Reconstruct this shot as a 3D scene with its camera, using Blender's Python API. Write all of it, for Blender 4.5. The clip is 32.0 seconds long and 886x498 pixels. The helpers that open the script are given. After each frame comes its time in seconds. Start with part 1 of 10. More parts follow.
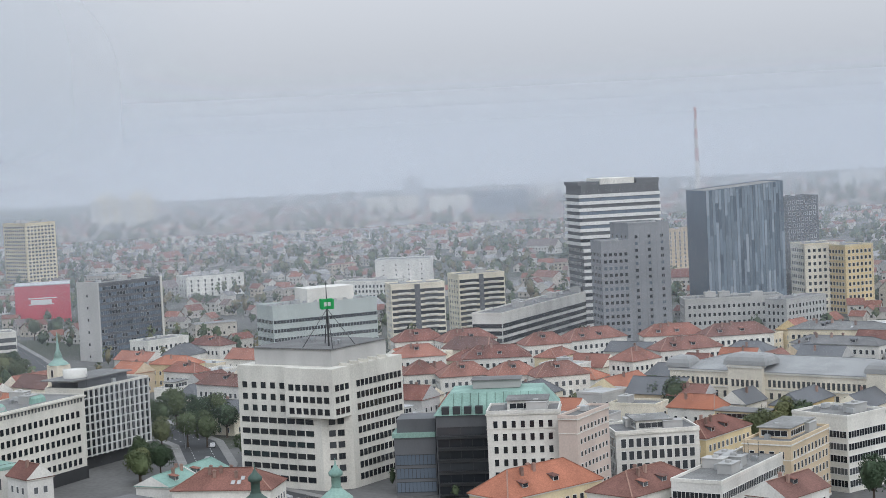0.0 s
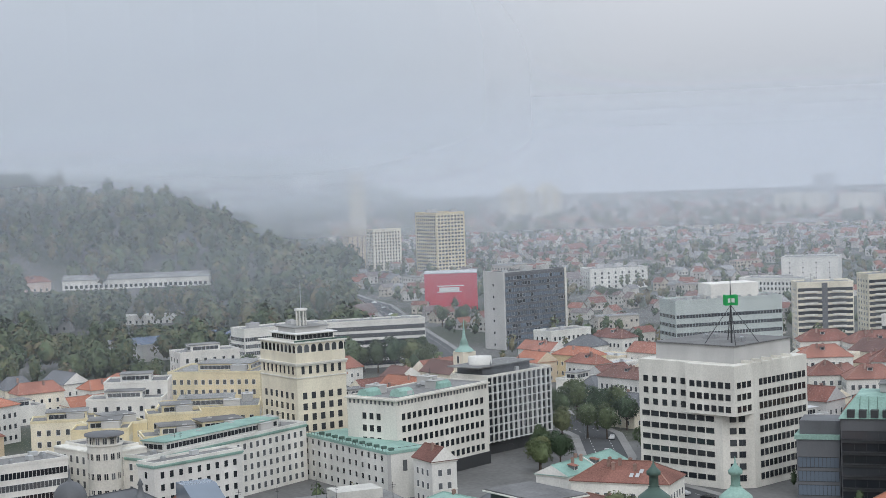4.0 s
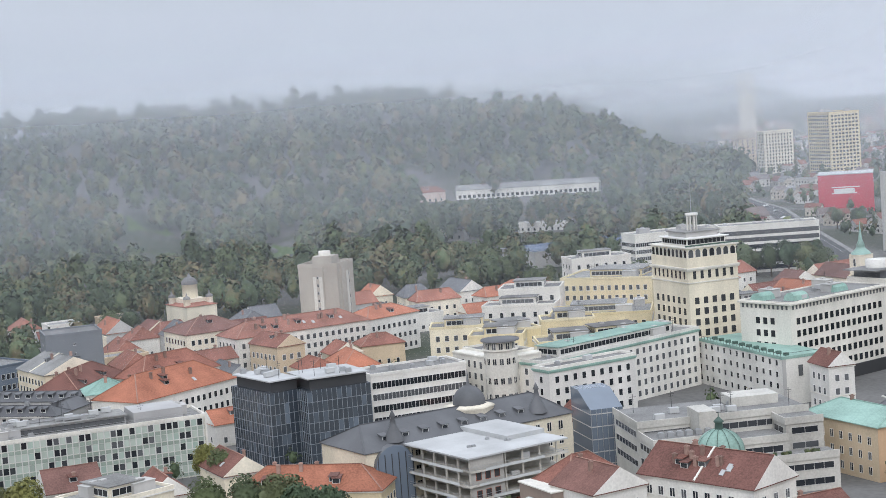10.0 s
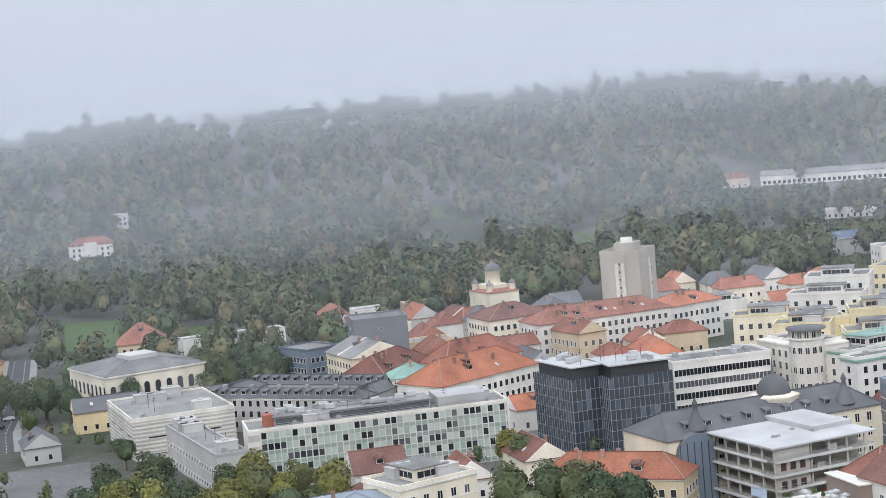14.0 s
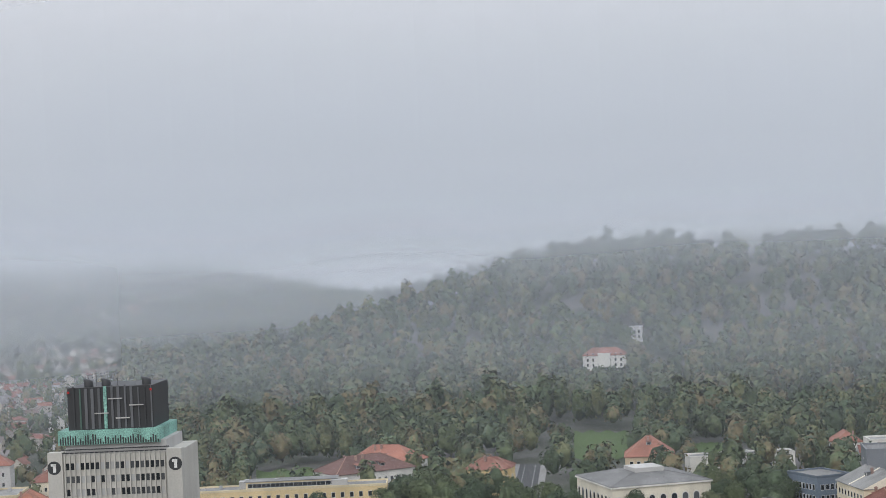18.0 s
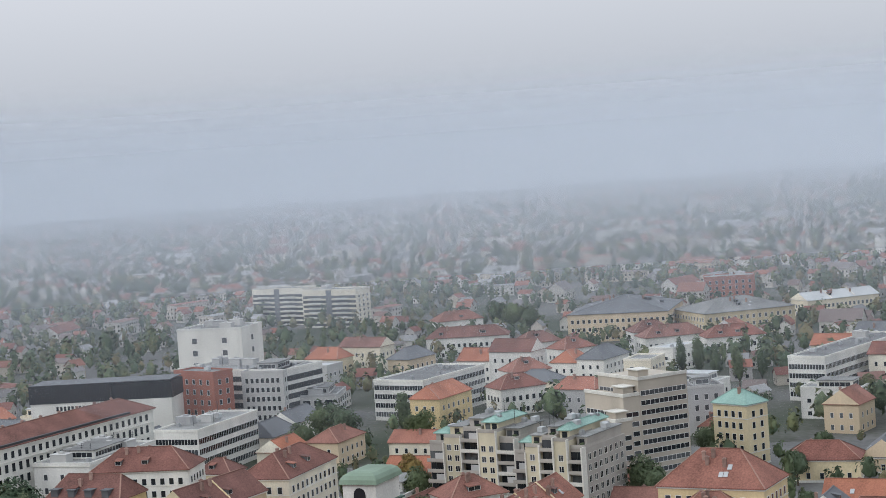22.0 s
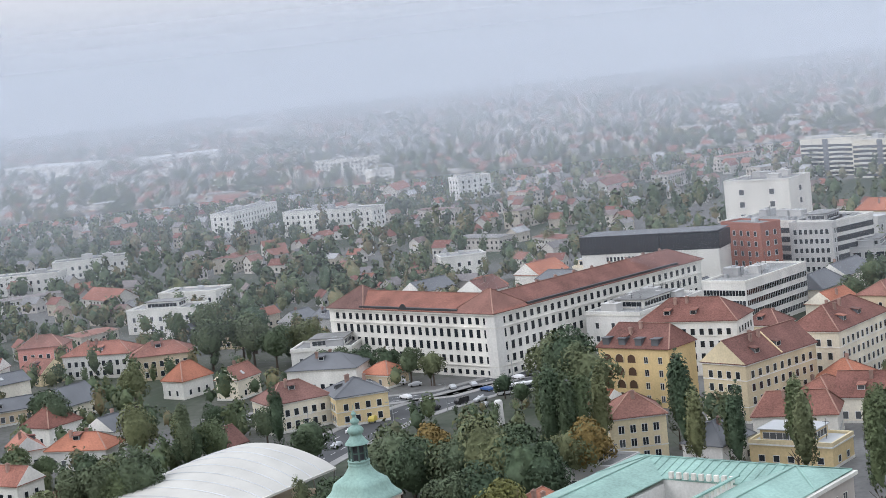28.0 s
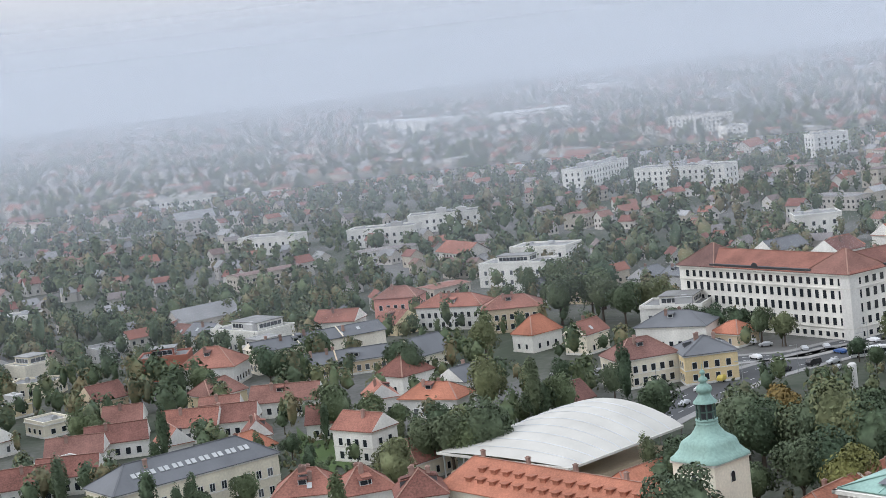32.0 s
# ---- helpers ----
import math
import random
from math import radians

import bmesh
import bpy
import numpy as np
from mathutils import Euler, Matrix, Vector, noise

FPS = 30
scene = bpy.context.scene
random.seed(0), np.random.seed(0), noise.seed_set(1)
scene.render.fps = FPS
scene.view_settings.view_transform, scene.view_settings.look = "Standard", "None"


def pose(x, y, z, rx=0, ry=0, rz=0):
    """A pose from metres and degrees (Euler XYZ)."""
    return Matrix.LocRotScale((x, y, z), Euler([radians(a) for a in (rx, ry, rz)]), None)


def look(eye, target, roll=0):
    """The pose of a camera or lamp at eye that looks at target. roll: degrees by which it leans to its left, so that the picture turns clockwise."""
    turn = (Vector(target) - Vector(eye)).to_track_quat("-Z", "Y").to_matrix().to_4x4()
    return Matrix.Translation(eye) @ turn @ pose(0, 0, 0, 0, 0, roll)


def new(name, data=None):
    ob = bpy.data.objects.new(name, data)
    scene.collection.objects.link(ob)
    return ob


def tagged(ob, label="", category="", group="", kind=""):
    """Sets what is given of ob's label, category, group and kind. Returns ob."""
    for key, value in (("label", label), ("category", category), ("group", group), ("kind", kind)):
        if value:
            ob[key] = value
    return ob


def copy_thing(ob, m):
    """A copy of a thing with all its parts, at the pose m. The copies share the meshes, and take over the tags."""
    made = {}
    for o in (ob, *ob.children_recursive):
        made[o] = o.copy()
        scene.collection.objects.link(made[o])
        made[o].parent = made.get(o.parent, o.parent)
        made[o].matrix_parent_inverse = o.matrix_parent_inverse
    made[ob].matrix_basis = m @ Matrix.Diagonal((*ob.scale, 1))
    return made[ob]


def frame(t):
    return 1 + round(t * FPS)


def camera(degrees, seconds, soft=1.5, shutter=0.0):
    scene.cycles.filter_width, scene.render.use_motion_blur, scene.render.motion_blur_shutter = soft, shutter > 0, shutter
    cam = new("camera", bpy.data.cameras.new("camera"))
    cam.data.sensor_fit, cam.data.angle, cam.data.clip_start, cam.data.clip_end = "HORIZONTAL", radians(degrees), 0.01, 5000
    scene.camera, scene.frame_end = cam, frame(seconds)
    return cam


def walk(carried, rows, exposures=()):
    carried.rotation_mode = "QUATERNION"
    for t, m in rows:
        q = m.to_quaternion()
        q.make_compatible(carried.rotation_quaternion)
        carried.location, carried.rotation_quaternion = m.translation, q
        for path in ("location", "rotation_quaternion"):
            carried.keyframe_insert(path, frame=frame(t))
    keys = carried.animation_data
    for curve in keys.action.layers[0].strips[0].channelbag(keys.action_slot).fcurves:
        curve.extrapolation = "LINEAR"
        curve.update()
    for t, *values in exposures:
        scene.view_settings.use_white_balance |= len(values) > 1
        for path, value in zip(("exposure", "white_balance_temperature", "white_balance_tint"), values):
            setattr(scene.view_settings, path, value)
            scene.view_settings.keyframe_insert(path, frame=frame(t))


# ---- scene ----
# A look-out from a castle tower, some hundred metres above a hazy city; the camera pans left.
cam = camera(28.40, 32.0, soft=0.6)
EYE = 105.0
# seconds, yaw to the left, pitch, roll
ROWS = [
    (0.0, -0.000, -3.225, -2.744),
    (0.5, 0.770, -3.119, -2.322),
    (1.0, 1.728, -2.962, -2.095),
    (1.5, 2.599, -2.736, -1.920),
    (2.0, 4.313, -2.764, -1.789),
    (2.5, 7.397, -3.415, -1.651),
    (3.0, 10.974, -3.290, -1.885),
    (3.5, 12.645, -2.884, -1.986),
    (5.5, 15.263, -3.692, -2.976),
    (6.0, 18.359, -4.665, -3.364),
    (6.5, 21.241, -4.765, -3.287),
    (7.0, 23.317, -4.842, -2.819),
    (7.5, 23.407, -4.487, -2.970),
    (8.0, 23.599, -4.584, -3.153),
    (8.5, 23.993, -4.875, -3.210),
    (9.0, 24.635, -5.053, -3.358),
    (9.5, 25.350, -5.093, -3.628),
    (10.0, 26.064, -5.284, -4.120),
    (10.5, 27.916, -5.845, -4.824),
    (11.0, 30.023, -6.068, -5.467),
    (11.5, 31.216, -6.164, -5.351),
    (12.0, 32.014, -6.327, -5.239),
    (12.5, 32.797, -6.380, -5.537),
    (13.0, 33.724, -6.404, -5.692),
    (13.5, 34.760, -5.633, -5.216),
    (15.5, 40.018, -3.241, -4.620),
    (16.0, 41.298, -2.486, -3.967),
    (16.5, 42.120, -2.077, -3.708),
    (17.0, 43.891, -1.849, -3.612),
    (17.5, 47.458, -1.252, -3.485),
    (18.0, 52.396, -0.033, -2.668),
    (18.5, 58.038, -0.349, -1.735),
    (18.7, 60.526, -0.600, -1.676),
    (19.0, 64.161, -0.872, -1.604),
    (19.5, 69.561, -1.097, -1.610),
    (20.0, 74.537, -1.132, -1.900),
    (20.5, 79.262, -1.386, -2.780),
    (21.0, 83.704, -2.237, -3.541),
    (21.5, 88.266, -2.795, -3.895),
    (22.0, 92.238, -3.045, -4.030),
    (22.5, 95.044, -4.196, -3.943),
    (23.0, 96.182, -4.633, -4.162),
    (23.5, 97.804, -5.040, -4.402),
    (24.0, 100.321, -5.554, -4.545),
    (24.5, 103.658, -5.548, -4.936),
    (25.0, 104.964, -5.315, -4.990),
    (25.5, 105.718, -5.440, -5.206),
    (27.5, 109.595, -6.156, -6.015),
    (28.0, 110.391, -6.317, -6.061),
    (28.5, 111.600, -6.511, -6.141),
    (29.0, 112.456, -6.577, -6.159),
    (29.5, 113.367, -6.708, -6.478),
    (30.0, 114.583, -6.887, -6.687),
    (30.5, 116.338, -7.064, -6.832),
    (31.0, 117.998, -7.073, -6.467),
    (31.5, 119.509, -6.804, -6.290),
    (32.0, 121.973, -6.498, -6.464),
]


def stand(t):
    """Where the eye is: it takes one short step to its left while it passes the pole."""
    def ramp(x):
        x = min(0.4, max(0.0, x))
        return x * x / 0.8

    u = 0.64 * (ramp(t - 17.5) + min(1.6, max(0.0, t - 17.9)) - ramp(t - 19.1)) - 0.406
    return (-0.539 * u, -0.842 * u, EYE)


walk(cam, [(t, pose(*stand(t), 90 + pitch, 0, yaw) @ pose(0, 0, 0, 0, 0, roll)) for t, yaw, pitch, roll in ROWS],
     [(0.0, -0.07, 6250, 10), (3.0, -0.08, 6250, 10), (6.0, -0.04, 6330, 11), (9.0, 0.12, 6300, 12), (12.0, 0.32, 6260, 13), (13.5, 0.33, 6260, 13), (16.0, 0.0, 6420, 11.5), (17.0, -0.05, 6460, 11.5), (18.0, -0.04, 6500, 11.5), (19.0, -0.18, 6400, 10.5), (20.5, -0.15, 6250, 10),
      (22.0, -0.07, 6250, 10.5), (25.0, 0.2, 6230, 12), (28.0, 0.28, 6230, 13), (32.0, 0.25, 6250, 12)])

# ---- sky and light: an overcast morning ----
world = bpy.data.worlds.new("overcast_sky")
scene.world = world
world.use_nodes = True
wn, wl = world.node_tree.nodes, world.node_tree.links
wn.clear()
w_out, w_bg, w_mix = wn.new("ShaderNodeOutputWorld"), wn.new("ShaderNodeBackground"), wn.new("ShaderNodeMixRGB")
w_sky, w_ramp, w_xyz, w_co = wn.new("ShaderNodeTexSky"), wn.new("ShaderNodeValToRGB"), wn.new("ShaderNodeSeparateXYZ"), wn.new("ShaderNodeTexCoord")
w_sky.sky_type, w_sky.sun_disc, w_sky.sun_elevation, w_sky.sun_rotation = "NISHITA", False, radians(38), radians(150)
w_sky.dust_density, w_sky.air_density = 4.0, 1.0
w_scale = wn.new("ShaderNodeMixRGB")
w_scale.blend_type, w_scale.inputs[0].default_value, w_scale.inputs[2].default_value = "MULTIPLY", 1.0, (0.09, 0.09, 0.09, 1)
w_ramp.color_ramp.elements[0].position, w_ramp.color_ramp.elements[0].color = 0.0, (0.50, 0.54, 0.60, 1)
w_ramp.color_ramp.elements[1].position, w_ramp.color_ramp.elements[1].color = 1.0, (1.38, 1.48, 1.60, 1)
mid = w_ramp.color_ramp.elements.new(0.10)
mid.color = (0.77, 0.785, 0.825, 1)
wl.new(w_co.outputs["Generated"], w_xyz.inputs[0])
wl.new(w_xyz.outputs["Z"], w_ramp.inputs[0])
wl.new(w_sky.outputs[0], w_scale.inputs[1])
w_mix.inputs[0].default_value = 0.88
wl.new(w_scale.outputs[0], w_mix.inputs[1])
wl.new(w_ramp.outputs[0], w_mix.inputs[2])
wl.new(w_mix.outputs[0], w_bg.inputs[0])
w_bg.inputs[1].default_value = 1.0
wl.new(w_bg.outputs[0], w_out.inputs[0])

sun = new("sun", bpy.data.lights.new("sun", "SUN"))
sun.data.energy, sun.data.angle, sun.data.color = 0.9, radians(40), (1.0, 0.98, 0.95)
sun.matrix_world = look((0, 0, 300), (-60, 120, 190))

# ---- materials ----
MATS = {}


def material(name, colour, rough=0.8, metal=0.0, grain=0.25, vary=0.12, scale=0.35, dirt=0.0, tint=None, bump=0.0, island=False, spec=0.3, by_tree=False):
    """A surface with a fine grain, broad stains and a shade of its own for each thing."""
    if name in MATS:
        return MATS[name]
    m = bpy.data.materials.new(name)
    m.use_nodes = True
    n, k = m.node_tree.nodes, m.node_tree.links
    b = n["Principled BSDF"]
    b.inputs["Roughness"].default_value, b.inputs["Metallic"].default_value = rough, metal
    b.inputs["Specular IOR Level"].default_value = spec
    co = n.new("ShaderNodeTexCoord")
    big, fine = n.new("ShaderNodeTexNoise"), n.new("ShaderNodeTexNoise")
    big.inputs["Scale"].default_value, big.inputs["Detail"].default_value = scale * 0.35, 4
    fine.inputs["Scale"].default_value, fine.inputs["Detail"].default_value = scale * 5, 3
    stretch = n.new("ShaderNodeMapping")
    stretch.inputs["Scale"].default_value = (1, 1, 0.35)
    k.new(co.outputs["Object"], stretch.inputs[0])
    k.new(stretch.outputs[0], big.inputs["Vector"])
    k.new(co.outputs["Object"], fine.inputs["Vector"])
    two = n.new("ShaderNodeMath")
    two.operation = "ADD"
    for noise_node, share, slot in ((big, 1.0, 0), (fine, grain, 1)):
        w = n.new("ShaderNodeMath")
        w.operation = "MULTIPLY_ADD"
        w.inputs[1].default_value, w.inputs[2].default_value = share, -0.5 * share
        k.new(noise_node.outputs["Fac"], w.inputs[0])
        k.new(w.outputs[0], two.inputs[slot])
    rnd = n.new("ShaderNodeAttribute" if by_tree else "ShaderNodeNewGeometry" if island else "ShaderNodeObjectInfo")
    own_random = "Fac" if by_tree else "Random Per Island" if island else "Random"
    if by_tree:
        rnd.attribute_name = "tree_tone"
    own = n.new("ShaderNodeMath")
    own.operation = "MULTIPLY_ADD"
    own.inputs[1].default_value, own.inputs[2].default_value = vary, 1 - vary / 2
    k.new(rnd.outputs[own_random], own.inputs[0])
    val = n.new("ShaderNodeMath")
    val.operation = "MULTIPLY_ADD"
    val.inputs[1].default_value = 0.35 + dirt
    k.new(two.outputs[0], val.inputs[0])
    k.new(own.outputs[0], val.inputs[2])
    base = n.new("ShaderNodeRGB")
    base.outputs[0].default_value = (*colour, 1)
    src = base.outputs[0]
    if tint:
        ramp = n.new("ShaderNodeValToRGB")
        ramp.color_ramp.interpolation = "LINEAR"
        cols = [colour, *tint]
        while len(ramp.color_ramp.elements) < len(cols):
            ramp.color_ramp.elements.new(0.5)
        for i, c in enumerate(cols):
            ramp.color_ramp.elements[i].position, ramp.color_ramp.elements[i].color = i / (len(cols) - 1), (*c, 1)
        k.new(rnd.outputs[own_random], ramp.inputs[0])
        src = ramp.outputs[0]
    mul = n.new("ShaderNodeVectorMath")
    mul.operation = "SCALE"
    k.new(src, mul.inputs[0])
    k.new(val.outputs[0], mul.inputs["Scale"])
    k.new(mul.outputs[0], b.inputs["Base Color"])
    if bump:
        bp = n.new("ShaderNodeBump")
        bp.inputs["Strength"].default_value, bp.inputs["Distance"].default_value = bump, 0.1
        k.new(fine.outputs["Fac"], bp.inputs["Height"])
        k.new(bp.outputs[0], b.inputs["Normal"])
    MATS[name] = m
    return m


white = material("white_plaster", (0.67, 0.66, 0.62), grain=0.6, dirt=0.38, tint=((0.74, 0.72, 0.66), (0.60, 0.59, 0.56)))
cream = material("cream_plaster", (0.72, 0.66, 0.52), grain=0.6, dirt=0.38, tint=((0.76, 0.71, 0.60), (0.68, 0.60, 0.45)))
yellow = material("yellow_plaster", (0.58, 0.49, 0.33), grain=0.6, dirt=0.38, tint=((0.68, 0.58, 0.38), (0.62, 0.47, 0.24)))
pale_yellow = material("pale_yellow_plaster", (0.70, 0.62, 0.41), grain=0.6, dirt=0.38, tint=((0.74, 0.67, 0.48), (0.66, 0.56, 0.34), (0.72, 0.68, 0.56)))
ochre = material("ochre_plaster", (0.58, 0.47, 0.33), grain=0.6, dirt=0.2)
grey = material("grey_render", (0.42, 0.42, 0.41), dirt=0.2, tint=((0.52, 0.51, 0.49), (0.36, 0.36, 0.36)))
concrete = material("weathered_concrete", (0.44, 0.43, 0.40), dirt=0.45, grain=0.4)
panel = material("pale_stone_panel", (0.66, 0.64, 0.58), grain=0.6, dirt=0.38)
brick = material("red_brick", (0.33, 0.13, 0.09), dirt=0.2, grain=0.5)
blush = material("pale_pink_plaster", (0.60, 0.50, 0.44), grain=0.6, dirt=0.2)
stage_grey = material("blue_grey_cladding", (0.17, 0.185, 0.20), rough=0.5, dirt=0.2)
pink = material("pink_plaster", (0.62, 0.30, 0.25), dirt=0.15)
tile = material("clay_roof_tile", (0.235, 0.098, 0.074), dirt=0.8, grain=1.1, scale=0.42, vary=0.35, bump=0.4, tint=((0.165, 0.08, 0.066), (0.27, 0.115, 0.083), (0.135, 0.077, 0.067), (0.31, 0.135, 0.095)))
orange_tile = material("new_orange_roof_tile", (0.36, 0.145, 0.09), dirt=0.6, grain=1.0, scale=0.42, vary=0.25, bump=0.4)
brown_tile = material("old_brown_roof_tile", (0.115, 0.068, 0.055), dirt=0.7, grain=1.1, scale=0.42, vary=0.2, bump=0.4)
black_clad = material("black_metal_cladding", (0.018, 0.018, 0.02), rough=0.5, dirt=0.2)
slate = material("dark_roof_sheet", (0.125, 0.13, 0.138), rough=0.55, dirt=0.4, vary=0.3)
felt = material("grey_roof_felt", (0.19, 0.19, 0.185), dirt=0.8, grain=0.8, tint=((0.26, 0.26, 0.25), (0.14, 0.14, 0.14)))
pale_roof = material("pale_roof_membrane", (0.45, 0.46, 0.46), dirt=0.3, rough=0.6)
copper = material("green_copper", (0.235, 0.365, 0.315), dirt=0.7, grain=0.6, rough=0.65, tint=((0.27, 0.41, 0.355), (0.19, 0.315, 0.275)))
dark_copper = material("dark_copper", (0.08, 0.13, 0.11), dirt=0.6, rough=0.6)
glass = material("window_glass", (0.035, 0.042, 0.05), rough=0.12, grain=0.0, vary=0.9, spec=0.5, tint=((0.02, 0.024, 0.03), (0.09, 0.095, 0.10)))
blue_glass = material("blue_facade_glass", (0.15, 0.185, 0.23), rough=0.10, grain=0.1, vary=0.5, spec=0.6)
dark = material("dark_metal", (0.05, 0.052, 0.055), rough=0.5, dirt=0.2)
steel = material("galvanised_metal", (0.45, 0.46, 0.47), rough=0.45, metal=0.7)
frame_white = material("white_window_frame", (0.72, 0.72, 0.70), rough=0.5)
bark = material("tree_bark", (0.09, 0.07, 0.055), grain=0.8)
leaf = material("foliage", (0.095, 0.13, 0.065), grain=1.0, vary=0.5, scale=0.3, dirt=0.6, rough=0.75, tint=((0.075, 0.115, 0.065), (0.12, 0.15, 0.068), (0.08, 0.108, 0.062), (0.14, 0.15, 0.07)))
leaf_yellow = material("autumn_foliage", (0.235, 0.165, 0.055), grain=0.6, vary=0.5, dirt=0.5)
leaf_lime = material("yellow_green_foliage", (0.23, 0.23, 0.075), grain=1.0, vary=0.4, dirt=0.5, scale=0.3)
wood_leaf = material("woodland_foliage", (0.10, 0.135, 0.07), grain=0.6, vary=0.5, scale=0.3, dirt=0.5, rough=0.8, by_tree=True, tint=((0.078, 0.112, 0.065), (0.12, 0.15, 0.07), (0.082, 0.118, 0.07), (0.15, 0.158, 0.075), (0.07, 0.10, 0.062), (0.16, 0.13, 0.07), (0.10, 0.135, 0.07)))
far_wall = material("suburb_plaster", (0.50, 0.48, 0.43), island=True, dirt=0.1, tint=((0.64, 0.62, 0.58), (0.46, 0.41, 0.33), (0.54, 0.50, 0.45), (0.34, 0.33, 0.32)))
far_roof = material("suburb_roof", (0.24, 0.105, 0.08), island=True, dirt=0.4, vary=0.3, tint=((0.20, 0.09, 0.075), (0.28, 0.12, 0.085), (0.16, 0.12, 0.11), (0.20, 0.20, 0.20), (0.30, 0.30, 0.30)))
ridge_tile = material("ridge_tile", (0.33, 0.20, 0.155), dirt=0.5, grain=0.8)
asphalt = material("asphalt", (0.075, 0.077, 0.08), dirt=0.3, grain=0.4)


def ground_material():
    m = bpy.data.materials.new("city_ground")
    m.use_nodes = True
    n, k = m.node_tree.nodes, m.node_tree.links
    b = n["Principled BSDF"]
    b.inputs["Roughness"].default_value = 0.9
    geo, ramp = n.new("ShaderNodeNewGeometry"), n.new("ShaderNodeValToRGB")
    a, c = n.new("ShaderNodeTexNoise"), n.new("ShaderNodeTexNoise")
    a.inputs["Scale"].default_value, a.inputs["Detail"].default_value = 0.012, 6
    c.inputs["Scale"].default_value, c.inputs["Detail"].default_value = 0.4, 3
    k.new(geo.outputs["Position"], a.inputs["Vector"])
    k.new(geo.outputs["Position"], c.inputs["Vector"])
    add = n.new("ShaderNodeMath")
    add.operation = "MULTIPLY_ADD"
    add.inputs[1].default_value, add.inputs[2].default_value = 0.25, 0.0
    k.new(c.outputs["Fac"], add.inputs[0])
    k.new(a.outputs["Fac"], add.inputs[2])
    k.new(add.outputs[0], ramp.inputs[0])
    e = ramp.color_ramp.elements
    e[0].position, e[0].color = 0.50, (0.035, 0.048, 0.026, 1)
    e[1].position, e[1].color = 0.74, (0.13, 0.128, 0.122, 1)
    x = e.new(0.60)
    x.color = (0.065, 0.07, 0.052, 1)
    k.new(ramp.outputs[0], b.inputs["Base Color"])
    return m


city_ground = ground_material()
lawn = material("lawn", (0.07, 0.11, 0.035), dirt=0.4, grain=0.5)


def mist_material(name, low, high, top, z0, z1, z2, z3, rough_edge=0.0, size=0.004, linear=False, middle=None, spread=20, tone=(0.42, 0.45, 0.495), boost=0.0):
    """Thin mist drawn as a mostly see-through sheet that scatters the light of the sky; its painted density goes low,
    high, top with the height.
    """
    m = bpy.data.materials.new(name)
    m.use_nodes = True
    n, k = m.node_tree.nodes, m.node_tree.links
    n.clear()
    out, mix, clear, half = n.new("ShaderNodeOutputMaterial"), n.new("ShaderNodeMixShader"), n.new("ShaderNodeBsdfTransparent"), n.new("ShaderNodeAddShader")
    d, t = n.new("ShaderNodeBsdfDiffuse"), n.new("ShaderNodeBsdfTranslucent")
    for s in (d, t):  # light of both sides, scattered forwards and back
        s.inputs[0].default_value = (*tone, 1)
    k.new(d.outputs[0], half.inputs[0])
    k.new(t.outputs[0], half.inputs[1])
    geo, xyz, nz = n.new("ShaderNodeNewGeometry"), n.new("ShaderNodeSeparateXYZ"), n.new("ShaderNodeTexNoise")
    nz.inputs["Scale"].default_value, nz.inputs["Detail"].default_value = size, 4
    k.new(geo.outputs["Position"], xyz.inputs[0])
    k.new(geo.outputs["Position"], nz.inputs["Vector"])
    shift = n.new("ShaderNodeMath")
    shift.operation = "MULTIPLY_ADD"
    shift.inputs[1].default_value = rough_edge
    k.new(nz.outputs["Fac"], shift.inputs[0])
    k.new(xyz.outputs["Z"], shift.inputs[2])
    maps = []
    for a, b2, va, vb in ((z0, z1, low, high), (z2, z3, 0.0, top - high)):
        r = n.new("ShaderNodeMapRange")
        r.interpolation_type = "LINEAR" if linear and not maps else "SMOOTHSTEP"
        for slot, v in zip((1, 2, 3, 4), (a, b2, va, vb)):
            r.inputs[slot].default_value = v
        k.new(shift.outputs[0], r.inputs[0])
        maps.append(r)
    add = n.new("ShaderNodeMath")
    add.operation, add.use_clamp = "ADD", True
    k.new(maps[0].outputs[0], add.inputs[0])
    k.new(maps[1].outputs[0], add.inputs[1])
    density = add.outputs[0]
    if middle is not None:  # the cloud thins out to both ends
        flat, unit, dot, ends, prod = n.new("ShaderNodeCombineXYZ"), n.new("ShaderNodeVectorMath"), n.new("ShaderNodeVectorMath"), n.new("ShaderNodeMapRange"), n.new("ShaderNodeMath")
        k.new(xyz.outputs["X"], flat.inputs[0])
        k.new(xyz.outputs["Y"], flat.inputs[1])
        unit.operation, dot.operation, ends.interpolation_type, prod.operation = "NORMALIZE", "DOT_PRODUCT", "SMOOTHSTEP", "MULTIPLY"
        k.new(flat.outputs[0], unit.inputs[0])
        k.new(unit.outputs[0], dot.inputs[0])
        dot.inputs[1].default_value = (-math.sin(radians(middle)), math.cos(radians(middle)), 0)
        ends.inputs[1].default_value, ends.inputs[2].default_value = math.cos(radians(spread)), math.cos(radians(spread * 0.55))
        k.new(dot.outputs["Value"], ends.inputs[0])
        share = ends.outputs[0]
        if boost:  # or it only thickens towards the middle
            more = n.new("ShaderNodeMath")
            more.operation = "MULTIPLY_ADD"
            more.inputs[1].default_value, more.inputs[2].default_value = boost, 1.0
            k.new(share, more.inputs[0])
            share = more.outputs[0]
        k.new(density, prod.inputs[0])
        k.new(share, prod.inputs[1])
        density = prod.outputs[0]
    k.new(density, mix.inputs[0])
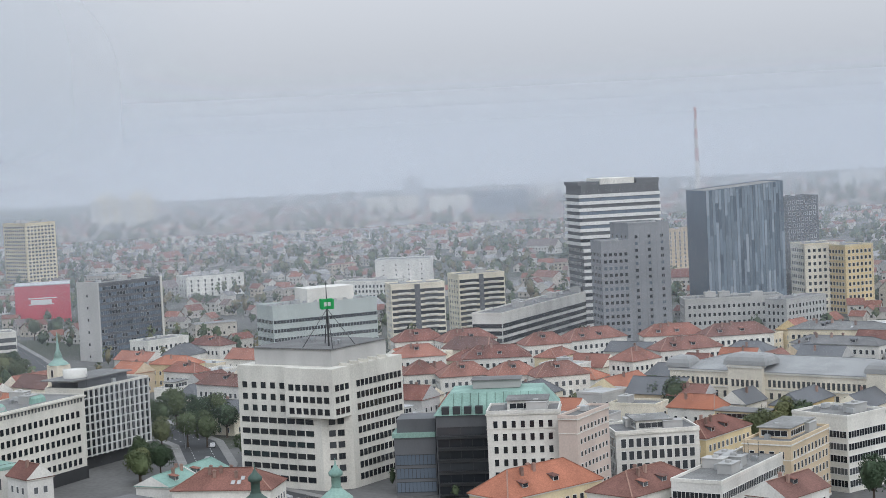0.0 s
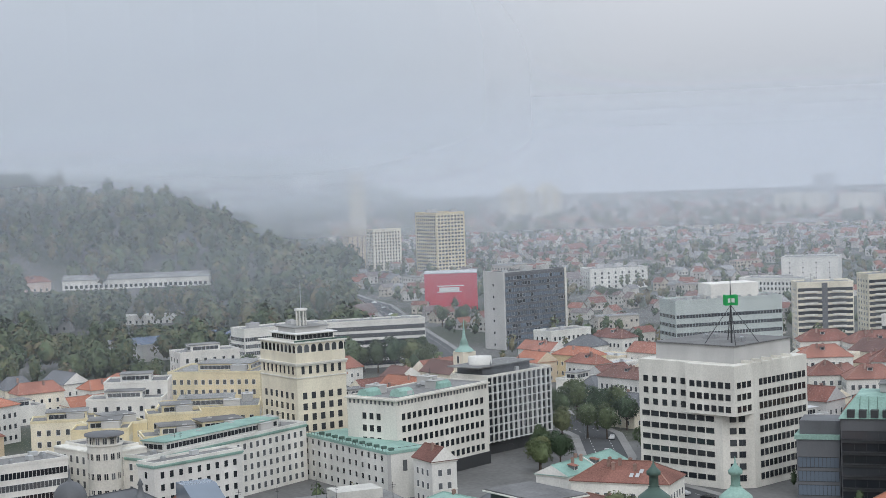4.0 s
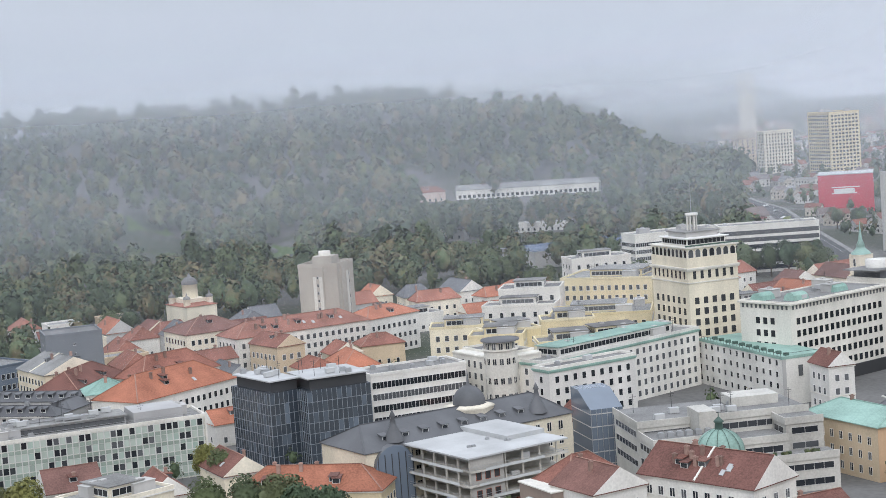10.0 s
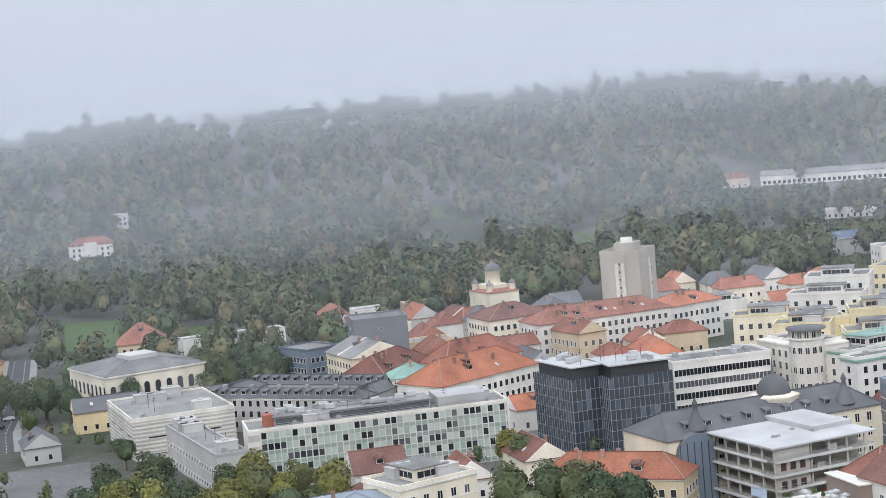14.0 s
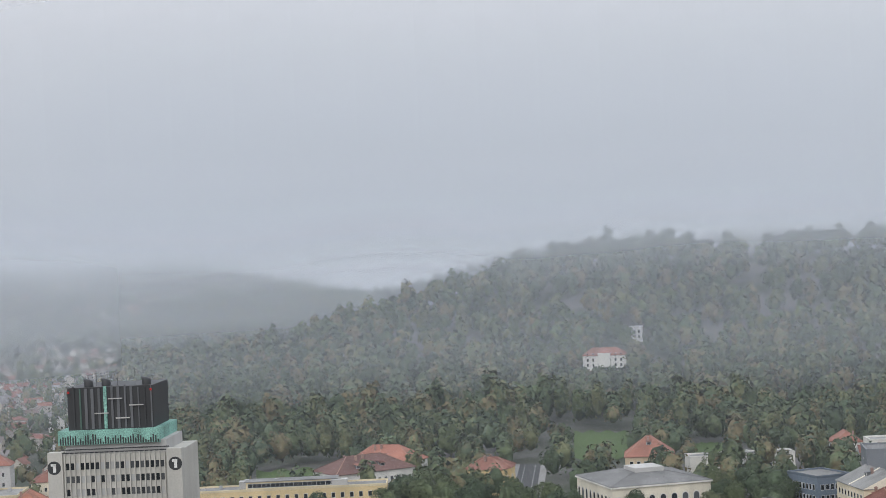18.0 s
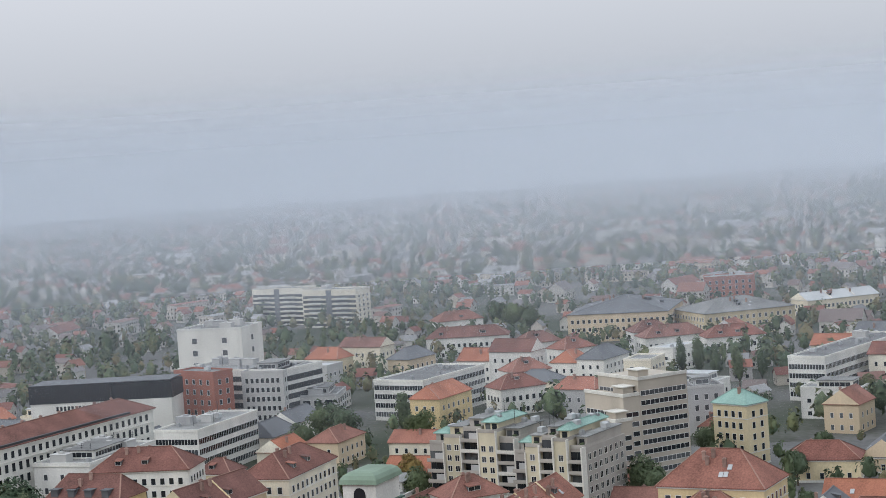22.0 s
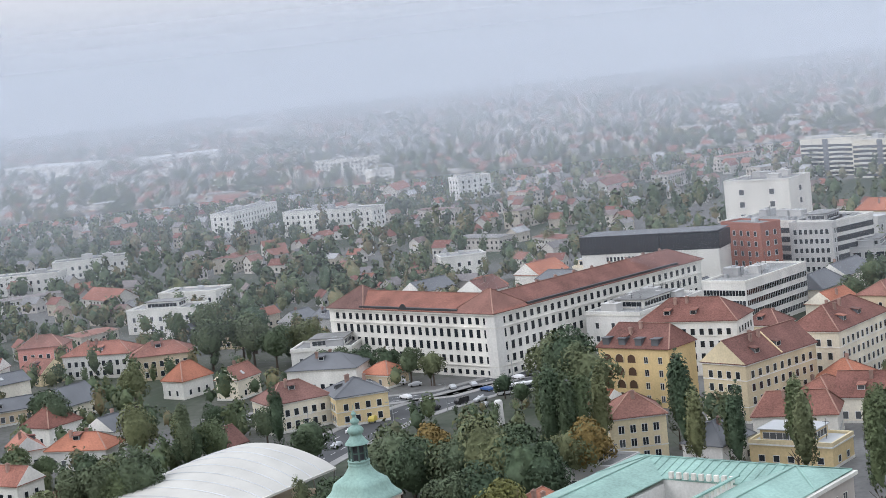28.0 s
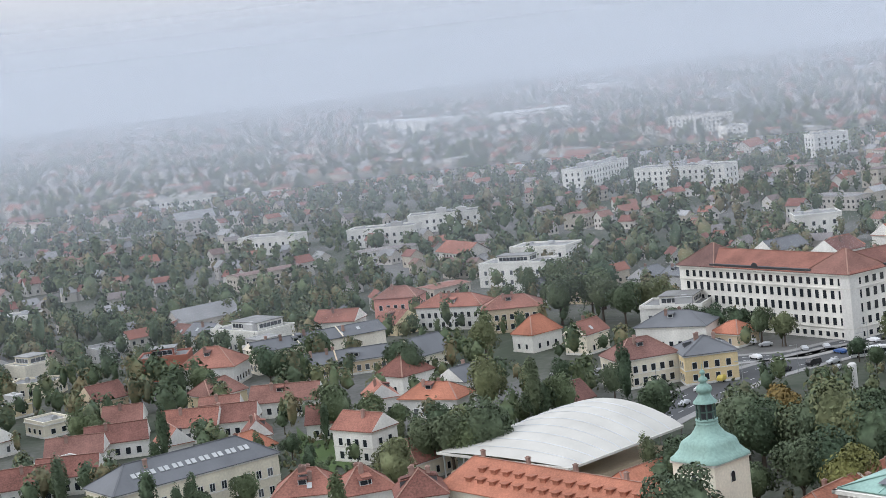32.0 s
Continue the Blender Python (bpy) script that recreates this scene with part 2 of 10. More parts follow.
    k.new(clear.outputs[0], mix.inputs[1])
    k.new(half.outputs[0], mix.inputs[2])
    k.new(mix.outputs[0], out.inputs[0])
    return m


# ---- mesh helpers ----
def np_mesh(name, verts, faces, mats, index=None):
    """A mesh from arrays of corners and of triangles or quads."""
    me = bpy.data.meshes.new(name)
    verts, faces = np.asarray(verts, np.float32), np.asarray(faces, np.int32)
    nf, per = faces.shape
    me.vertices.add(len(verts))
    me.vertices.foreach_set("co", verts.ravel())
    me.loops.add(nf * per)
    me.loops.foreach_set("vertex_index", faces.ravel())
    me.polygons.add(nf)
    me.polygons.foreach_set("loop_start", np.arange(nf, dtype=np.int32) * per)
    for m in mats:
        me.materials.append(m)
    if index is not None:
        me.polygons.foreach_set("material_index", np.asarray(index, np.int32))
    me.update(calc_edges=True)
    me.shade_flat()
    return me


def polar(az, r):
    a = radians(az)
    return -math.sin(a) * r, math.cos(a) * r


def smooth(a, b, x):
    s = min(1.0, max(0.0, (x - a) / (b - a)))
    return s * s * (3 - 2 * s)


def bell(x, a, b, c, d):
    return smooth(a, b, x) * (1 - smooth(c, d, x))


def height(x, y):
    """The lie of the land: the castle hill, a wooded ridge, two farther hills."""
    r, az = math.hypot(x, y), math.degrees(math.atan2(-x, y))
    z = 84 * (1 - smooth(20, 240, r))
    if r > 900:
        ridge = bell(az, 16.5, 23, 46.5, 61) * (0.75 + 0.25 * smooth(20, 28, az))
        z += 84 * ridge * smooth(1130, 1720, r + 60 * math.sin(az * 0.7)) * (1 - smooth(2000, 2500, r))
        z += 76 * bell(az, 52, 62, 68, 78) * smooth(2050, 2650, r) * (1 - smooth(2900, 3500, r))
        z += 100 * bell(az, 13, 19, 22, 30) * smooth(3000, 3500, r) * (1 - smooth(3800, 4300, r))
        z += 5 * (noise.noise((x * 0.004, y * 0.004, 0.3)) * ridge)
        shelf = bell(az, 19.5, 20.6, 26.6, 27.6) * bell(r, 1275, 1300, 1375, 1410)  # level ground for the school
        z += (17.5 - z) * shelf
    return z


ground_v, ground_f = [(0.0, 0.0, height(0, 0))], []
RINGS = [15 * 1.056 ** i for i in range(112)]
SPOKES = 360
for r in RINGS:
    for s in range(SPOKES):
        x, y = polar(s * 360 / SPOKES, r)
        ground_v.append((x, y, height(x, y)))
for i in range(len(RINGS) - 1):
    for s in range(SPOKES):
        a, b = 1 + i * SPOKES + s, 1 + i * SPOKES + (s + 1) % SPOKES
        ground_f.append((a, a + SPOKES, b + SPOKES, b))
ground = new("ground", np_mesh("ground", ground_v, ground_f, [city_ground]))
for p in ground.data.polygons:
    p.use_smooth = True
tagged(ground, "city plain of streets and gardens rising to wooded hills", "ground", kind="structure")


def mist_shell(r, az0, az1, z0, z1, mat, label):
    steps = int(abs(az1 - az0) / 2)
    v, fcs = [], []
    for i in range(steps + 1):
        x, y = polar(az0 + (az1 - az0) * i / steps, r)
        v += [(x, y, z0), (x, y, z1)]
    for i in range(steps):
        fcs.append((2 * i, 2 * i + 2, 2 * i + 3, 2 * i + 1))
    ob = new("backdrop_mist", np_mesh("mist", v, fcs, [mat]))
    return tagged(ob, label, "mist", kind="structure")


# Haze put into see-through shells; each ramp thickens it with distance from the eye.
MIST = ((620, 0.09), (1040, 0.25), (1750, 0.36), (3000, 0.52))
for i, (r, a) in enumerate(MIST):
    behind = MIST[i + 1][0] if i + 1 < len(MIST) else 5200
    mist_shell(r, -40, 160, -2, EYE + r * 0.06, mist_material("mist", 0.0, a, 0.0, 0, EYE * (1 - r / behind), EYE - r * 0.004, EYE + r * 0.055, linear=True, middle=118, spread=62, boost=0.36), "see-through shell standing in for grey haze over the city")
for r, most, z_lo, z_hi, tone in ((1360, 0.62, 50, 124, (0.385, 0.415, 0.455)), (1740, 0.88, 46, 112, (0.415, 0.43, 0.45))):
    mist_shell(r, 3, 79, -2, 440, mist_material("hill_cloud", 0.0, most, 0.0, z_lo, z_hi, 170, 420, -26, 0.006, middle=41, spread=36, tone=tone), "low cloud resting on the wooded hill")
mist_shell(4900, -40, 160, -2, EYE + 310, mist_material("far_mist", 0.9, 0.9, 0.0, 0, 20, EYE - 60, EYE + 290, tone=(0.475, 0.49, 0.515)), "distant haze at the edge of the plain")

# ---- building kit ----
def part(name, me, parent, label="", loc=(0, 0, 0), rz=0.0, kind=""):
    ob = new(name, me)
    ob.parent = parent
    ob.location, ob.rotation_euler = loc, (0, 0, rz)
    return tagged(ob, label, kind=kind)


def boxes(name, items, mat, bevel=0.0):
    """One mesh of blocks (x0, y0, z0, x1, y1, z1)."""
    v, fcs = [], []
    for x0, y0, z0, x1, y1, z1 in items:
        o = len(v)
        v += [(x0, y0, z0), (x1, y0, z0), (x1, y1, z0), (x0, y1, z0), (x0, y0, z1), (x1, y0, z1), (x1, y1, z1), (x0, y1, z1)]
        fcs += [(o, o + 3, o + 2, o + 1), (o + 4, o + 5, o + 6, o + 7), (o, o + 1, o + 5, o + 4), (o + 1, o + 2, o + 6, o + 5), (o + 2, o + 3, o + 7, o + 6), (o + 3, o, o + 4, o + 7)]
    return np_mesh(name, v, fcs, [mat])


def tube(name, pts, mat, sides=14):
    v, fcs = [], []
    for x, y, z, r in pts:
        for i in range(sides):
            a = i * math.tau / sides
            v.append((x + r * math.cos(a), y + r * math.sin(a), z))
    for j in range(len(pts) - 1):
        for i in range(sides):
            fcs.append((j * sides + i, j * sides + (i + 1) % sides, (j + 1) * sides + (i + 1) % sides, (j + 1) * sides + i))
    me = np_mesh(name, v, fcs, [mat])
    for p in me.polygons:
        p.use_smooth = True
    return me


PANES = {}
PENDING = {}  # windows of far houses, joined at the end


def window_mesh(w, h, frame_mat, pane_mat, bars, rows=1):
    """A framed pane in the plane y = 0 that looks to -y, its foot at z = 0, its middle at x = 0: one connected shell, the panes set back in the frame."""
    key = (round(w, 2), round(h, 2), frame_mat.name, pane_mat.name, bars, rows)
    if key not in PANES:
        f = min(0.10, w * 0.07)
        b = 0.05
        xs, zs = [-w / 2 - f], [-f * 1.4]
        for i in range(bars):
            xs += [-w / 2 + w * i / bars + (b if i else 0), -w / 2 + w * (i + 1) / bars - (b if i < bars - 1 else 0)]
        for i in range(rows):
            zs += [h * i / rows + (b if i else 0), h * (i + 1) / rows - (b if i < rows - 1 else 0)]
        xs.append(w / 2 + f)
        zs.append(h + f)
        found, v, fcs, idx = {}, [], [], []

        def vert(x, y, z):
            k = (round(x, 4), round(y, 4), round(z, 4))
            if k not in found:
                found[k] = len(v)
                v.append((x, y, z))
            return found[k]

        y0, y1, y2 = -0.10, -0.03, 0.06
        for i in range(len(xs) - 1):
            for j in range(len(zs) - 1):
                q = [(xs[i], zs[j]), (xs[i + 1], zs[j]), (xs[i + 1], zs[j + 1]), (xs[i], zs[j + 1])]
                pane = i % 2 == 1 and j % 2 == 1
                fcs.append([vert(x, y1 if pane else y0, z) for x, z in q])
                idx.append(1 if pane else 0)
                if pane:
                    for k in range(4):
                        (xa, za), (xb, zb) = q[k], q[(k + 1) % 4]
                        fcs.append([vert(xa, y0, za), vert(xb, y0, zb), vert(xb, y1, zb), vert(xa, y1, za)])
                        idx.append(0)
        q = [(xs[0], zs[0]), (xs[-1], zs[0]), (xs[-1], zs[-1]), (xs[0], zs[-1])]
        for k in range(4):
            (xa, za), (xb, zb) = q[k], q[(k + 1) % 4]
            fcs.append([vert(xa, y2, za), vert(xb, y2, zb), vert(xb, y0, zb), vert(xa, y0, za)])
            idx.append(0)
        PANES[key] = np_mesh("window", v, fcs, [frame_mat, pane_mat], idx)
    return PANES[key]


def side_place(side, rect, a, z, off=0.0):
    """The place and turn of something on a side of a block (x0, y0, x1, y1), a metres along that side."""
    x0, y0, x1, y1 = rect
    return {"s": ((x0 + a, y0 - off, z), 0.0), "e": ((x1 + off, y0 + a, z), math.pi / 2), "n": ((x0 + a, y1 + off, z), math.pi), "w": ((x0 - off, y0 + a, z), -math.pi / 2)}[side]


def window_row(root, side, rect, z, spacing, w, h, frame_mat=None, pane_mat=None, bars=2, margin=1.0, skip=0.0, name="window", rng=None, gather=None, rows=1):
    """Windows along one side of a block; with gather, only their places are put down, to be joined later."""
    if gather is None and root.parent is None and math.hypot(root.location.x, root.location.y) > 505:
        gather, bars = PENDING.setdefault(root.name, []), 1
    me = window_mesh(w, h, frame_mat or frame_white, pane_mat or glass, bars, rows)
    length = (rect[2] - rect[0]) if side in "sn" else (rect[3] - rect[1])
    n = max(1, int((length - 2 * margin) / spacing))
    step = (length - 2 * margin) / n
    for i in range(n):
        if skip and (rng or random).random() < skip:
            continue
        loc, rz = side_place(side, rect, margin + (i + 0.5) * step, z)
        if gather is None:
            part(name, me, root, loc=loc, rz=rz)
        else:
            gather.append((me, loc, rz))


def strip(root, side, rect, z, h, margin=0.6, pane=None, frm=None, bay=1.6, name="window_strip"):
    """One long ribbon of windows with its bars."""
    length = (rect[2] - rect[0]) if side in "sn" else (rect[3] - rect[1])
    w = length - 2 * margin
    me = window_mesh(w, h, frm or frame_white, pane or glass, max(1, int(w / bay)))
    loc, rz = side_place(side, rect, length / 2, z)
    part(name, me, root, loc=loc, rz=rz)


def joined(root, gather, name="glazing"):
    """Windows too small to be picked apart, as one part."""
    Vs, Fs, mats, idx, o = [], [], [], [], 0
    for me, (x, y, z), rz in gather:
        v = np.empty(len(me.vertices) * 3, np.float32)
        me.vertices.foreach_get("co", v)
        v = v.reshape(-1, 3)
        fc = np.empty(len(me.loops), np.int32)
        me.loops.foreach_get("vertex_index", fc)
        mi = np.empty(len(me.polygons), np.int32)
        me.polygons.foreach_get("material_index", mi)
        ids = []
        for m in me.materials:
            if m not in mats:
                mats.append(m)
            ids.append(mats.index(m))
        c, s = math.cos(rz), math.sin(rz)
        Vs.append(np.stack([v[:, 0] * c - v[:, 1] * s + x, v[:, 0] * s + v[:, 1] * c + y, v[:, 2] + z], 1))
        Fs.append(fc.reshape(-1, 4) + o)
        idx.append(np.array(ids)[mi])
        o += len(v)
    if Vs:
        part(name, np_mesh(name, np.concatenate(Vs), np.concatenate(Fs), mats, np.concatenate(idx)), root, kind="stuff")


def faces_castle(x, y, ang, w, d):
    """Which sides of a block look towards the castle hill."""
    c, s = math.cos(ang), math.sin(ang)
    cx, cy = x + c * w / 2 - s * d / 2, y + s * w / 2 + c * d / 2
    out = []
    for side, (nx, ny) in {"s": (s, -c), "e": (c, s), "n": (-s, c), "w": (-c, -s)}.items():
        half = d / 2 if side in "sn" else w / 2
        if (cx + nx * half) * nx + (cy + ny * half) * ny < 0:
            out.append(side)
    return out


FOOT = []  # footprints taken: middle, half sizes, angle


def claim(x, y, ang, w, d, grow=2.0):
    c, s = math.cos(ang), math.sin(ang)
    FOOT.append((x + c * w / 2 - s * d / 2, y + s * w / 2 + c * d / 2, w / 2 + grow, d / 2 + grow, c, s, math.hypot(w, d) / 2 + grow))


def taken(x, y, rad):
    for cx, cy, hw, hd, c, s, big in FOOT:
        dx, dy = x - cx, y - cy
        if dx * dx + dy * dy > (big + rad) ** 2:
            continue
        if abs(dx * c + dy * s) < hw + rad and abs(-dx * s + dy * c) < hd + rad:
            return True
    return False


def base(name, label, x, y, ang, w, d, category="building", group=""):
    """The root of a house; its own x runs along ang (degrees) from the corner (x, y)."""
    root = new(name)
    root.empty_display_size = 0.5
    root.location, root.rotation_euler = (x, y, height(x, y)), (0, 0, radians(ang))
    claim(x, y, radians(ang), w, d)
    return tagged(root, label, category, group)


def roof_mesh(kind, x0, y0, x1, y1, z, rise, mat, over=0.5, end_mat=None):
    """hip, gable or half roof over a rectangle, the ridge along the longer side; gable ends in end_mat."""
    x0, y0, x1, y1 = x0 - over, y0 - over, x1 + over, y1 + over
    w, d = x1 - x0, y1 - y0
    inset = {"hip": min(w, d) / 2 * 0.95, "half": min(w, d) / 4, "gable": over * 0.4}[kind]
    if w >= d:
        ridge = [(x0 + inset, (y0 + y1) / 2, z + rise), (x1 - inset, (y0 + y1) / 2, z + rise)]
    else:
        ridge = [((x0 + x1) / 2, y0 + inset, z + rise), ((x0 + x1) / 2, y1 - inset, z + rise)]
    e = 0.22
    v = [(x0, y0, z), (x1, y0, z), (x1, y1, z), (x0, y1, z)] + ridge + [(x0, y0, z - e), (x1, y0, z - e), (x1, y1, z - e), (x0, y1, z - e)]
    if w >= d:
        quads, tris = [(0, 1, 5, 4), (2, 3, 4, 5)], [(1, 2, 5, 5), (3, 0, 4, 4)]
    else:
        quads, tris = [(1, 2, 5, 4), (3, 0, 4, 5)], [(0, 1, 4, 4), (2, 3, 5, 5)]
    edge = [(6, 7, 1, 0), (7, 8, 2, 1), (8, 9, 3, 2), (9, 6, 0, 3), (6, 9, 8, 7)]
    caps = []
    lines = [(4, 5)] + ([] if kind == "gable" else [(0, 4), (1, 5 if w >= d else 4), (2, 5), (3, 4 if w >= d else 5)])
    for a, b in lines:  # ridge and hip tiles
        pa, pb = Vector(v[a]), Vector(v[b])
        side = (pb - pa).cross(Vector((0, 0, 1))).normalized() * 0.2
        o, up = len(v), Vector((0, 0, 0.1))
        v += [tuple(q) for q in (pa - side + up, pb - side + up, pa + side + up, pb + side + up)]
        caps += [(a, b, o + 1, o), (b, a, o + 2, o + 3)]
    me = bpy.data.meshes.new("roof")
    me.from_pydata(v, [], [*quads, *[t[:3] for t in tris], *edge, *caps])
    me.materials.append(mat)
    me.materials.append(end_mat or mat)
    me.materials.append(ridge_tile if mat in (tile, orange_tile) else mat)
    for poly in list(me.polygons)[-len(caps):]:
        poly.material_index = 2
    if kind == "gable" and end_mat:
        me.polygons[2].material_index = me.polygons[3].material_index = 1
    return me


CHIMNEY = boxes("chimney", [(-0.45, -0.35, -1.6, 0.45, 0.35, 1.1), (-0.55, -0.45, 1.1, 0.55, 0.45, 1.3), (-0.3, -0.2, 1.3, 0.3, 0.2, 1.5)], material("sooty_chimney_render", (0.30, 0.20, 0.165), dirt=0.5, vary=0.6, grain=0.6))


def dormer_mesh(w, h, deep, lid=None):
    """A shed dormer: dark cheeks, a framed pane in front and a sloping tiled lid."""
    lid = lid or tile
    v = [(-w, 0, -1.2), (w, 0, -1.2), (w, deep, -1.2), (-w, deep, -1.2), (-w, 0, h), (w, 0, h), (w, deep, h + 0.35), (-w, deep, h + 0.35),
         (-w - 0.2, -0.3, h - 0.02), (w + 0.2, -0.3, h - 0.02), (w + 0.2, deep + 0.3, h + 0.42), (-w - 0.2, deep + 0.3, h + 0.42),
         (-w - 0.2, -0.3, h + 0.14), (w + 0.2, -0.3, h + 0.14), (w + 0.2, deep + 0.3, h + 0.58), (-w - 0.2, deep + 0.3, h + 0.58),
         (-w + 0.15, -0.04, 0.1), (w - 0.15, -0.04, 0.1), (w - 0.15, -0.04, h - 0.15), (-w + 0.15, -0.04, h - 0.15)]
    q = [(0, 1, 5, 4), (1, 2, 6, 5), (3, 0, 4, 7), (2, 3, 7, 6), (8, 9, 13, 12), (9, 10, 14, 13), (10, 11, 15, 14), (11, 8, 12, 15), (12, 13, 14, 15), (8, 11, 10, 9), (16, 17, 18, 19)]
    return np_mesh("dormer", v, q, [frame_white, slate, lid, glass], [0, 1, 1, 1, 2, 2, 2, 2, 2, 2, 3])


DORMER = dormer_mesh(1.0, 1.25, 2.2)
SLATE_DORMER = dormer_mesh(0.9, 1.2, 2.0, slate)
SKYLIGHT = boxes("skylight", [(-0.55, -0.8, -0.05, 0.55, 0.8, 0.12)], pale_roof)
VENT = boxes("roof_vent", [(-0.8, -0.6, 0, 0.8, 0.6, 1.1), (-0.6, -0.4, 1.1, 0.6, 0.4, 1.35)], steel)
AIRCON = boxes("air_conditioner", [(-1.3, -0.8, 0.15, 1.3, 0.8, 1.5), (-1.1, -0.6, 0, -0.8, 0.6, 0.15), (0.8, -0.6, 0, 1.1, 0.6, 0.15)], pale_roof)
PENTHOUSE = boxes("roof_house", [(-3, -2, 0, 3, 2, 2.5), (-3.15, -2.15, 2.5, 3.15, 2.15, 2.7), (-1, -0.6, 2.7, 0.6, 0.6, 3.3)], grey)
MAST = boxes("aerial", [(-0.05, -0.05, 0, 0.05, 0.05, 5), (-0.9, -0.03, 4.2, 0.9, 0.03, 4.28), (-0.6, -0.03, 3.6, 0.6, 0.03, 3.68)], dark)


def flat_roof(root, w, d, h, mat, wall_mat, rng, clutter=1.0, x0=0.0, y0=0.0, parapet=0.7):
    p = 0.35
    deck = part("roof", boxes("roof", [(x0 + p, y0 + p, h - 0.3, x0 + w - p, y0 + d - p, h + 0.05)], mat), root)
    part("parapet", boxes("parapet", [(x0 - 0.12, y0 - 0.12, h - 0.2, x0 + w + 0.12, y0 + p, h + parapet), (x0 - 0.12, y0 + d - p, h - 0.2, x0 + w + 0.12, y0 + d + 0.12, h + parapet),
                                      (x0 - 0.12, y0 + p, h - 0.2, x0 + p, y0 + d - p, h + parapet), (x0 + w - p, y0 + p, h - 0.2, x0 + w + 0.12, y0 + d - p, h + parapet)], wall_mat), root)
    for _ in range(int(clutter * w * d / (90 if math.hypot(root.location.x, root.location.y) < 650 else 170))):
        name, me = rng.choice((("roof_vent", VENT), ("air_conditioner", AIRCON), ("roof_vent", VENT), ("roof_house", PENTHOUSE), ("aerial", MAST)))
        if min(w, d) < 9 and me is PENTHOUSE:
            continue
        part(name, me, deck, loc=(x0 + rng.uniform(3.6, max(3.7, w - 3.6)), y0 + rng.uniform(2.8, max(2.9, d - 2.8)), h + 0.04), rz=rng.choice((0, math.pi / 2)))


def tile_roof(root, kind, w, d, h, rise, mat, wall_mat, rng, extras=1.0, x0=0.0, y0=0.0, detail=True):
    root = part("roof", roof_mesh(kind, x0, y0, x0 + w, y0 + d, h, rise, mat, 0.5, wall_mat), root)
    if not detail:
        return
    along = w >= d
    long, short = (w, d) if along else (d, w)
    tilt = math.atan2(rise, short / 2 + 0.5)
    for _ in range(max(1, int(extras * long / 9))):
        a, s = rng.uniform(short * 0.5, max(short * 0.51, long - short * 0.5)), rng.choice((-1, 1)) * rng.uniform(0.1, 0.3) * short
        z = h + rise * (1 - abs(s) / (short / 2 + 0.5))
        lx, ly = (a, short / 2 + s) if along else (short / 2 + s, a)
        part("chimney", CHIMNEY, root, loc=(x0 + lx, y0 + ly, z + 0.6))
    if kind != "hip" and long > 24 and extras >= 0.45:  # party walls that stand above the tiles
        for k in range(1, int(long / 13)):
            a, hw = k * long / int(long / 13), short / 2 + 0.45
            vv = []
            for u in (a - 0.22, a + 0.22):
                prof = [(-hw, h - 0.1), (hw, h - 0.1), (hw, h + 0.28), (0, h + rise + 0.32), (-hw, h + 0.28)]
                vv += [((x0 + u, y0 + short / 2 + s, z) if along else (x0 + short / 2 + s, y0 + u, z)) for s, z in prof]
            me = bpy.data.meshes.new("party_wall")
            me.from_pydata(vv, [], [(4, 3, 2, 1, 0), (5, 6, 7, 8, 9), (2, 3, 8, 7), (3, 4, 9, 8)])
            me.materials.append(wall_mat)
            part("party_wall", me, root)
    for _ in range(int(extras * long / 7)):
        a, sg, fr = rng.uniform(short * 0.5, max(short * 0.51, long - short * 0.5)), rng.choice((-1, 1)), rng.uniform(0.45, 0.8)
        s = sg * fr * short / 2
        z = h + rise * (1 - abs(s) / (short / 2 + 0.5))
        lx, ly = (a, short / 2 + s) if along else (short / 2 + s, a)
        turn = (0 if sg < 0 else math.pi) if along else (-math.pi / 2 if sg < 0 else math.pi / 2)
        if rng.random() < 0.55:
            part("dormer", SLATE_DORMER if mat in (slate, felt, steel) else DORMER, root, loc=(x0 + lx, y0 + ly, z), rz=turn)
        else:
            ob = part("skylight", SKYLIGHT, root, loc=(x0 + lx, y0 + ly, z + 0.08))
            ob.rotation_euler = (tilt, 0, turn)


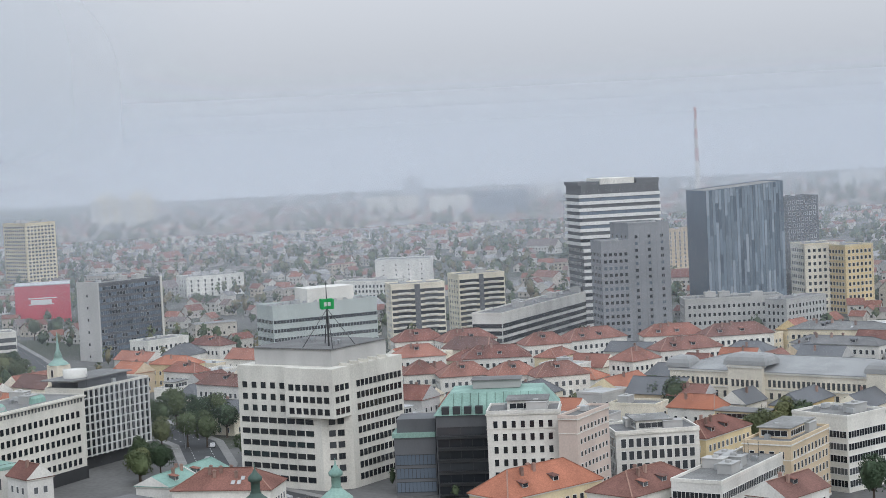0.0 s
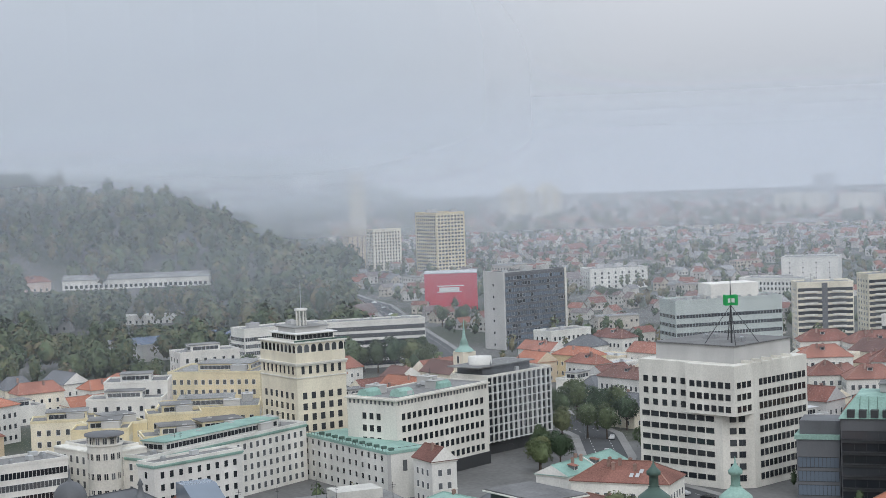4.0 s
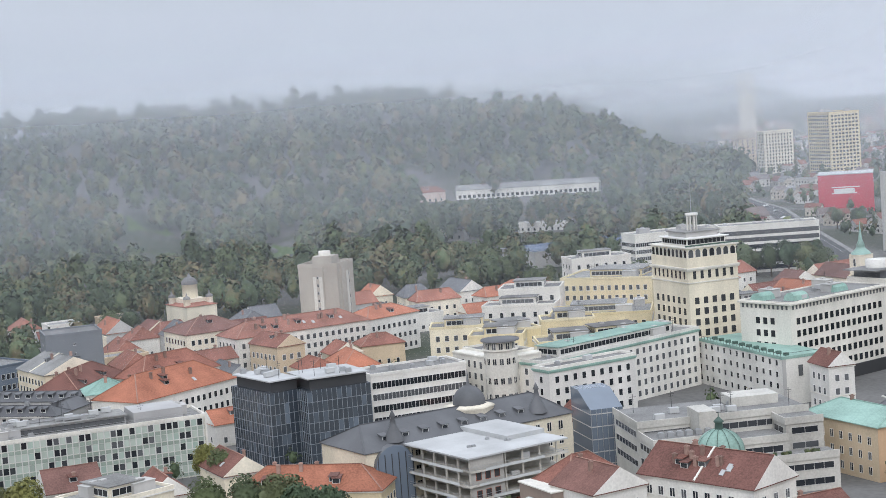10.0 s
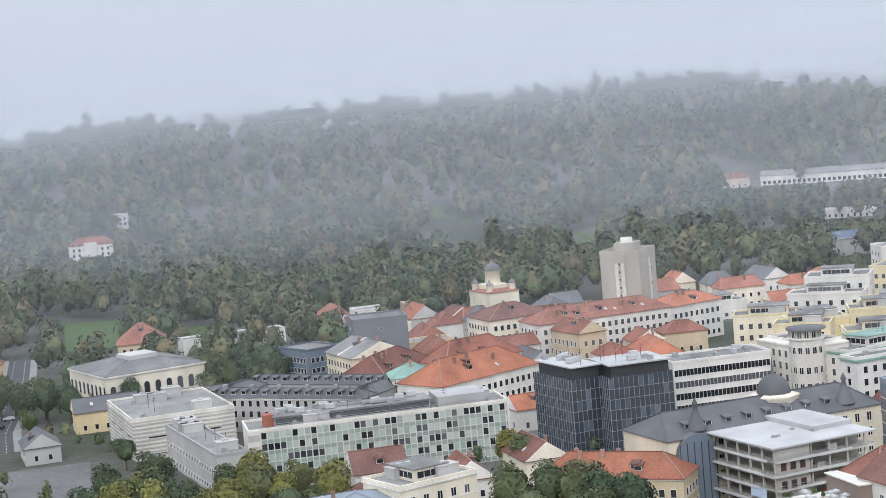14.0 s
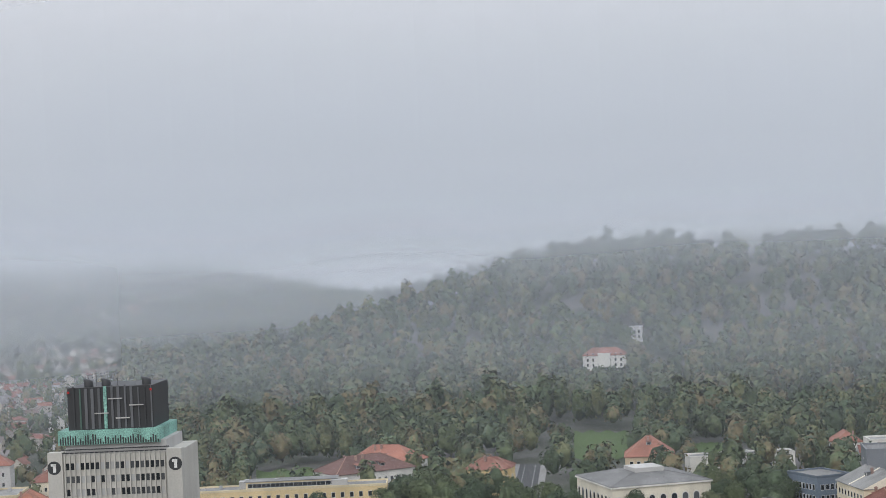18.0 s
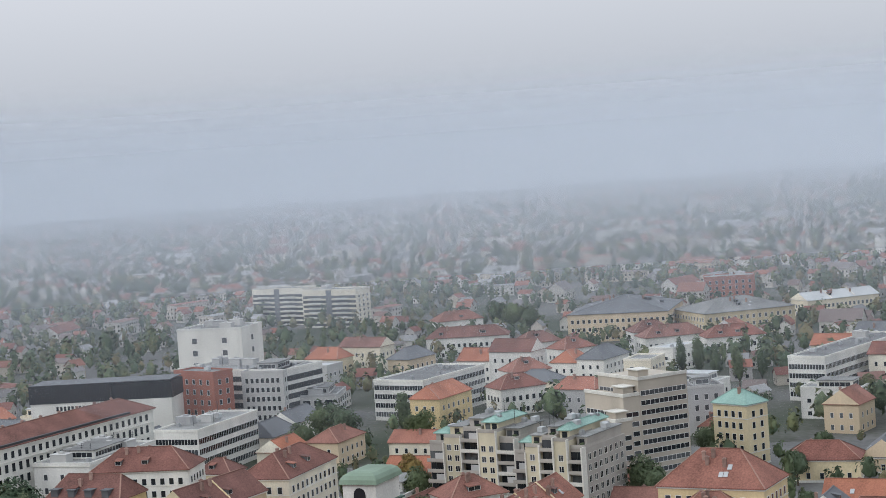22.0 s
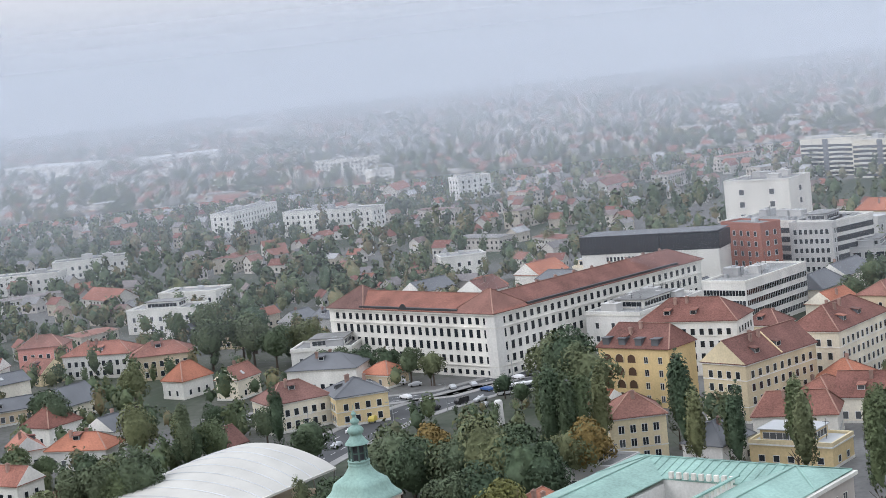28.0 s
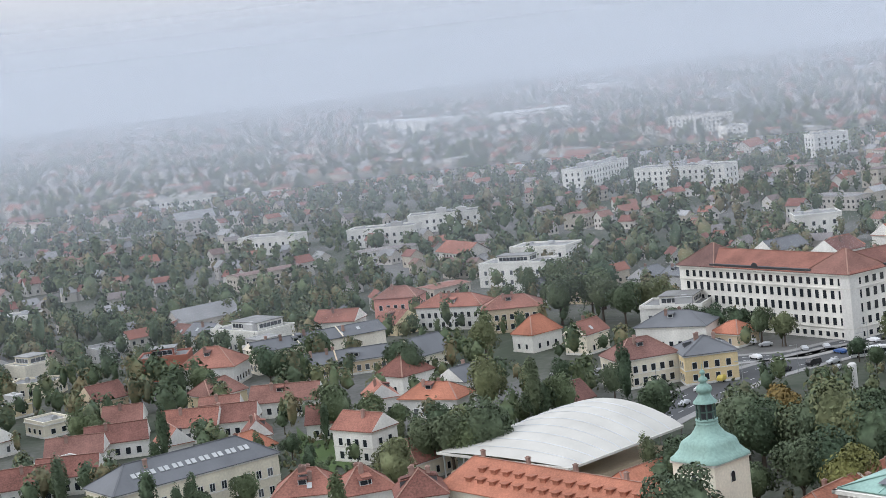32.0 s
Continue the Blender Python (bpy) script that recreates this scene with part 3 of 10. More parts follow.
def block(name, label, x, y, ang, w, d, h, wall=None, roof="flat", roof_mat=None, rise=4.0, storey=3.4, first=1.2, spacing=2.7, win=(1.35, 1.9), bars=2, pane=None, frm=None,
          sides=None, cornice=None, seed=1, clutter=1.0, margin=1.2, top=0.6, group="", skip=0.0, extras=1.0, category="building", parapet=0.7, join=False):
    """A house of one block with rows of windows on the sides that look to the castle."""
    wall = wall or white
    rng = random.Random(seed)
    root = base(name, label, x, y, ang, w, d, category, group)
    part("wall", boxes("wall", [(0, 0, -2, w, d, h)], wall), root)
    if cornice:
        part("cornice", boxes("cornice", [(-0.4, -0.4, h - 0.7, w + 0.4, d + 0.4, h - 0.25), (-0.2, -0.2, h - 1.1, w + 0.2, d + 0.2, h - 0.7)], cornice), root)
    rows = max(1, int((h - first - top) / storey))
    storey = (h - first - top) / rows
    far = math.hypot(x, y)
    if far < 600 and wall in (white, cream, yellow, pale_yellow, ochre, panel, blush) and not cornice:
        trim = white if wall in (yellow, pale_yellow, ochre, cream, blush) else panel
        items = [(-0.1, -0.1, -2, w + 0.1, d + 0.1, 0.7), (-0.28, -0.28, h - 0.6, w + 0.28, d + 0.28, h - 0.26)]
        if rows > 1:
            items.append((-0.12, -0.12, first + storey - 0.5, w + 0.12, d + 0.12, first + storey - 0.26))
        if rows > 3:
            items.append((-0.12, -0.12, first + (rows - 1) * storey - 0.5, w + 0.12, d + 0.12, first + (rows - 1) * storey - 0.26))
        part("moulding", boxes("moulding", items, trim), root)
    gather = [] if join or far > 425 else None
    bars = bars if gather is None else 1
    for side in (sides or faces_castle(x, y, radians(ang), w, d)):
        for r in range(rows):
            window_row(root, side, (0, 0, w, d), first + r * storey, spacing, win[0], win[1], frm, pane, bars, margin, skip, rng=rng, gather=gather)
    if gather:
        joined(root, gather)
    if roof == "flat":
        flat_roof(root, w, d, h, roof_mat or felt, wall, rng, clutter, parapet=parapet)
        if far < 780 and min(w, d) > 12 and clutter >= 0.8 and name not in ("museum_building", "opera_annex"):
            a0, b0, a1, b1 = w * rng.uniform(0.12, 0.3), d * rng.uniform(0.18, 0.3), w * rng.uniform(0.7, 0.92), d * rng.uniform(0.75, 0.95)
            attic = part("roof_storey", boxes("roof_storey", [(a0, b0, h, a1, b1, h + 2.9)], wall), root, "set back roof storey")
            part("roof_edge", boxes("roof_edge", [(a0 - 0.5, b0 - 0.5, h + 2.9, a1 + 0.5, b1 + 0.5, h + 3.15)], cornice or roof_mat or felt), attic)
            for side in faces_castle(x, y, radians(ang), w, d):
                strip(attic, side, (a0, b0, a1, b1), h + 0.7, 1.5, 0.8, pane, frm, 1.7)
    else:
        tile_roof(root, roof, w, d, h, rise, roof_mat or tile, wall, rng, extras)
    return root

# ---- the tower under the camera and its pole ----
tower = new("lookout_tower")
tower.location = (-0.2, -0.3, 0)
tagged(tower, "masonry lookout tower under the viewpoint", "tower")
part("wall", boxes("wall", [(-3.3, -3.3, 70, 3.3, 3.3, 102.4)], concrete), tower)
part("floor", boxes("floor", [(-3.5, -3.5, 102.4, 3.5, 3.5, 102.8)], concrete), tower)


pole = new("flag_pole")
px, py = polar(57.4, 2.5)
pole.location = (px - 0.17, py - 0.27, 102.8)
tagged(pole, "weathered pale grey metal pole on the tower", "pole")
pole_paint = material("pale_pole_paint", (0.46, 0.45, 0.40), rough=0.5, dirt=0.4, scale=3)
part("lower_tube", tube("lower_tube", [(0, 0, 0, 0.0225), (0, 0, 2.24, 0.0215)], pole_paint), pole)
part("collar", tube("collar", [(0, 0, 2.24, 0.0225), (0, 0, 2.27, 0.0225)], pole_paint), pole)
part("upper_tube", tube("upper_tube", [(0, 0, 2.27, 0.0205), (0, 0, 5.5, 0.0185)], pole_paint), pole)

# ---- lawns, streets and vehicles ----
LAWNS = [(34.2, 36.2, 1215, 1330), (30.6, 31.9, 1150, 1215), (46.6, 48.4, 845, 960), (56.2, 58.8, 790, 860), (43.6, 44.6, 830, 900), (125.5, 127.5, 445, 500)]
for a0, a1, r0, r1 in LAWNS:
    v, fcs, n, m = [], [], 12, 10
    for i in range(n + 1):
        for j in range(m + 1):
            x, y = polar(a0 + (a1 - a0) * i / n, r0 + (r1 - r0) * j / m + 8 * math.sin(i * 1.7))
            v.append((x, y, height(x, y) + 0.35))
    for i in range(n):
        for j in range(m):
            fcs.append((i * (m + 1) + j, (i + 1) * (m + 1) + j, (i + 1) * (m + 1) + j + 1, i * (m + 1) + j + 1))
    tagged(new("lawn", np_mesh("lawn", v, fcs, [lawn])), "open green lawn between park trees", "lawn", kind="structure")

paving = material("pale_paving", (0.26, 0.255, 0.245), dirt=0.3, grain=0.5)
paint = material("road_paint", (0.62, 0.62, 0.60), dirt=0.4)


def road(points, width, walk_w=3.0, dashes=True):
    """A street along a line of points: carriageway, raised pavements, lane marks."""
    pts = [Vector((x, y, 0)) for x, y in points]

    def ribbon(name, lo, hi, z, mat, label, cat, thick=0.14):
        v, fcs = [], []
        for i, p in enumerate(pts):
            d = (pts[min(i + 1, len(pts) - 1)] - pts[max(i - 1, 0)]).normalized()
            nrm = Vector((-d.y, d.x, 0))
            a, b = p + nrm * lo, p + nrm * hi
            v += [(a.x, a.y, z), (b.x, b.y, z), (a.x, a.y, z - thick), (b.x, b.y, z - thick)]
        for i in range(len(pts) - 1):
            o = 4 * i
            fcs += [(o, o + 4, o + 5, o + 1), (o + 2, o + 6, o + 4, o), (o + 1, o + 5, o + 7, o + 3)]
        return tagged(new(name, np_mesh(name, v, fcs, [mat])), label, cat, kind="structure")

    base_road = ribbon("road", -width / 2, width / 2, 0.06, asphalt, "grey asphalt street with lane marks", "road")
    ribbon("pavement", width / 2, width / 2 + walk_w, 0.2, paving, "pale paved footway beside the street", "pavement", 0.3)
    ribbon("pavement", -width / 2 - walk_w, -width / 2, 0.2, paving, "pale paved footway beside the street", "pavement", 0.3)
    marks_v, marks_f = [], []
    for a, b in zip(pts, pts[1:]):
        L = (b - a).length
        ang = math.atan2(b.y - a.y, b.x - a.x)
        claim(a.x + math.sin(ang) * (width / 2 + walk_w), a.y - math.cos(ang) * (width / 2 + walk_w), ang, L, width + 2 * walk_w, 0.5)
        for k in range(int(L / 6)):
            for off in ((-width / 4, width / 4) if width > 9 else (0,)):
                p = a.lerp(b, (k + 0.4) * 6 / L)
                px, py, c, s = p.x - math.sin(ang) * off, p.y + math.cos(ang) * off, math.cos(ang), math.sin(ang)
                o = len(marks_v)
                marks_v += [(px + c * u - s * q, py + s * u + c * q, 0.068) for u, q in ((-1.3, -0.12), (1.3, -0.12), (1.3, 0.12), (-1.3, 0.12))]
                marks_f.append((o, o + 1, o + 2, o + 3))
    part("lane_marks", np_mesh("lane_marks", marks_v, marks_f, [paint]), base_road, "white painted lane marks", kind="stuff")


yard = material("worn_city_paving", (0.135, 0.134, 0.13), dirt=0.8, grain=0.7, scale=0.12)
for a0, a1, r0, r1 in ((-19, 37, 255, 640), (62, 103, 350, 600), (48, 62, 430, 560)):
    v, fcs, n, m = [], [], 40, 16
    for i in range(n + 1):
        for j in range(m + 1):
            x, y = polar(a0 + (a1 - a0) * i / n, r0 + (r1 - r0) * j / m)
            v.append((x, y, height(x, y) + 0.03))
    for i in range(n):
        for j in range(m):
            fcs.append((i * (m + 1) + j, (i + 1) * (m + 1) + j, (i + 1) * (m + 1) + j + 1, i * (m + 1) + j + 1))
    tagged(new("pavement", np_mesh("pavement", v, fcs, [yard])), "worn grey paving of streets and yards", "pavement", kind="structure")
road([(-395, -204), (-421, -203), (-445, -201), (-469, -198), (-490, -190), (-507, -180), (-520, -165), (-530, -140), (-545, -90)], 17)
road([(-470, -260), (-490, -225), (-504, -192), (-560, -160), (-600, -150)], 10)
road([(-420, 1400), (-378, 1310), (-339, 1240), (-275, 1072), (-230, 960), (-170, 800), (-95, 650), (-84, 600), (-84, 560), (-88, 500)], 14)
road([(-88, 560), (-60, 545), (-40, 520), (10, 490)], 16)
road([(-460, 375), (-490, 400), (-540, 450), (-640, 540)], 10)

tyre_rubber = material("tyre_rubber", (0.02, 0.02, 0.02), rough=0.9)
WHEEL = tube("tyre", [(0, 0, -0.11, 0.28), (0, 0, -0.10, 0.33), (0, 0, 0.10, 0.33), (0, 0, 0.11, 0.28), (0, 0, 0.112, 0.02)], tyre_rubber, 12)


def car_body(length, wid, hgt, mat, van=False):
    """A shell with bonnet, cabin and boot in side view, drawn in at the roof."""
    prof = [(-0.5, 0.28), (-0.5, 0.62), (-0.46, 0.70), (-0.26 if not van else -0.44, 0.74), (-0.13 if not van else -0.36, 1.0), (0.30 if not van else 0.47, 1.0), (0.42 if not van else 0.49, 0.74), (0.5, 0.68), (0.5, 0.28)]
    v = []
    for s in (-1, 1):
        for a, z in prof:
            v.append((a * length, s * wid / 2 * (0.80 if z > 0.9 else 1.0), z * hgt))
    n = len(prof)
    fcs = [(i, i + 1, n + i + 1, n + i) for i in range(n - 1)] + [(n - 1, 0, n, 2 * n - 1), tuple(range(n - 1, -1, -1)), tuple(range(n, 2 * n))]
    me = bpy.data.meshes.new("body")
    me.from_pydata(v, [], fcs)
    me.materials.append(mat)
    return me


PAINTS = [(material("car_paint_silver", (0.45, 0.46, 0.47), rough=0.3, spec=0.5), "silver grey"), (material("car_paint_black", (0.02, 0.02, 0.022), rough=0.25, spec=0.5), "black"), (material("car_paint_white", (0.75, 0.75, 0.75), rough=0.3, spec=0.5), "white"),
          (material("car_paint_blue", (0.04, 0.10, 0.28), rough=0.3, spec=0.5), "blue"), (material("car_paint_yellow", (0.60, 0.48, 0.10), rough=0.3, spec=0.5), "yellow")]
CARS = {}


def car(x, y, ang, paint_no=0, van=False):
    key = (paint_no, van)
    mat, word = PAINTS[paint_no]
    if key not in CARS:
        root = new("car")
        L, W, H = (4.9, 1.9, 2.1) if van else (4.4, 1.8, 1.48)
        tagged(root, f"{word} {'van' if van else 'car'} on the asphalt street", "car", "street traffic")
        part("body", car_body(L, W, H, mat, van), root)
        part("windscreen", boxes("windscreen", [(-0.17 * L, -W * 0.41, 0.76 * H, 0.32 * L, W * 0.41, 0.94 * H)], glass), root)
        for a in (-0.31, 0.31):
            for s in (-1, 1):
                w = part("wheel", WHEEL, root, loc=(a * L, s * (W / 2 - 0.08), 0.33))
                w.rotation_euler = (math.pi / 2, 0, 0)
        CARS[key] = root
        root.location, root.rotation_euler = (x, y, 0.07), (0, 0, radians(ang))
        return root
    return copy_thing(CARS[key], pose(x, y, 0.07, 0, 0, ang))


for x, y, a, p, v in ((-467, -201, 175, 4, True), (-480, -187, 160, 1, False), (-488, -181, 155, 1, True), (-491, -176, 150, 0, False), (-511, -192, 30, 0, False), (-514, -186, 30, 0, False), (-517, -207, 120, 0, False), (-520, -214, 120, 2, True),
                      (-483, -172, 10, 0, False), (-498, -203, 60, 2, False), (-492, -194, 60, 2, False), (-523, -174, 60, 2, False), (-506, -179, 60, 3, False), (-454, -203, 175, 2, False), (-436, -200, 175, 0, False),
                      (-88, 640, 95, 2, False), (-86, 610, 90, 0, False), (-80, 590, 92, 2, True), (-90, 575, 90, 1, False), (-60, 542, 150, 2, False), (-52, 535, 150, 0, False), (-44, 528, 150, 1, False), (-487, 392, 48, 0, False), (-499, 408, 48, 1, False), (-476, 385, 48, 2, False), (-510, 422, 48, 0, False),
                      (-310, 1160, 70, 2, False), (-330, 1215, 65, 0, False), (-292, 1110, 70, 1, False), (-350, 1262, 62, 2, False)):
    car(x, y, a, p, v)

bus = new("bus")
bus.location, bus.rotation_euler = (-501, -168, 0.07), (0, 0, radians(118))
tagged(bus, "white city bus on the street", "bus", "street traffic")
part("body", boxes("body", [(-6, -1.25, 0.4, 6, 1.25, 3.0), (-5.6, -1.1, 3.0, 5.4, 1.1, 3.15)], PAINTS[2][0]), bus)
part("window_band", boxes("window_band", [(-5.7, -1.28, 1.3, 5.9, 1.28, 2.4), (5.9, -1.1, 1.2, 6.03, 1.1, 2.6)], glass), bus)
for a in (-3.8, 3.6):
    for s in (-1, 1):
        w = part("wheel", WHEEL, bus, loc=(a, s * 1.16, 0.42))
        w.rotation_euler, w.scale = (math.pi / 2, 0, 0), (1.3, 1.3, 1.3)

pillar = new("advertising_pillar")
pillar.location = (-455, -158, 0)
tagged(pillar, "tall white round pillar beside the street", "pillar")
part("shaft", tube("shaft", [(0, 0, -0.5, 1.3), (0, 0, 7.5, 1.2), (0, 0, 7.9, 0.9), (0, 0, 8.0, 0.05)], white, 14), pillar)


def street_lamp(x, y, ang):
    root = new("street_lamp")
    root.location, root.rotation_euler = (x, y, 0), (0, 0, radians(ang))
    tagged(root, "slim grey metal street lamp with one arm", "street lamp", "street lamps")
    part("pole", tube("pole", [(0, 0, -0.3, 0.12), (0, 0, 8.5, 0.07)], steel, 6), root)
    part("arm", boxes("arm", [(0, -0.05, 8.35, 1.8, 0.05, 8.45)], steel), root)
    part("lamp_head", boxes("lamp_head", [(1.3, -0.16, 8.25, 2.1, 0.16, 8.38)], pale_roof), root)


for x, y, a in ((-430, -192, -90), (-455, -190, -90), (-478, -182, -70), (-496, -168, -50), (-480, -206, 100), (-445, -212, 90), (-512, -172, -30), (-98, 640, 0), (-95, 590, 0), (-300, 1140, 0), (-330, 1210, 0)):
    street_lamp(x, y, a)

# ---- trees ----
def crown_arrays(seed, r, h, pieces, slim=1.0, size=0.9):
    """A crown: uneven lobes of many small leaf clumps round a dark core. Foot of the crown at z = 0."""
    rng = np.random.default_rng(seed)
    lobes = rng.normal(0, 1, (7, 3))
    lobes /= np.linalg.norm(lobes, axis=1)[:, None]
    lobes *= rng.uniform(0.25, 0.6, (7, 1))
    lobes[0] = 0
    lr = rng.uniform(0.38, 0.62, 7)
    lr[0] = 0.7
    V, F = [], []
    pick = rng.integers(0, 7, pieces)
    nrm = rng.normal(0, 1, (pieces, 3))
    nrm /= np.linalg.norm(nrm, axis=1)[:, None]
    nrm[:, 2] = np.where(nrm[:, 2] < -0.5, -nrm[:, 2], nrm[:, 2])
    pos = lobes[pick] + nrm * lr[pick][:, None] * rng.uniform(0.72, 1.10, (pieces, 1))
    pos = pos * [r * slim, r * slim, h / 2] + [0, 0, h / 2]
    sz = size * rng.uniform(0.6, 1.5, pieces)
    tang = np.cross(nrm + rng.normal(0, 0.5, (pieces, 3)), rng.normal(0, 1, (pieces, 3)))
    tang /= np.linalg.norm(tang, axis=1)[:, None] + 1e-6
    bit = np.cross(nrm, tang)
    bit /= np.linalg.norm(bit, axis=1)[:, None] + 1e-6
    V = np.stack([pos + tang * sz[:, None], pos - tang * sz[:, None] * 0.5 + bit * sz[:, None] * 0.9, pos - tang * sz[:, None] * 0.6 - bit * sz[:, None] * 0.8, pos + nrm * sz[:, None] * 0.55], 1).reshape(-1, 3)
    k = np.arange(pieces)[:, None] * 4
    F = np.concatenate([k + [0, 1, 3], k + [2, 0, 3]])
    return V, F


def soft_normals(me, N):
    """Foliage takes light as one rounded mass rather than leaf by leaf."""
    me.shade_smooth()
    N = N / (np.linalg.norm(N, axis=1)[:, None] + 1e-6)
    me.attributes.new("custom_normal", "FLOAT_VECTOR", "POINT").data.foreach_set("vector", N.astype(np.float32).ravel())
    me.update()


def crown_normals(V, r, h, slim=1.0):
    rng = np.random.default_rng(len(V))
    N = (V - [0, 0, h * 0.42]) / [r * slim, r * slim, h / 2]
    N = N / (np.linalg.norm(N, axis=1)[:, None] + 1e-6)
    N = N + np.repeat(rng.normal(0, 0.45, (len(V) // 4 + 1, 3)), 4, 0)[:len(V)]
    return N / (np.linalg.norm(N, axis=1)[:, None] + 1e-6)


def core_arrays(seed, r, h, slim=1.0, fine=2):
    rng = np.random.default_rng(seed)
    bm = bmesh.new()
    bmesh.ops.create_icosphere(bm, subdivisions=fine, radius=1.0)
    V = np.array([v.co for v in bm.verts])
    F = np.array([[v.index for v in fc.verts] for fc in bm.faces])
    bm.free()
    V *= rng.uniform(0.75, 1.05, (len(V), 1))
    return V * [r * slim * 0.62, r * slim * 0.62, h * 0.36] + [0, 0, h / 2], F


def trunk_mesh(h, r):
    v, fcs = [], []
    rings = ((0, 1.3), (0.6, 1.0), (h * 0.5, 0.8), (h, 0.45))
    for z, k in rings:
        for i in range(7):
            a = i * math.tau / 7
            v.append((r * k * math.cos(a), r * k * math.sin(a), z - 0.4))
    for j in range(len(rings) - 1):
        for i in range(7):
            fcs.append((j * 7 + i, j * 7 + (i + 1) % 7, (j + 1) * 7 + (i + 1) % 7, (j + 1) * 7 + i))
    for q in range(4):  # limbs
        a, o = q * 1.57 + 0.4, len(v)
        d = Vector((math.cos(a), math.sin(a), 1.1))
        for z, k in ((0, 0.35), (h * 0.55, 0.15)):
            p = Vector((0, 0, h * 0.6)) + d * z
            for i in range(4):
                b = i * math.tau / 4
                v.append((p.x + r * k * math.cos(b), p.y + r * k * math.sin(b), p.z))
        for i in range(4):
            fcs.append((o + i, o + (i + 1) % 4, o + 4 + (i + 1) % 4, o + 4 + i))
    return np_mesh("trunk", v, fcs, [bark])


def crown_mesh(seed, r, h, pieces, slim, size, mat):
    V, F = crown_arrays(seed, r, h, pieces, slim, size)
    V2, F2 = core_arrays(seed, r, h, slim)
    V2 = np.concatenate([V, V2])
    me = np_mesh("crown", V2, np.concatenate([F, F2 + len(V)]), [mat])
    soft_normals(me, crown_normals(V2, r, h, slim))
    return me


TREES = {
    "broad": [(trunk_mesh(5, 0.35), crown_mesh(s, 5.0, 10.5, 2000, 1.0, 0.31, leaf), 1.8) for s in range(5)],
    "poplar": [(trunk_mesh(4, 0.3), crown_mesh(s + 20, 2.7, 20.6, 2000, 0.95, 0.31, leaf), 1.2) for s in range(3)],
    "fir": [(trunk_mesh(6, 0.3), crown_mesh(s + 40, 3.4, 15.6, 1500, 0.8, 0.32, leaf), 1.2) for s in range(3)],
    "lime": [(trunk_mesh(5, 0.35), crown_mesh(s + 80, 5.0, 10.5, 2000, 1.0, 0.31, leaf_lime), 1.8) for s in range(2)],
    "autumn": [(trunk_mesh(4, 0.3), crown_mesh(s + 60, 4.2, 9.8, 1800, 1.0, 0.29, leaf_yellow), 1.6) for s in range(2)],
}
TREE_WORDS = {"broad": "broad green deciduous tree in full leaf", "poplar": "tall slim dark green poplar", "fir": "dark green pointed conifer tree", "autumn": "yellow orange autumn tree between green ones", "lime": "yellow-green tree beginning to turn in autumn"}


def tree(x, y, kind="broad", scale=1.0, seed=0, group="city trees"):
    trunk, crown, lift = TREES[kind][seed % len(TREES[kind])]
    root = new("tree")
    root.empty_display_size = 0.5
    root.location, root.rotation_euler, root.scale = (x, y, height(x, y)), (0, 0, seed * 1.7), (scale, scale, scale)
    tagged(root, TREE_WORDS[kind], "tree", group)
    part("trunk", trunk, root)
    part("crown", crown, root, loc=(0, 0, lift))
    return root


def grove(n, az0, az1, r0, r1, seed, kinds=("broad",), smin=0.7, smax=1.3):
    rng = random.Random(seed)
    made = 0
    for _ in range(n * 8):
        if made >= n:
            break
        x, y = polar(rng.uniform(az0, az1), math.sqrt(rng.uniform(r0 * r0, r1 * r1)))
        if taken(x, y, 1.0):
            continue
        made += 1
        tree(x, y, rng.choice(kinds), rng.uniform(smin, smax), rng.randrange(1000))



# ---- the landmark buildings, each with its own shape ----
def solid(root, items, mat, name="wall", label=""):
    return part(name, boxes(name, items, mat), root, label)


def sides_of(root, w, d):
    return faces_castle(root.location.x, root.location.y, root.rotation_euler.z, w, d)


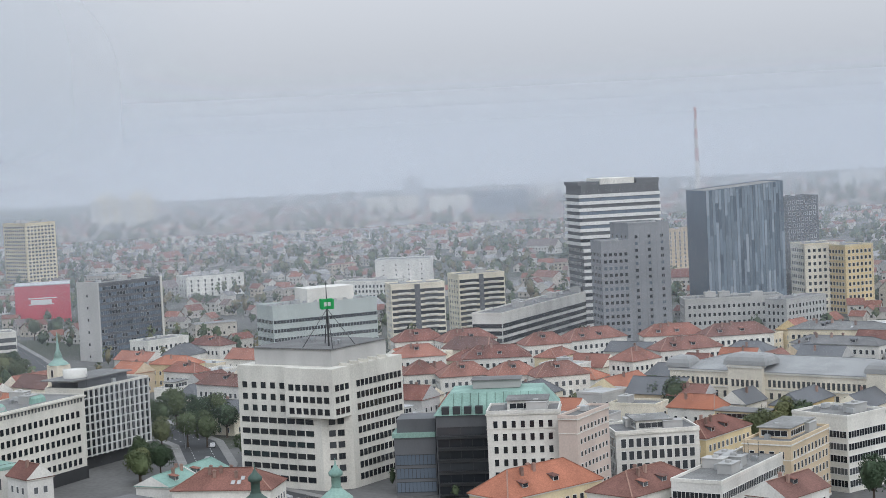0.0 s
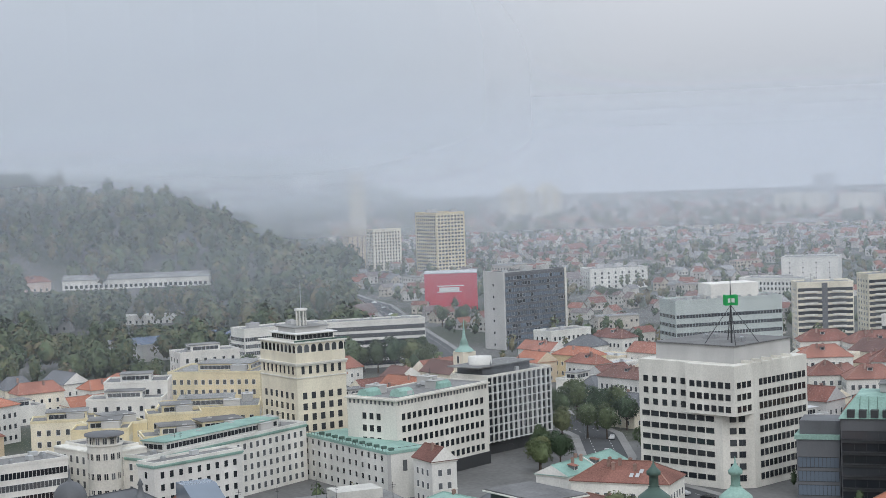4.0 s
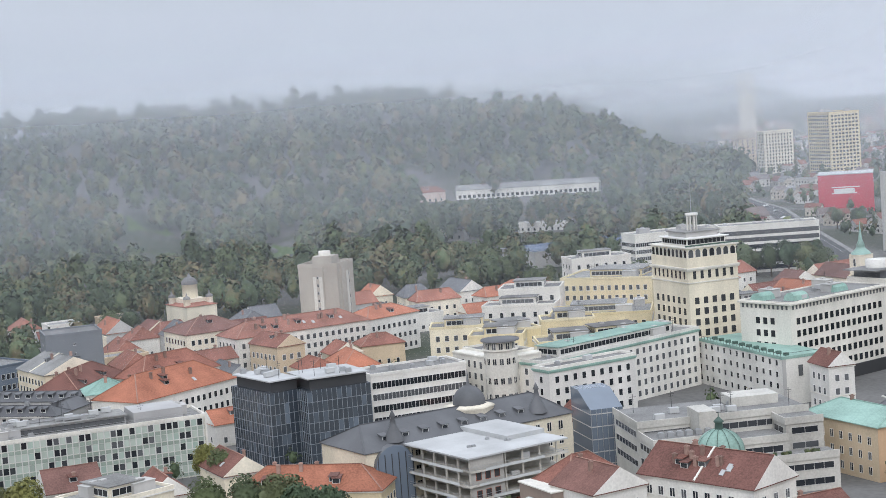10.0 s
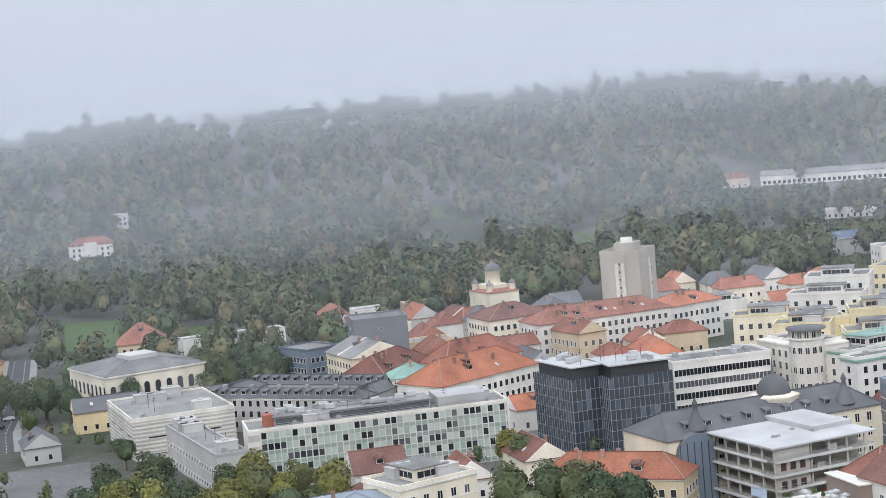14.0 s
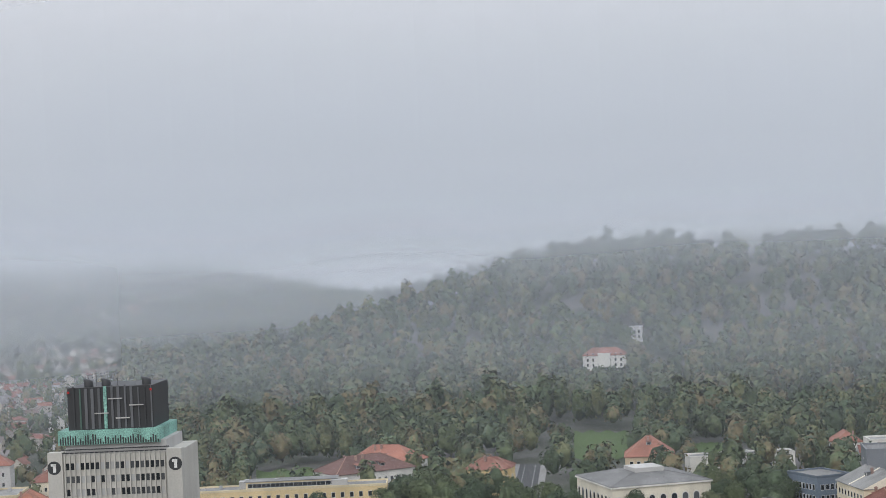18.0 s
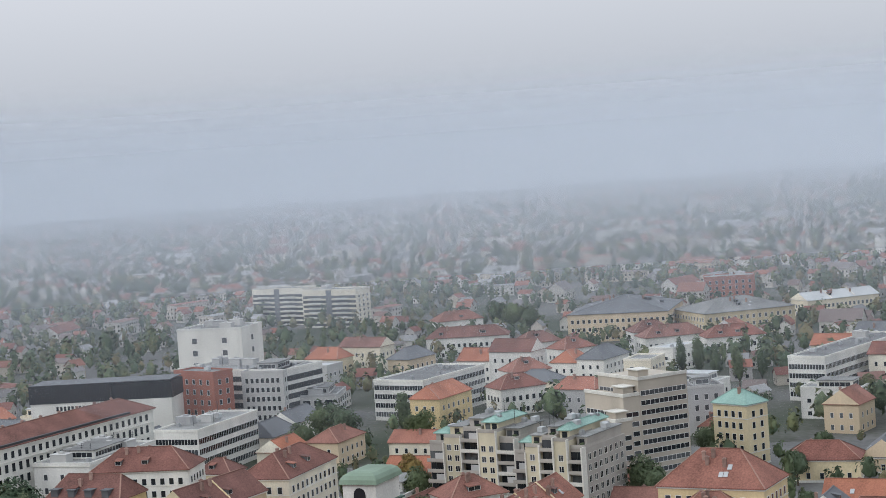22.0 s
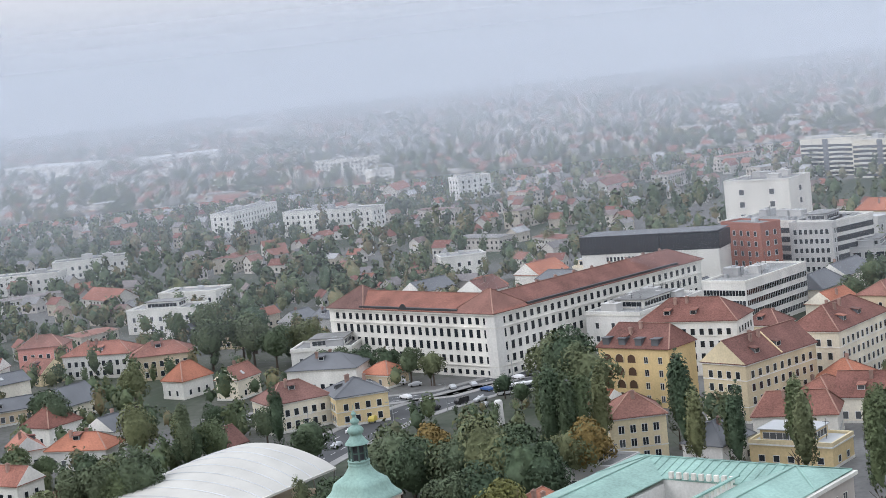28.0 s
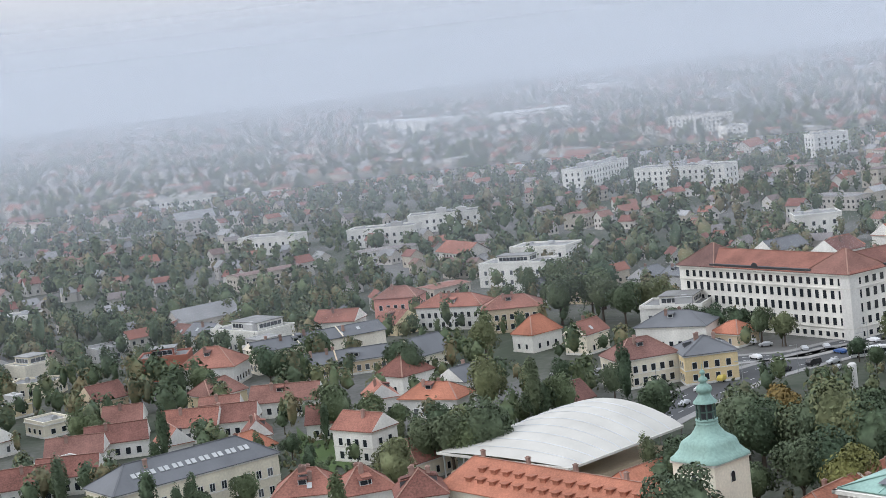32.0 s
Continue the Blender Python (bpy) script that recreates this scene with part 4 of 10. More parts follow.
def metal_office(x, y, ang, w, d, h):
    rng = random.Random(31)
    root = base("office_building", "tall white stone office block with recessed roof storey", x, y, ang, w, d)
    cut = 7.0  # the near corner is cut off and stands back
    z2 = h - 15.6
    me = bpy.data.meshes.new("wall")
    ring = [(cut, 0), (w, 0), (w, d), (0, d), (0, cut)]
    v = [(a, b, -2) for a, b in ring] + [(a, b, h) for a, b in ring]
    me.from_pydata(v, [], [(i, (i + 1) % 5, 5 + (i + 1) % 5, 5 + i) for i in range(5)] + [(5, 6, 7, 8, 9)])
    me.materials.append(panel)
    part("wall", me, root)
    solid(root, [(-2.4, 0.03, z2, cut + 0.1, cut + 12, h - 0.03)], panel, "upper_bay", "projecting upper corner bay")
    rows = int((h - 5) / 3.7)
    for r in range(rows):
        z = 2.4 + r * 3.7
        window_row(root, "s", (cut + 2, 0, w, d), z, 2.15, 1.55, 1.8, dark, glass, 1, 0.8)
        if r < rows - 3:
            window_row(root, "w", (0, cut + 2, w, d), z, 3.4, 2.9, 1.5, dark, glass, 2, 0.8)
            a = math.atan2(-cut, cut)
            for k in (0.34, 0.62):
                part("window", window_mesh(1.9, 1.7, dark, glass, 2), root, loc=(cut * k - 0.02, cut * (1 - k) - 0.02, z), rz=a)
        else:
            window_row(root, "w", (-2.4, 0.03, cut, cut + 12), z, 2.6, 1.7, 1.7, dark, glass, 2, 1.2)
            window_row(root, "s", (-2.4, 0.03, cut, cut + 12), z, 2.6, 1.7, 1.7, dark, glass, 2, 0.8)
            window_row(root, "w", (0, cut + 12, w, d), z, 3.4, 1.7, 1.7, dark, glass, 2, 1.0)
    solid(root, [(3, 4, h, w - 3, d - 5, h + 5.2)], grey, "setback_storey", "grey metal clad setback storey")
    part("roof", boxes("roof", [(2.6, 3.6, h + 5.2, w - 2.6, d - 4.6, h + 5.6)], felt), root)
    for k in range(5):
        solid(root, [(6 + k * 5.2, -0.35, h - 0.4, 6.6 + k * 5.2, 3.5, h + 0.9)], panel, "fin")
    cx, cy, top = 10, 10, h + 5.5
    for a in range(4):
        ex, ey = cx + (6 if a in (0, 3) else -6), cy + (6 if a < 2 else -6)
        legs = tube("strut", [(ex, ey, top, 0.16), (cx, cy, top + 12, 0.12)], dark, 6)
        part("mast_leg", legs, root)
    part("mast", tube("mast", [(cx, cy, top, 0.3), (cx, cy, top + 12, 0.25), (cx, cy, top + 21, 0.08)], dark, 8), root)
    sign = material("green_sign", (0.03, 0.35, 0.10), rough=0.4)
    solid(root, [(cx - 2.6, cy - 0.4, top + 12, cx + 2.6, cy + 0.4, top + 15.2), (cx - 0.4, cy - 2.6, top + 12, cx + 0.4, cy + 2.6, top + 15.2)], sign, "roof_sign", "green lit roof sign")
    for k, s in ((-1.3, 1), (1.3, 1)):
        solid(root, [(cx + k - 0.6, cy - 0.47, top + 12.9, cx + k + 0.6, cy - 0.41, top + 14.2)], frame_white, "sign_mark")
        solid(root, [(cx - 0.47, cy + k - 0.6, top + 12.9, cx - 0.41, cy + k + 0.6, top + 14.2)], frame_white, "sign_mark")
    for _ in range(4):
        part("roof_vent", VENT, root, loc=(rng.uniform(14, w - 5), rng.uniform(8, d - 8), h + 5.6))


def bank_back(x, y, ang, w, d, h):
    root = base("office_building", "pale glass panelled office block with roof vents", x, y, ang, w, d)
    pane = material("pale_facade_glass", (0.47, 0.52, 0.50), rough=0.25, dirt=0.2, spec=0.5)
    solid(root, [(0, 0, -2, w, d, h)], pane)
    for r in range(int((h - 3) / 3.5)):
        for s in sides_of(root, w, d):
            strip(root, s, (0, 0, w, d), 2 + r * 3.5, 1.35, 0.3, glass, pane, 1.3)
    flat_roof(root, w, d, h, felt, pane, random.Random(4), 1.5)
    solid(root, [(w * 0.35, 2, h, w * 0.8, d - 2, h + 6)], white, "lift_house")
    for k in range(10):
        part("roof_vent", VENT, root, loc=(2 + k * w / 10.5, 2.4, h + 0.05))


def dark_slab(x, y, ang, w, d, h):
    root = base("office_tower", "dark glass office slab with pale blue end wall", x, y, ang, w, d)
    rng = random.Random(12)
    solid(root, [(0.6, 0, -2, w, d, h)], slate)
    solid(root, [(-0.4, -0.3, -2, 0.6, d, h + 1.2)], grey, "end_wall", "pale grey end wall")
    for r in range(int((h - 2) / 3.3)):
        strip(root, "s", (0.6, 0, w, d), 2 + r * 3.3, 2.0, 0.2, blue_glass, dark, 1.5)
        for tone, lot in ((glass, 0.72), (material("tinted_pane", (0.10, 0.125, 0.155), rough=0.12, vary=0.8, spec=0.5), 0.8)):
            window_row(root, "s", (0.6, -0.1, w, d), 2.1 + r * 3.3, 2.0, 1.8, 1.8, steel, tone, 1, 0.4, skip=lot, rng=rng)
        if r % 2 == 0:
            window_row(root, "w", (-0.4, 0, w, d), 2 + r * 3.3, 8, 0.9, 1.2, dark, glass, 1, 3)
    solid(root, [(w - 1.4, -0.5, 0, w, 0, h + 1)], panel, "corner_pier")
    flat_roof(root, w, d, h, felt, slate, random.Random(5), 1.2)


def silo(x, y, ang, w, d, h):
    root = base("brewery_silo", "red brewery silo with a grey green side wall", x, y, ang, w, d)
    red = material("red_cladding", (0.50, 0.05, 0.07), rough=0.6, dirt=0.15)
    gg = material("grey_green_cladding", (0.22, 0.30, 0.29), rough=0.6, dirt=0.2)
    solid(root, [(0, 0.4, -2, w, d, h - 0.5)], gg, "wall", "grey green metal cladding")
    solid(root, [(0, 0, -2, w, 0.4, h)], red, "front_wall", "bright red front wall")
    part("roof", boxes("roof", [(-0.2, -0.2, h - 0.3, w + 0.2, d + 0.2, h + 0.3)], pale_roof), root)
    for k, (a, b, z) in enumerate(((0.24, 0.75, 0.66), (0.28, 0.66, 0.56), (0.24, 0.70, 0.50))):
        solid(root, [(w * a, -0.12, h * z - (0.35 if k != 1 else 1.6), w * b, -0.02, h * z + (0.35 if k != 1 else 1.6))], frame_white, "sign_mark", "white painted lettering bar")


def flats(x, y, ang, w, d, h, label):
    root = base("apartment_block", label, x, y, ang, w, d)
    solid(root, [(0, 0, -2, w, d, h)], cream)
    gather = [] if math.hypot(x, y) > 640 else None
    for r in range(int((h - 1) / 3.0)):
        z = 0.9 + r * 3.0
        strip(root, "s", (0, 0, w, d), z, 1.5, 0.5, glass, dark, 1.8)
        window_row(root, "w", (0, 0, w, d), z, 3.6, 1.5, 1.5, gather=gather)
        window_row(root, "e", (0, 0, w, d), z, 3.6, 1.5, 1.5, gather=gather)
        for a in (0.12, 0.62):
            solid(root, [(w * a, -1.2, z - 0.9, w * (a + 0.24), 0, z - 0.75), (w * a, -1.25, z - 0.75, w * (a + 0.24), -1.15, z + 0.2)], panel, "balcony", "pale balcony parapet")
    if gather:
        joined(root, gather)
    solid(root, [(w * 0.44, -0.2, 0, w * 0.54, 0, h)], slate, "stair_shaft")
    flat_roof(root, w, d, h, felt, cream, random.Random(int(x)), 1.5)


def banded(x, y, ang, w, d, h, label):
    root = base("office_building", label, x, y, ang, w, d)
    solid(root, [(0, 0, -2, w, d, h)], white)
    for r in range(max(1, int((h - 1.5) / 3.6))):
        for s in sides_of(root, w, d):
            strip(root, s, (0, 0, w, d), 1.6 + r * 3.6, 1.9, 0.4, glass, dark if h >= 23 or h < 16 else frame_white, 1.2)
    flat_roof(root, w, d, h, felt, white, random.Random(int(x + y)), 1.4)


def grey_slab(x, y, ang, w, d, h, label):
    root = base("office_tower", label, x, y, ang, w, d)
    clad = material("grey_facade_panel", (0.25, 0.26, 0.275), rough=0.6, dirt=0.3, grain=0.4)
    solid(root, [(0, 0, -2, w, d, h)], clad)
    gather = []
    for r in range(int((h - 2) / 3.4)):
        for s in sides_of(root, w, d):
            window_row(root, s, (0, 0, w, d), 1.5 + r * 3.4, 2.6 if w < 20 else 5.5, 1.5, 1.5, clad, glass if r % 3 else blue_glass, 1, 0.6, gather=gather)
    joined(root, gather)
    for k in range(1, int(w / 3)):
        solid(root, [(k * 3 - 0.08, -0.12, 0, k * 3 + 0.08, 0, h)], clad, "rib")
    flat_roof(root, w, d, h, felt, clad, random.Random(7), 1)


def hotel(x, y, ang, w, d, h):
    root = base("hotel_tower", "white and dark banded hotel tower with wide top", x, y, ang, w, d)
    solid(root, [(1.5, 0.6, -2, w - 0.6, d, h)], slate, "core")
    for r in range(int(h / 3.75)):
        z = r * 3.75
        wide = 0 if r > 12 else 1.5
        solid(root, [(wide, 0, z, w, 0.6, z + 1.8), (w - 0.6, 0.6, z, w, d, z + 1.8), (wide, 0.6, z, wide + 0.5, d, z + 1.8)], frame_white, "floor_band", "white facade band")
        if r % 2:
            strip(root, "s", (wide, 0.45, w, d), z + 1.85, 1.75, 0.4, blue_glass if r > 13 else glass, dark, 2.4)
    solid(root, [(w * 0.28, 2, h, w * 0.7, d - 2, h + 3.2)], white, "roof_house")
    solid(root, [(w * 0.72, 1, h, w, d - 2, h + 2.4), (0, 1, h, w * 0.26, d - 2, h + 1.8)], slate, "roof_screen")


def glass_tower(x, y, ang, w, d, h):
    root = base("glass_tower", "tall dark blue glass tower with curved front", x, y, ang, w, d)
    v, fcs, n = [], [], 16
    for i in range(n + 1):
        t = i / n
        px, py = w * t, 1.5 - 5.5 * math.sin(math.pi * (0.15 + 0.75 * t)) + 2
        v += [(px, py, -2), (px, py, h - 2.5 + 3.5 * t)]
    for i in range(n):
        fcs.append((2 * i, 2 * i + 2, 2 * i + 3, 2 * i + 1))
    o = len(v)
    v += [(0, d, -2), (0, d, h - 2.5), (w, d, -2), (w, d, h + 1)]
    fcs += [(o, 0, 1, o + 1), (2 * n, o + 2, o + 3, 2 * n + 1), (o + 2, o, o + 1, o + 3)]
    part("wall", np_mesh("wall", v, fcs, [blue_glass]), root)
    part("roof", np_mesh("roof", [(0, 2, h - 2.9), (w, 2, h + 0.6), (w, d, h + 0.6), (0, d, h - 2.9)], [(0, 1, 2, 3)], [felt]), root)
    panes_v, panes_f = [], []
    curtain = material("curtain_wall_glass", (0.17, 0.22, 0.27), rough=0.16, grain=0.3, vary=0.3, island=True, spec=0.5, dirt=0.3, tint=((0.24, 0.29, 0.34), (0.11, 0.14, 0.175), (0.20, 0.25, 0.30), (0.30, 0.34, 0.38)))
    mul = material("blue_grey_mullion", (0.07, 0.085, 0.10), rough=0.4)
    rng = random.Random(2)

    def front(t):
        return w * t, 1.5 - 5.5 * math.sin(math.pi * (0.15 + 0.75 * t)) + 2

    for i in range(28):
        (ax, ay), (bx, by) = front(i / 28), front((i + 1) / 28)
        z, zt = 0.0, h - 2.6 + 3.5 * i / 28
        while z < zt - 2:
            up = min(zt, z + rng.choice((7.2, 10.8, 14.4, 21.6)))
            vv = [(ax + 0.08, ay - 0.12, z), (bx - 0.08, by - 0.12, z), (bx - 0.08, by - 0.12, up - 0.15), (ax + 0.08, ay - 0.12, up - 0.15), (ax + 0.08, ay + 0.1, z), (bx - 0.08, by + 0.1, z), (bx - 0.08, by + 0.1, up - 0.15), (ax + 0.08, ay + 0.1, up - 0.15)]
            o = len(panes_v)
            panes_v += vv
            panes_f += [[o + q for q in fc] for fc in ((0, 1, 2, 3), (3, 2, 6, 7), (0, 3, 7, 4), (1, 5, 6, 2))]
            z = up
        if i % 2 == 0:
            solid(root, [(ax - 0.06, ay - 0.25, 0, ax + 0.06, ay + 0.1, zt)], mul, "mullion")
    part("glazing", np_mesh("glazing", panes_v, panes_f, [curtain]), root, "grey blue curtain wall", kind="stuff")


def palace(x, y, ang, w, d, h):
    root = base("court_house", "long cream neo-renaissance palace with grey metal roof", x, y, ang, w, d)
    solid(root, [(0, 0, -2, w, d, h), (w * 0.30, -2.2, -2, w * 0.46, 0, h + 2.5), (w * 0.93, -2.2, -2, w + 3, 0, h + 1.5)], cream)
    for ledge_box in [(-0.5, -0.5, h - 0.9, w + 0.5, d + 0.5, h - 0.3), (w * 0.30 - 0.4, -2.6, h + 1.4, w * 0.46 + 0.4, 0.5, h + 2.2), (-0.25, -0.25, 5.2, w + 0.25, 0.1, 5.6), (-0.25, -0.25, 9.8, w + 0.25, 0.1, 10.2)]:
        solid(root, [ledge_box], panel, "cornice")
    for a, b, yy in ((0, 0.30, 0), (0.30, 0.46, -2.2), (0.46, 0.93, 0)):
        r = (w * a, yy, w * b, d)
        window_row(root, "s", r, 1.0, 3.2, 1.5, 3.0, cream, glass, 1, 1)
        window_row(root, "s", r, 6.2, 3.2, 1.3, 2.4, cream, glass, 2, 1)
        window_row(root, "s", r, 10.8, 2.0, 1.2, 2.6, cream, glass, 1, 1)
    for rr, s in (((0, 0, w, d), "w"),):
        for z, hh in ((1.0, 3.0), (6.2, 2.4), (10.8, 2.6)):
            window_row(root, s, rr, z, 3.4, 1.4, hh, cream, glass, 1, 2)
    zinc = material("grey_zinc_roof", (0.30, 0.305, 0.30), rough=0.55, dirt=0.4)
    part("roof", roof_mesh("hip", 0, 0, w, d, h, 4.0, zinc, 0.4), root)
    for a, b, e in ((0.28, 0.48, 2.4), (-0.02, 0.10, 0.3), (0.92, 1.03, 1.4)):
        v, fcs = [], []
        x0, x1, y0, y1 = w * a, w * b, -2.5 if e > 1 else -0.3, 9
        for i in range(5):
            k, z = i / 4, h + e + 4.2 * math.sin(i / 4 * math.pi / 2)
            ins = 3.6 * (1 - math.cos(i / 4 * math.pi / 2))
            v += [(x0 + ins, y0 + ins, z), (x1 - ins, y0 + ins, z), (x1 - ins, y1 - ins, z), (x0 + ins, y1 - ins, z)]
        for i in range(4):
            for q in range(4):
                fcs.append((4 * i + q, 4 * i + (q + 1) % 4, 4 * i + 4 + (q + 1) % 4, 4 * i + 4 + q))
        fcs.append((16, 17, 18, 19))
        part("pavilion_roof", np_mesh("pavilion_roof", v, fcs, [zinc]), root)


def copper_block(x, y, ang, w, d, h):
    root = base("department_store", "dark glass building under a green copper mansard", x, y, ang, w, d)
    solid(root, [(0, 0, -2, w * 0.52, d, h - 6), (w * 0.52, 2, -2, w, d, h - 6)], slate)
    for r in range(int((h - 7) / 3.6)):
        strip(root, "s", (0, 0, w * 0.5, d), 1 + r * 3.6, 2.3, 0.4, glass, dark, 3.0)
        strip(root, "w", (0, 0, w, d), 1 + r * 3.6, 2.3, 0.4, glass, dark, 3.0)
        solid(root, [(0.3, -1.1, 0.6 + r * 3.6, w * 0.5, 0, 0.8 + r * 3.6)], dark, "balcony")
    v, fcs = [], []
    for ins, z in ((-0.6, h - 6), (4.2, h), (9.5, h + 0.5)):
        v += [(ins, ins, z), (w - ins, ins, z), (w - ins, d - ins, z), (ins, d - ins, z)]
    for i in range(2):
        for q in range(4):
            fcs.append((4 * i + q, 4 * i + (q + 1) % 4, 4 * i + 4 + (q + 1) % 4, 4 * i + 4 + q))
    fcs.append((8, 9, 10, 11))
    part("mansard_roof", np_mesh("roof", v, fcs, [copper]), root, "green copper mansard roof")
    solid(root, [(w * 0.5, -0.8, h - 6.2, w + 0.6, 6, h - 5.6)], dark, "eave")
    for k in range(4):
        solid(root, [(2 + k * 3.4, -0.7, h - 5.6, 4.2 + k * 3.4, 2, h - 3.4)], dark, "roof_window")
    for k in range(14):  # seams of the copper sheets
        a = 0.4 + k * (w - 1) / 14
        part("roof_seam", np_mesh("roof_seam", [(a, -0.62, h - 5.95), (a + 0.12, -0.62, h - 5.95), (a + 0.12, 4.15, h + 0.03), (a, 4.15, h + 0.03), (a, -0.7, h - 5.85), (a + 0.12, -0.7, h - 5.85), (a + 0.12, 4.1, h + 0.16), (a, 4.1, h + 0.16)], [(4, 5, 6, 7), (0, 4, 7, 3), (1, 2, 6, 5)], [dark_copper]), root) if 4 < a < w - 4 else None
    solid(root, [(-13.5, 4, -2, -0.7, 17, h - 13)], slate, "annex", "dark glazed annex with green band")
    for r in range(3):
        strip(root, "s", (-13.5, 4, -0.7, 17), 1.2 + r * 4.2, 3.0, 0.4, blue_glass, dark, 1.1)
    solid(root, [(-14.0, 3.5, h - 13, -0.7, 17, h - 11.6)], copper, "annex_band")
    solid(root, [(-12.6, 5, h - 11.6, -0.7, 17, h - 7.5)], slate, "annex_top")
    solid(root, [(w * 0.3, d * 0.35, h + 0.6, w * 0.7, d * 0.65, h + 3)], grey, "plant_room")
    solid(root, [(w * 0.30 - 0.5, d * 0.35 - 0.5, h + 3, w * 0.7 + 0.5, d * 0.65 + 0.5, h + 3.3)], felt, "plant_roof")


def nebo(x, y, ang, w, d, h):
    root = base("skyscraper", "cream nineteen-thirties tower with arcades and rooftop pavilion", x, y, ang, w, d)
    solid(root, [(0, 0, -2, w, d, h)], cream)
    r0 = (0, 0, w, d)
    for r in range(int((h - 14) / 3.7)):
        z = 3 + r * 3.7
        window_row(root, "s", r0, z, 3.0, 1.75, 2.3, cream, glass, 2, 1.2)
        window_row(root, "w", r0, z, 3.4, 1.75, 2.3, cream, glass, 2, 1.5)
    for s, n in (("s", w), ("w", d)):
        window_row(root, s, r0, h - 7.2, 2.6, 1.25, 3.0, cream, glass, 1, 1.0)
    for ledge_box in [(-0.7, -0.7, h - 3.9, w + 0.7, d + 0.7, h - 3.3), (-0.35, -0.35, h - 4.4, w + 0.35, d + 0.35, h - 3.9), (-0.25, -0.25, h - 8.6, w + 0.25, d + 0.25, h - 8.2)]:
        solid(root, [ledge_box], panel, "cornice")
    solid(root, [(0.2, 0.2, h, w - 0.2, d - 0.2, h + 3.4)], cream, "top_storey")
    arch = arch_mesh(1.9, 2.7)
    for s in ("s", "w"):
        n = int((w if s == "s" else d) / 2.75)
        for i in range(n):
            loc, rz = side_place(s, (0.2, 0.2, w - 0.2, d - 0.2), (i + 0.5) * ((w if s == "s" else d) - 0.4) / n, h + 0.2)
            part("arch_window", arch, root, loc=loc, rz=rz)
    solid(root, [(-0.6, -0.6, h + 3.4, w + 0.6, d + 0.6, h + 3.8)], panel, "terrace")
    for i in range(14):
        a = i / 13
        solid(root, [(w * a - 0.6, -0.5, h + 4.0, w * a + 0.6, 0.1, h + 4.5)], dark_copper, "planter")
    solid(root, [(2.5, 4, h + 3.8, w - 2, d - 4, h + 6.2)], panel, "pavilion")
    strip(root, "s", (2.5, 4, w - 2, d - 4), h + 4.3, 1.6, 0.3, glass, frame_white, 1.5)
    strip(root, "w", (2.5, 4, w - 2, d - 4), h + 4.3, 1.6, 0.3, glass, frame_white, 1.5)
    solid(root, [(1.6, 2.6, h + 6.2, w - 1.2, d - 3, h + 6.5)], frame_white, "awning")
    solid(root, [(4, 7, h + 6.5, w - 3, d - 6, h + 8.0)], grey, "upper_pavilion")
    part("copper_roof", boxes("copper_roof", [(3.4, 6.4, h + 8.0, w - 2.4, d - 5.4, h + 8.4)], felt), root)
    cx, cy = w * 0.5, d * 0.5
    for i in range(8):
        a = i * math.tau / 8
        part("column", tube("column", [(cx + 1.7 * math.cos(a), cy + 1.7 * math.sin(a), h + 8.4, 0.28), (cx + 1.7 * math.cos(a), cy + 1.7 * math.sin(a), h + 13.6, 0.28)], white, 6), root)
    part("lantern_cap", tube("lantern_cap", [(cx, cy, h + 13.6, 2.3), (cx, cy, h + 14.3, 2.3), (cx, cy, h + 14.35, 0.1)], white, 12), root)
    part("flag_mast", tube("flag_mast", [(cx, cy, h + 14.3, 0.14), (cx, cy, h + 24, 0.05)], steel, 6), root)


ARCHES = {}


def arch_mesh(w, h, frame_mat=None, pane=None):
    """A round-headed window, its foot at z = 0."""
    key = (w, h, (frame_mat or white).name, (pane or glass).name)
    if key not in ARCHES:
        v, fcs, idx = [], [], []
        prof = [(-w / 2, 0)] + [(-w / 2 * math.cos(i * math.pi / 8), h - w / 2 + w / 2 * math.sin(i * math.pi / 8)) for i in range(9)] + [(w / 2, 0)]
        n = len(prof)
        for k, yy in ((1.0, -0.04), (1.0, -0.14), (1.18, -0.14), (1.18, 0.05)):
            v += [(px * k, yy, (pz - h / 2) * (1 + (k - 1) * 0.6) + h / 2) for px, pz in prof]
        fcs = [[i, i + 1, n + i + 1, n + i] for i in range(n - 1)] + [[n + i, n + i + 1, 2 * n + i + 1, 2 * n + i] for i in range(n - 1)] + [[2 * n + i, 2 * n + i + 1, 3 * n + i + 1, 3 * n + i] for i in range(n - 1)]
        idx = [0] * len(fcs)
        for i in range(n // 2):
            fcs.append([i, n - 1 - i, n - 2 - i, i + 1] if i + 1 != n - 2 - i else [i, n - 1 - i, i + 1, i + 1])
            idx.append(1)
        me = bpy.data.meshes.new("arch_window")
        me.from_pydata(v, [], [list(dict.fromkeys(q)) for q in fcs])
        me.materials.append(frame_mat or white)
        me.materials.append(pane or glass)
        me.polygons.foreach_set("material_index", idx)
        ARCHES[key] = me
    return ARCHES[key]


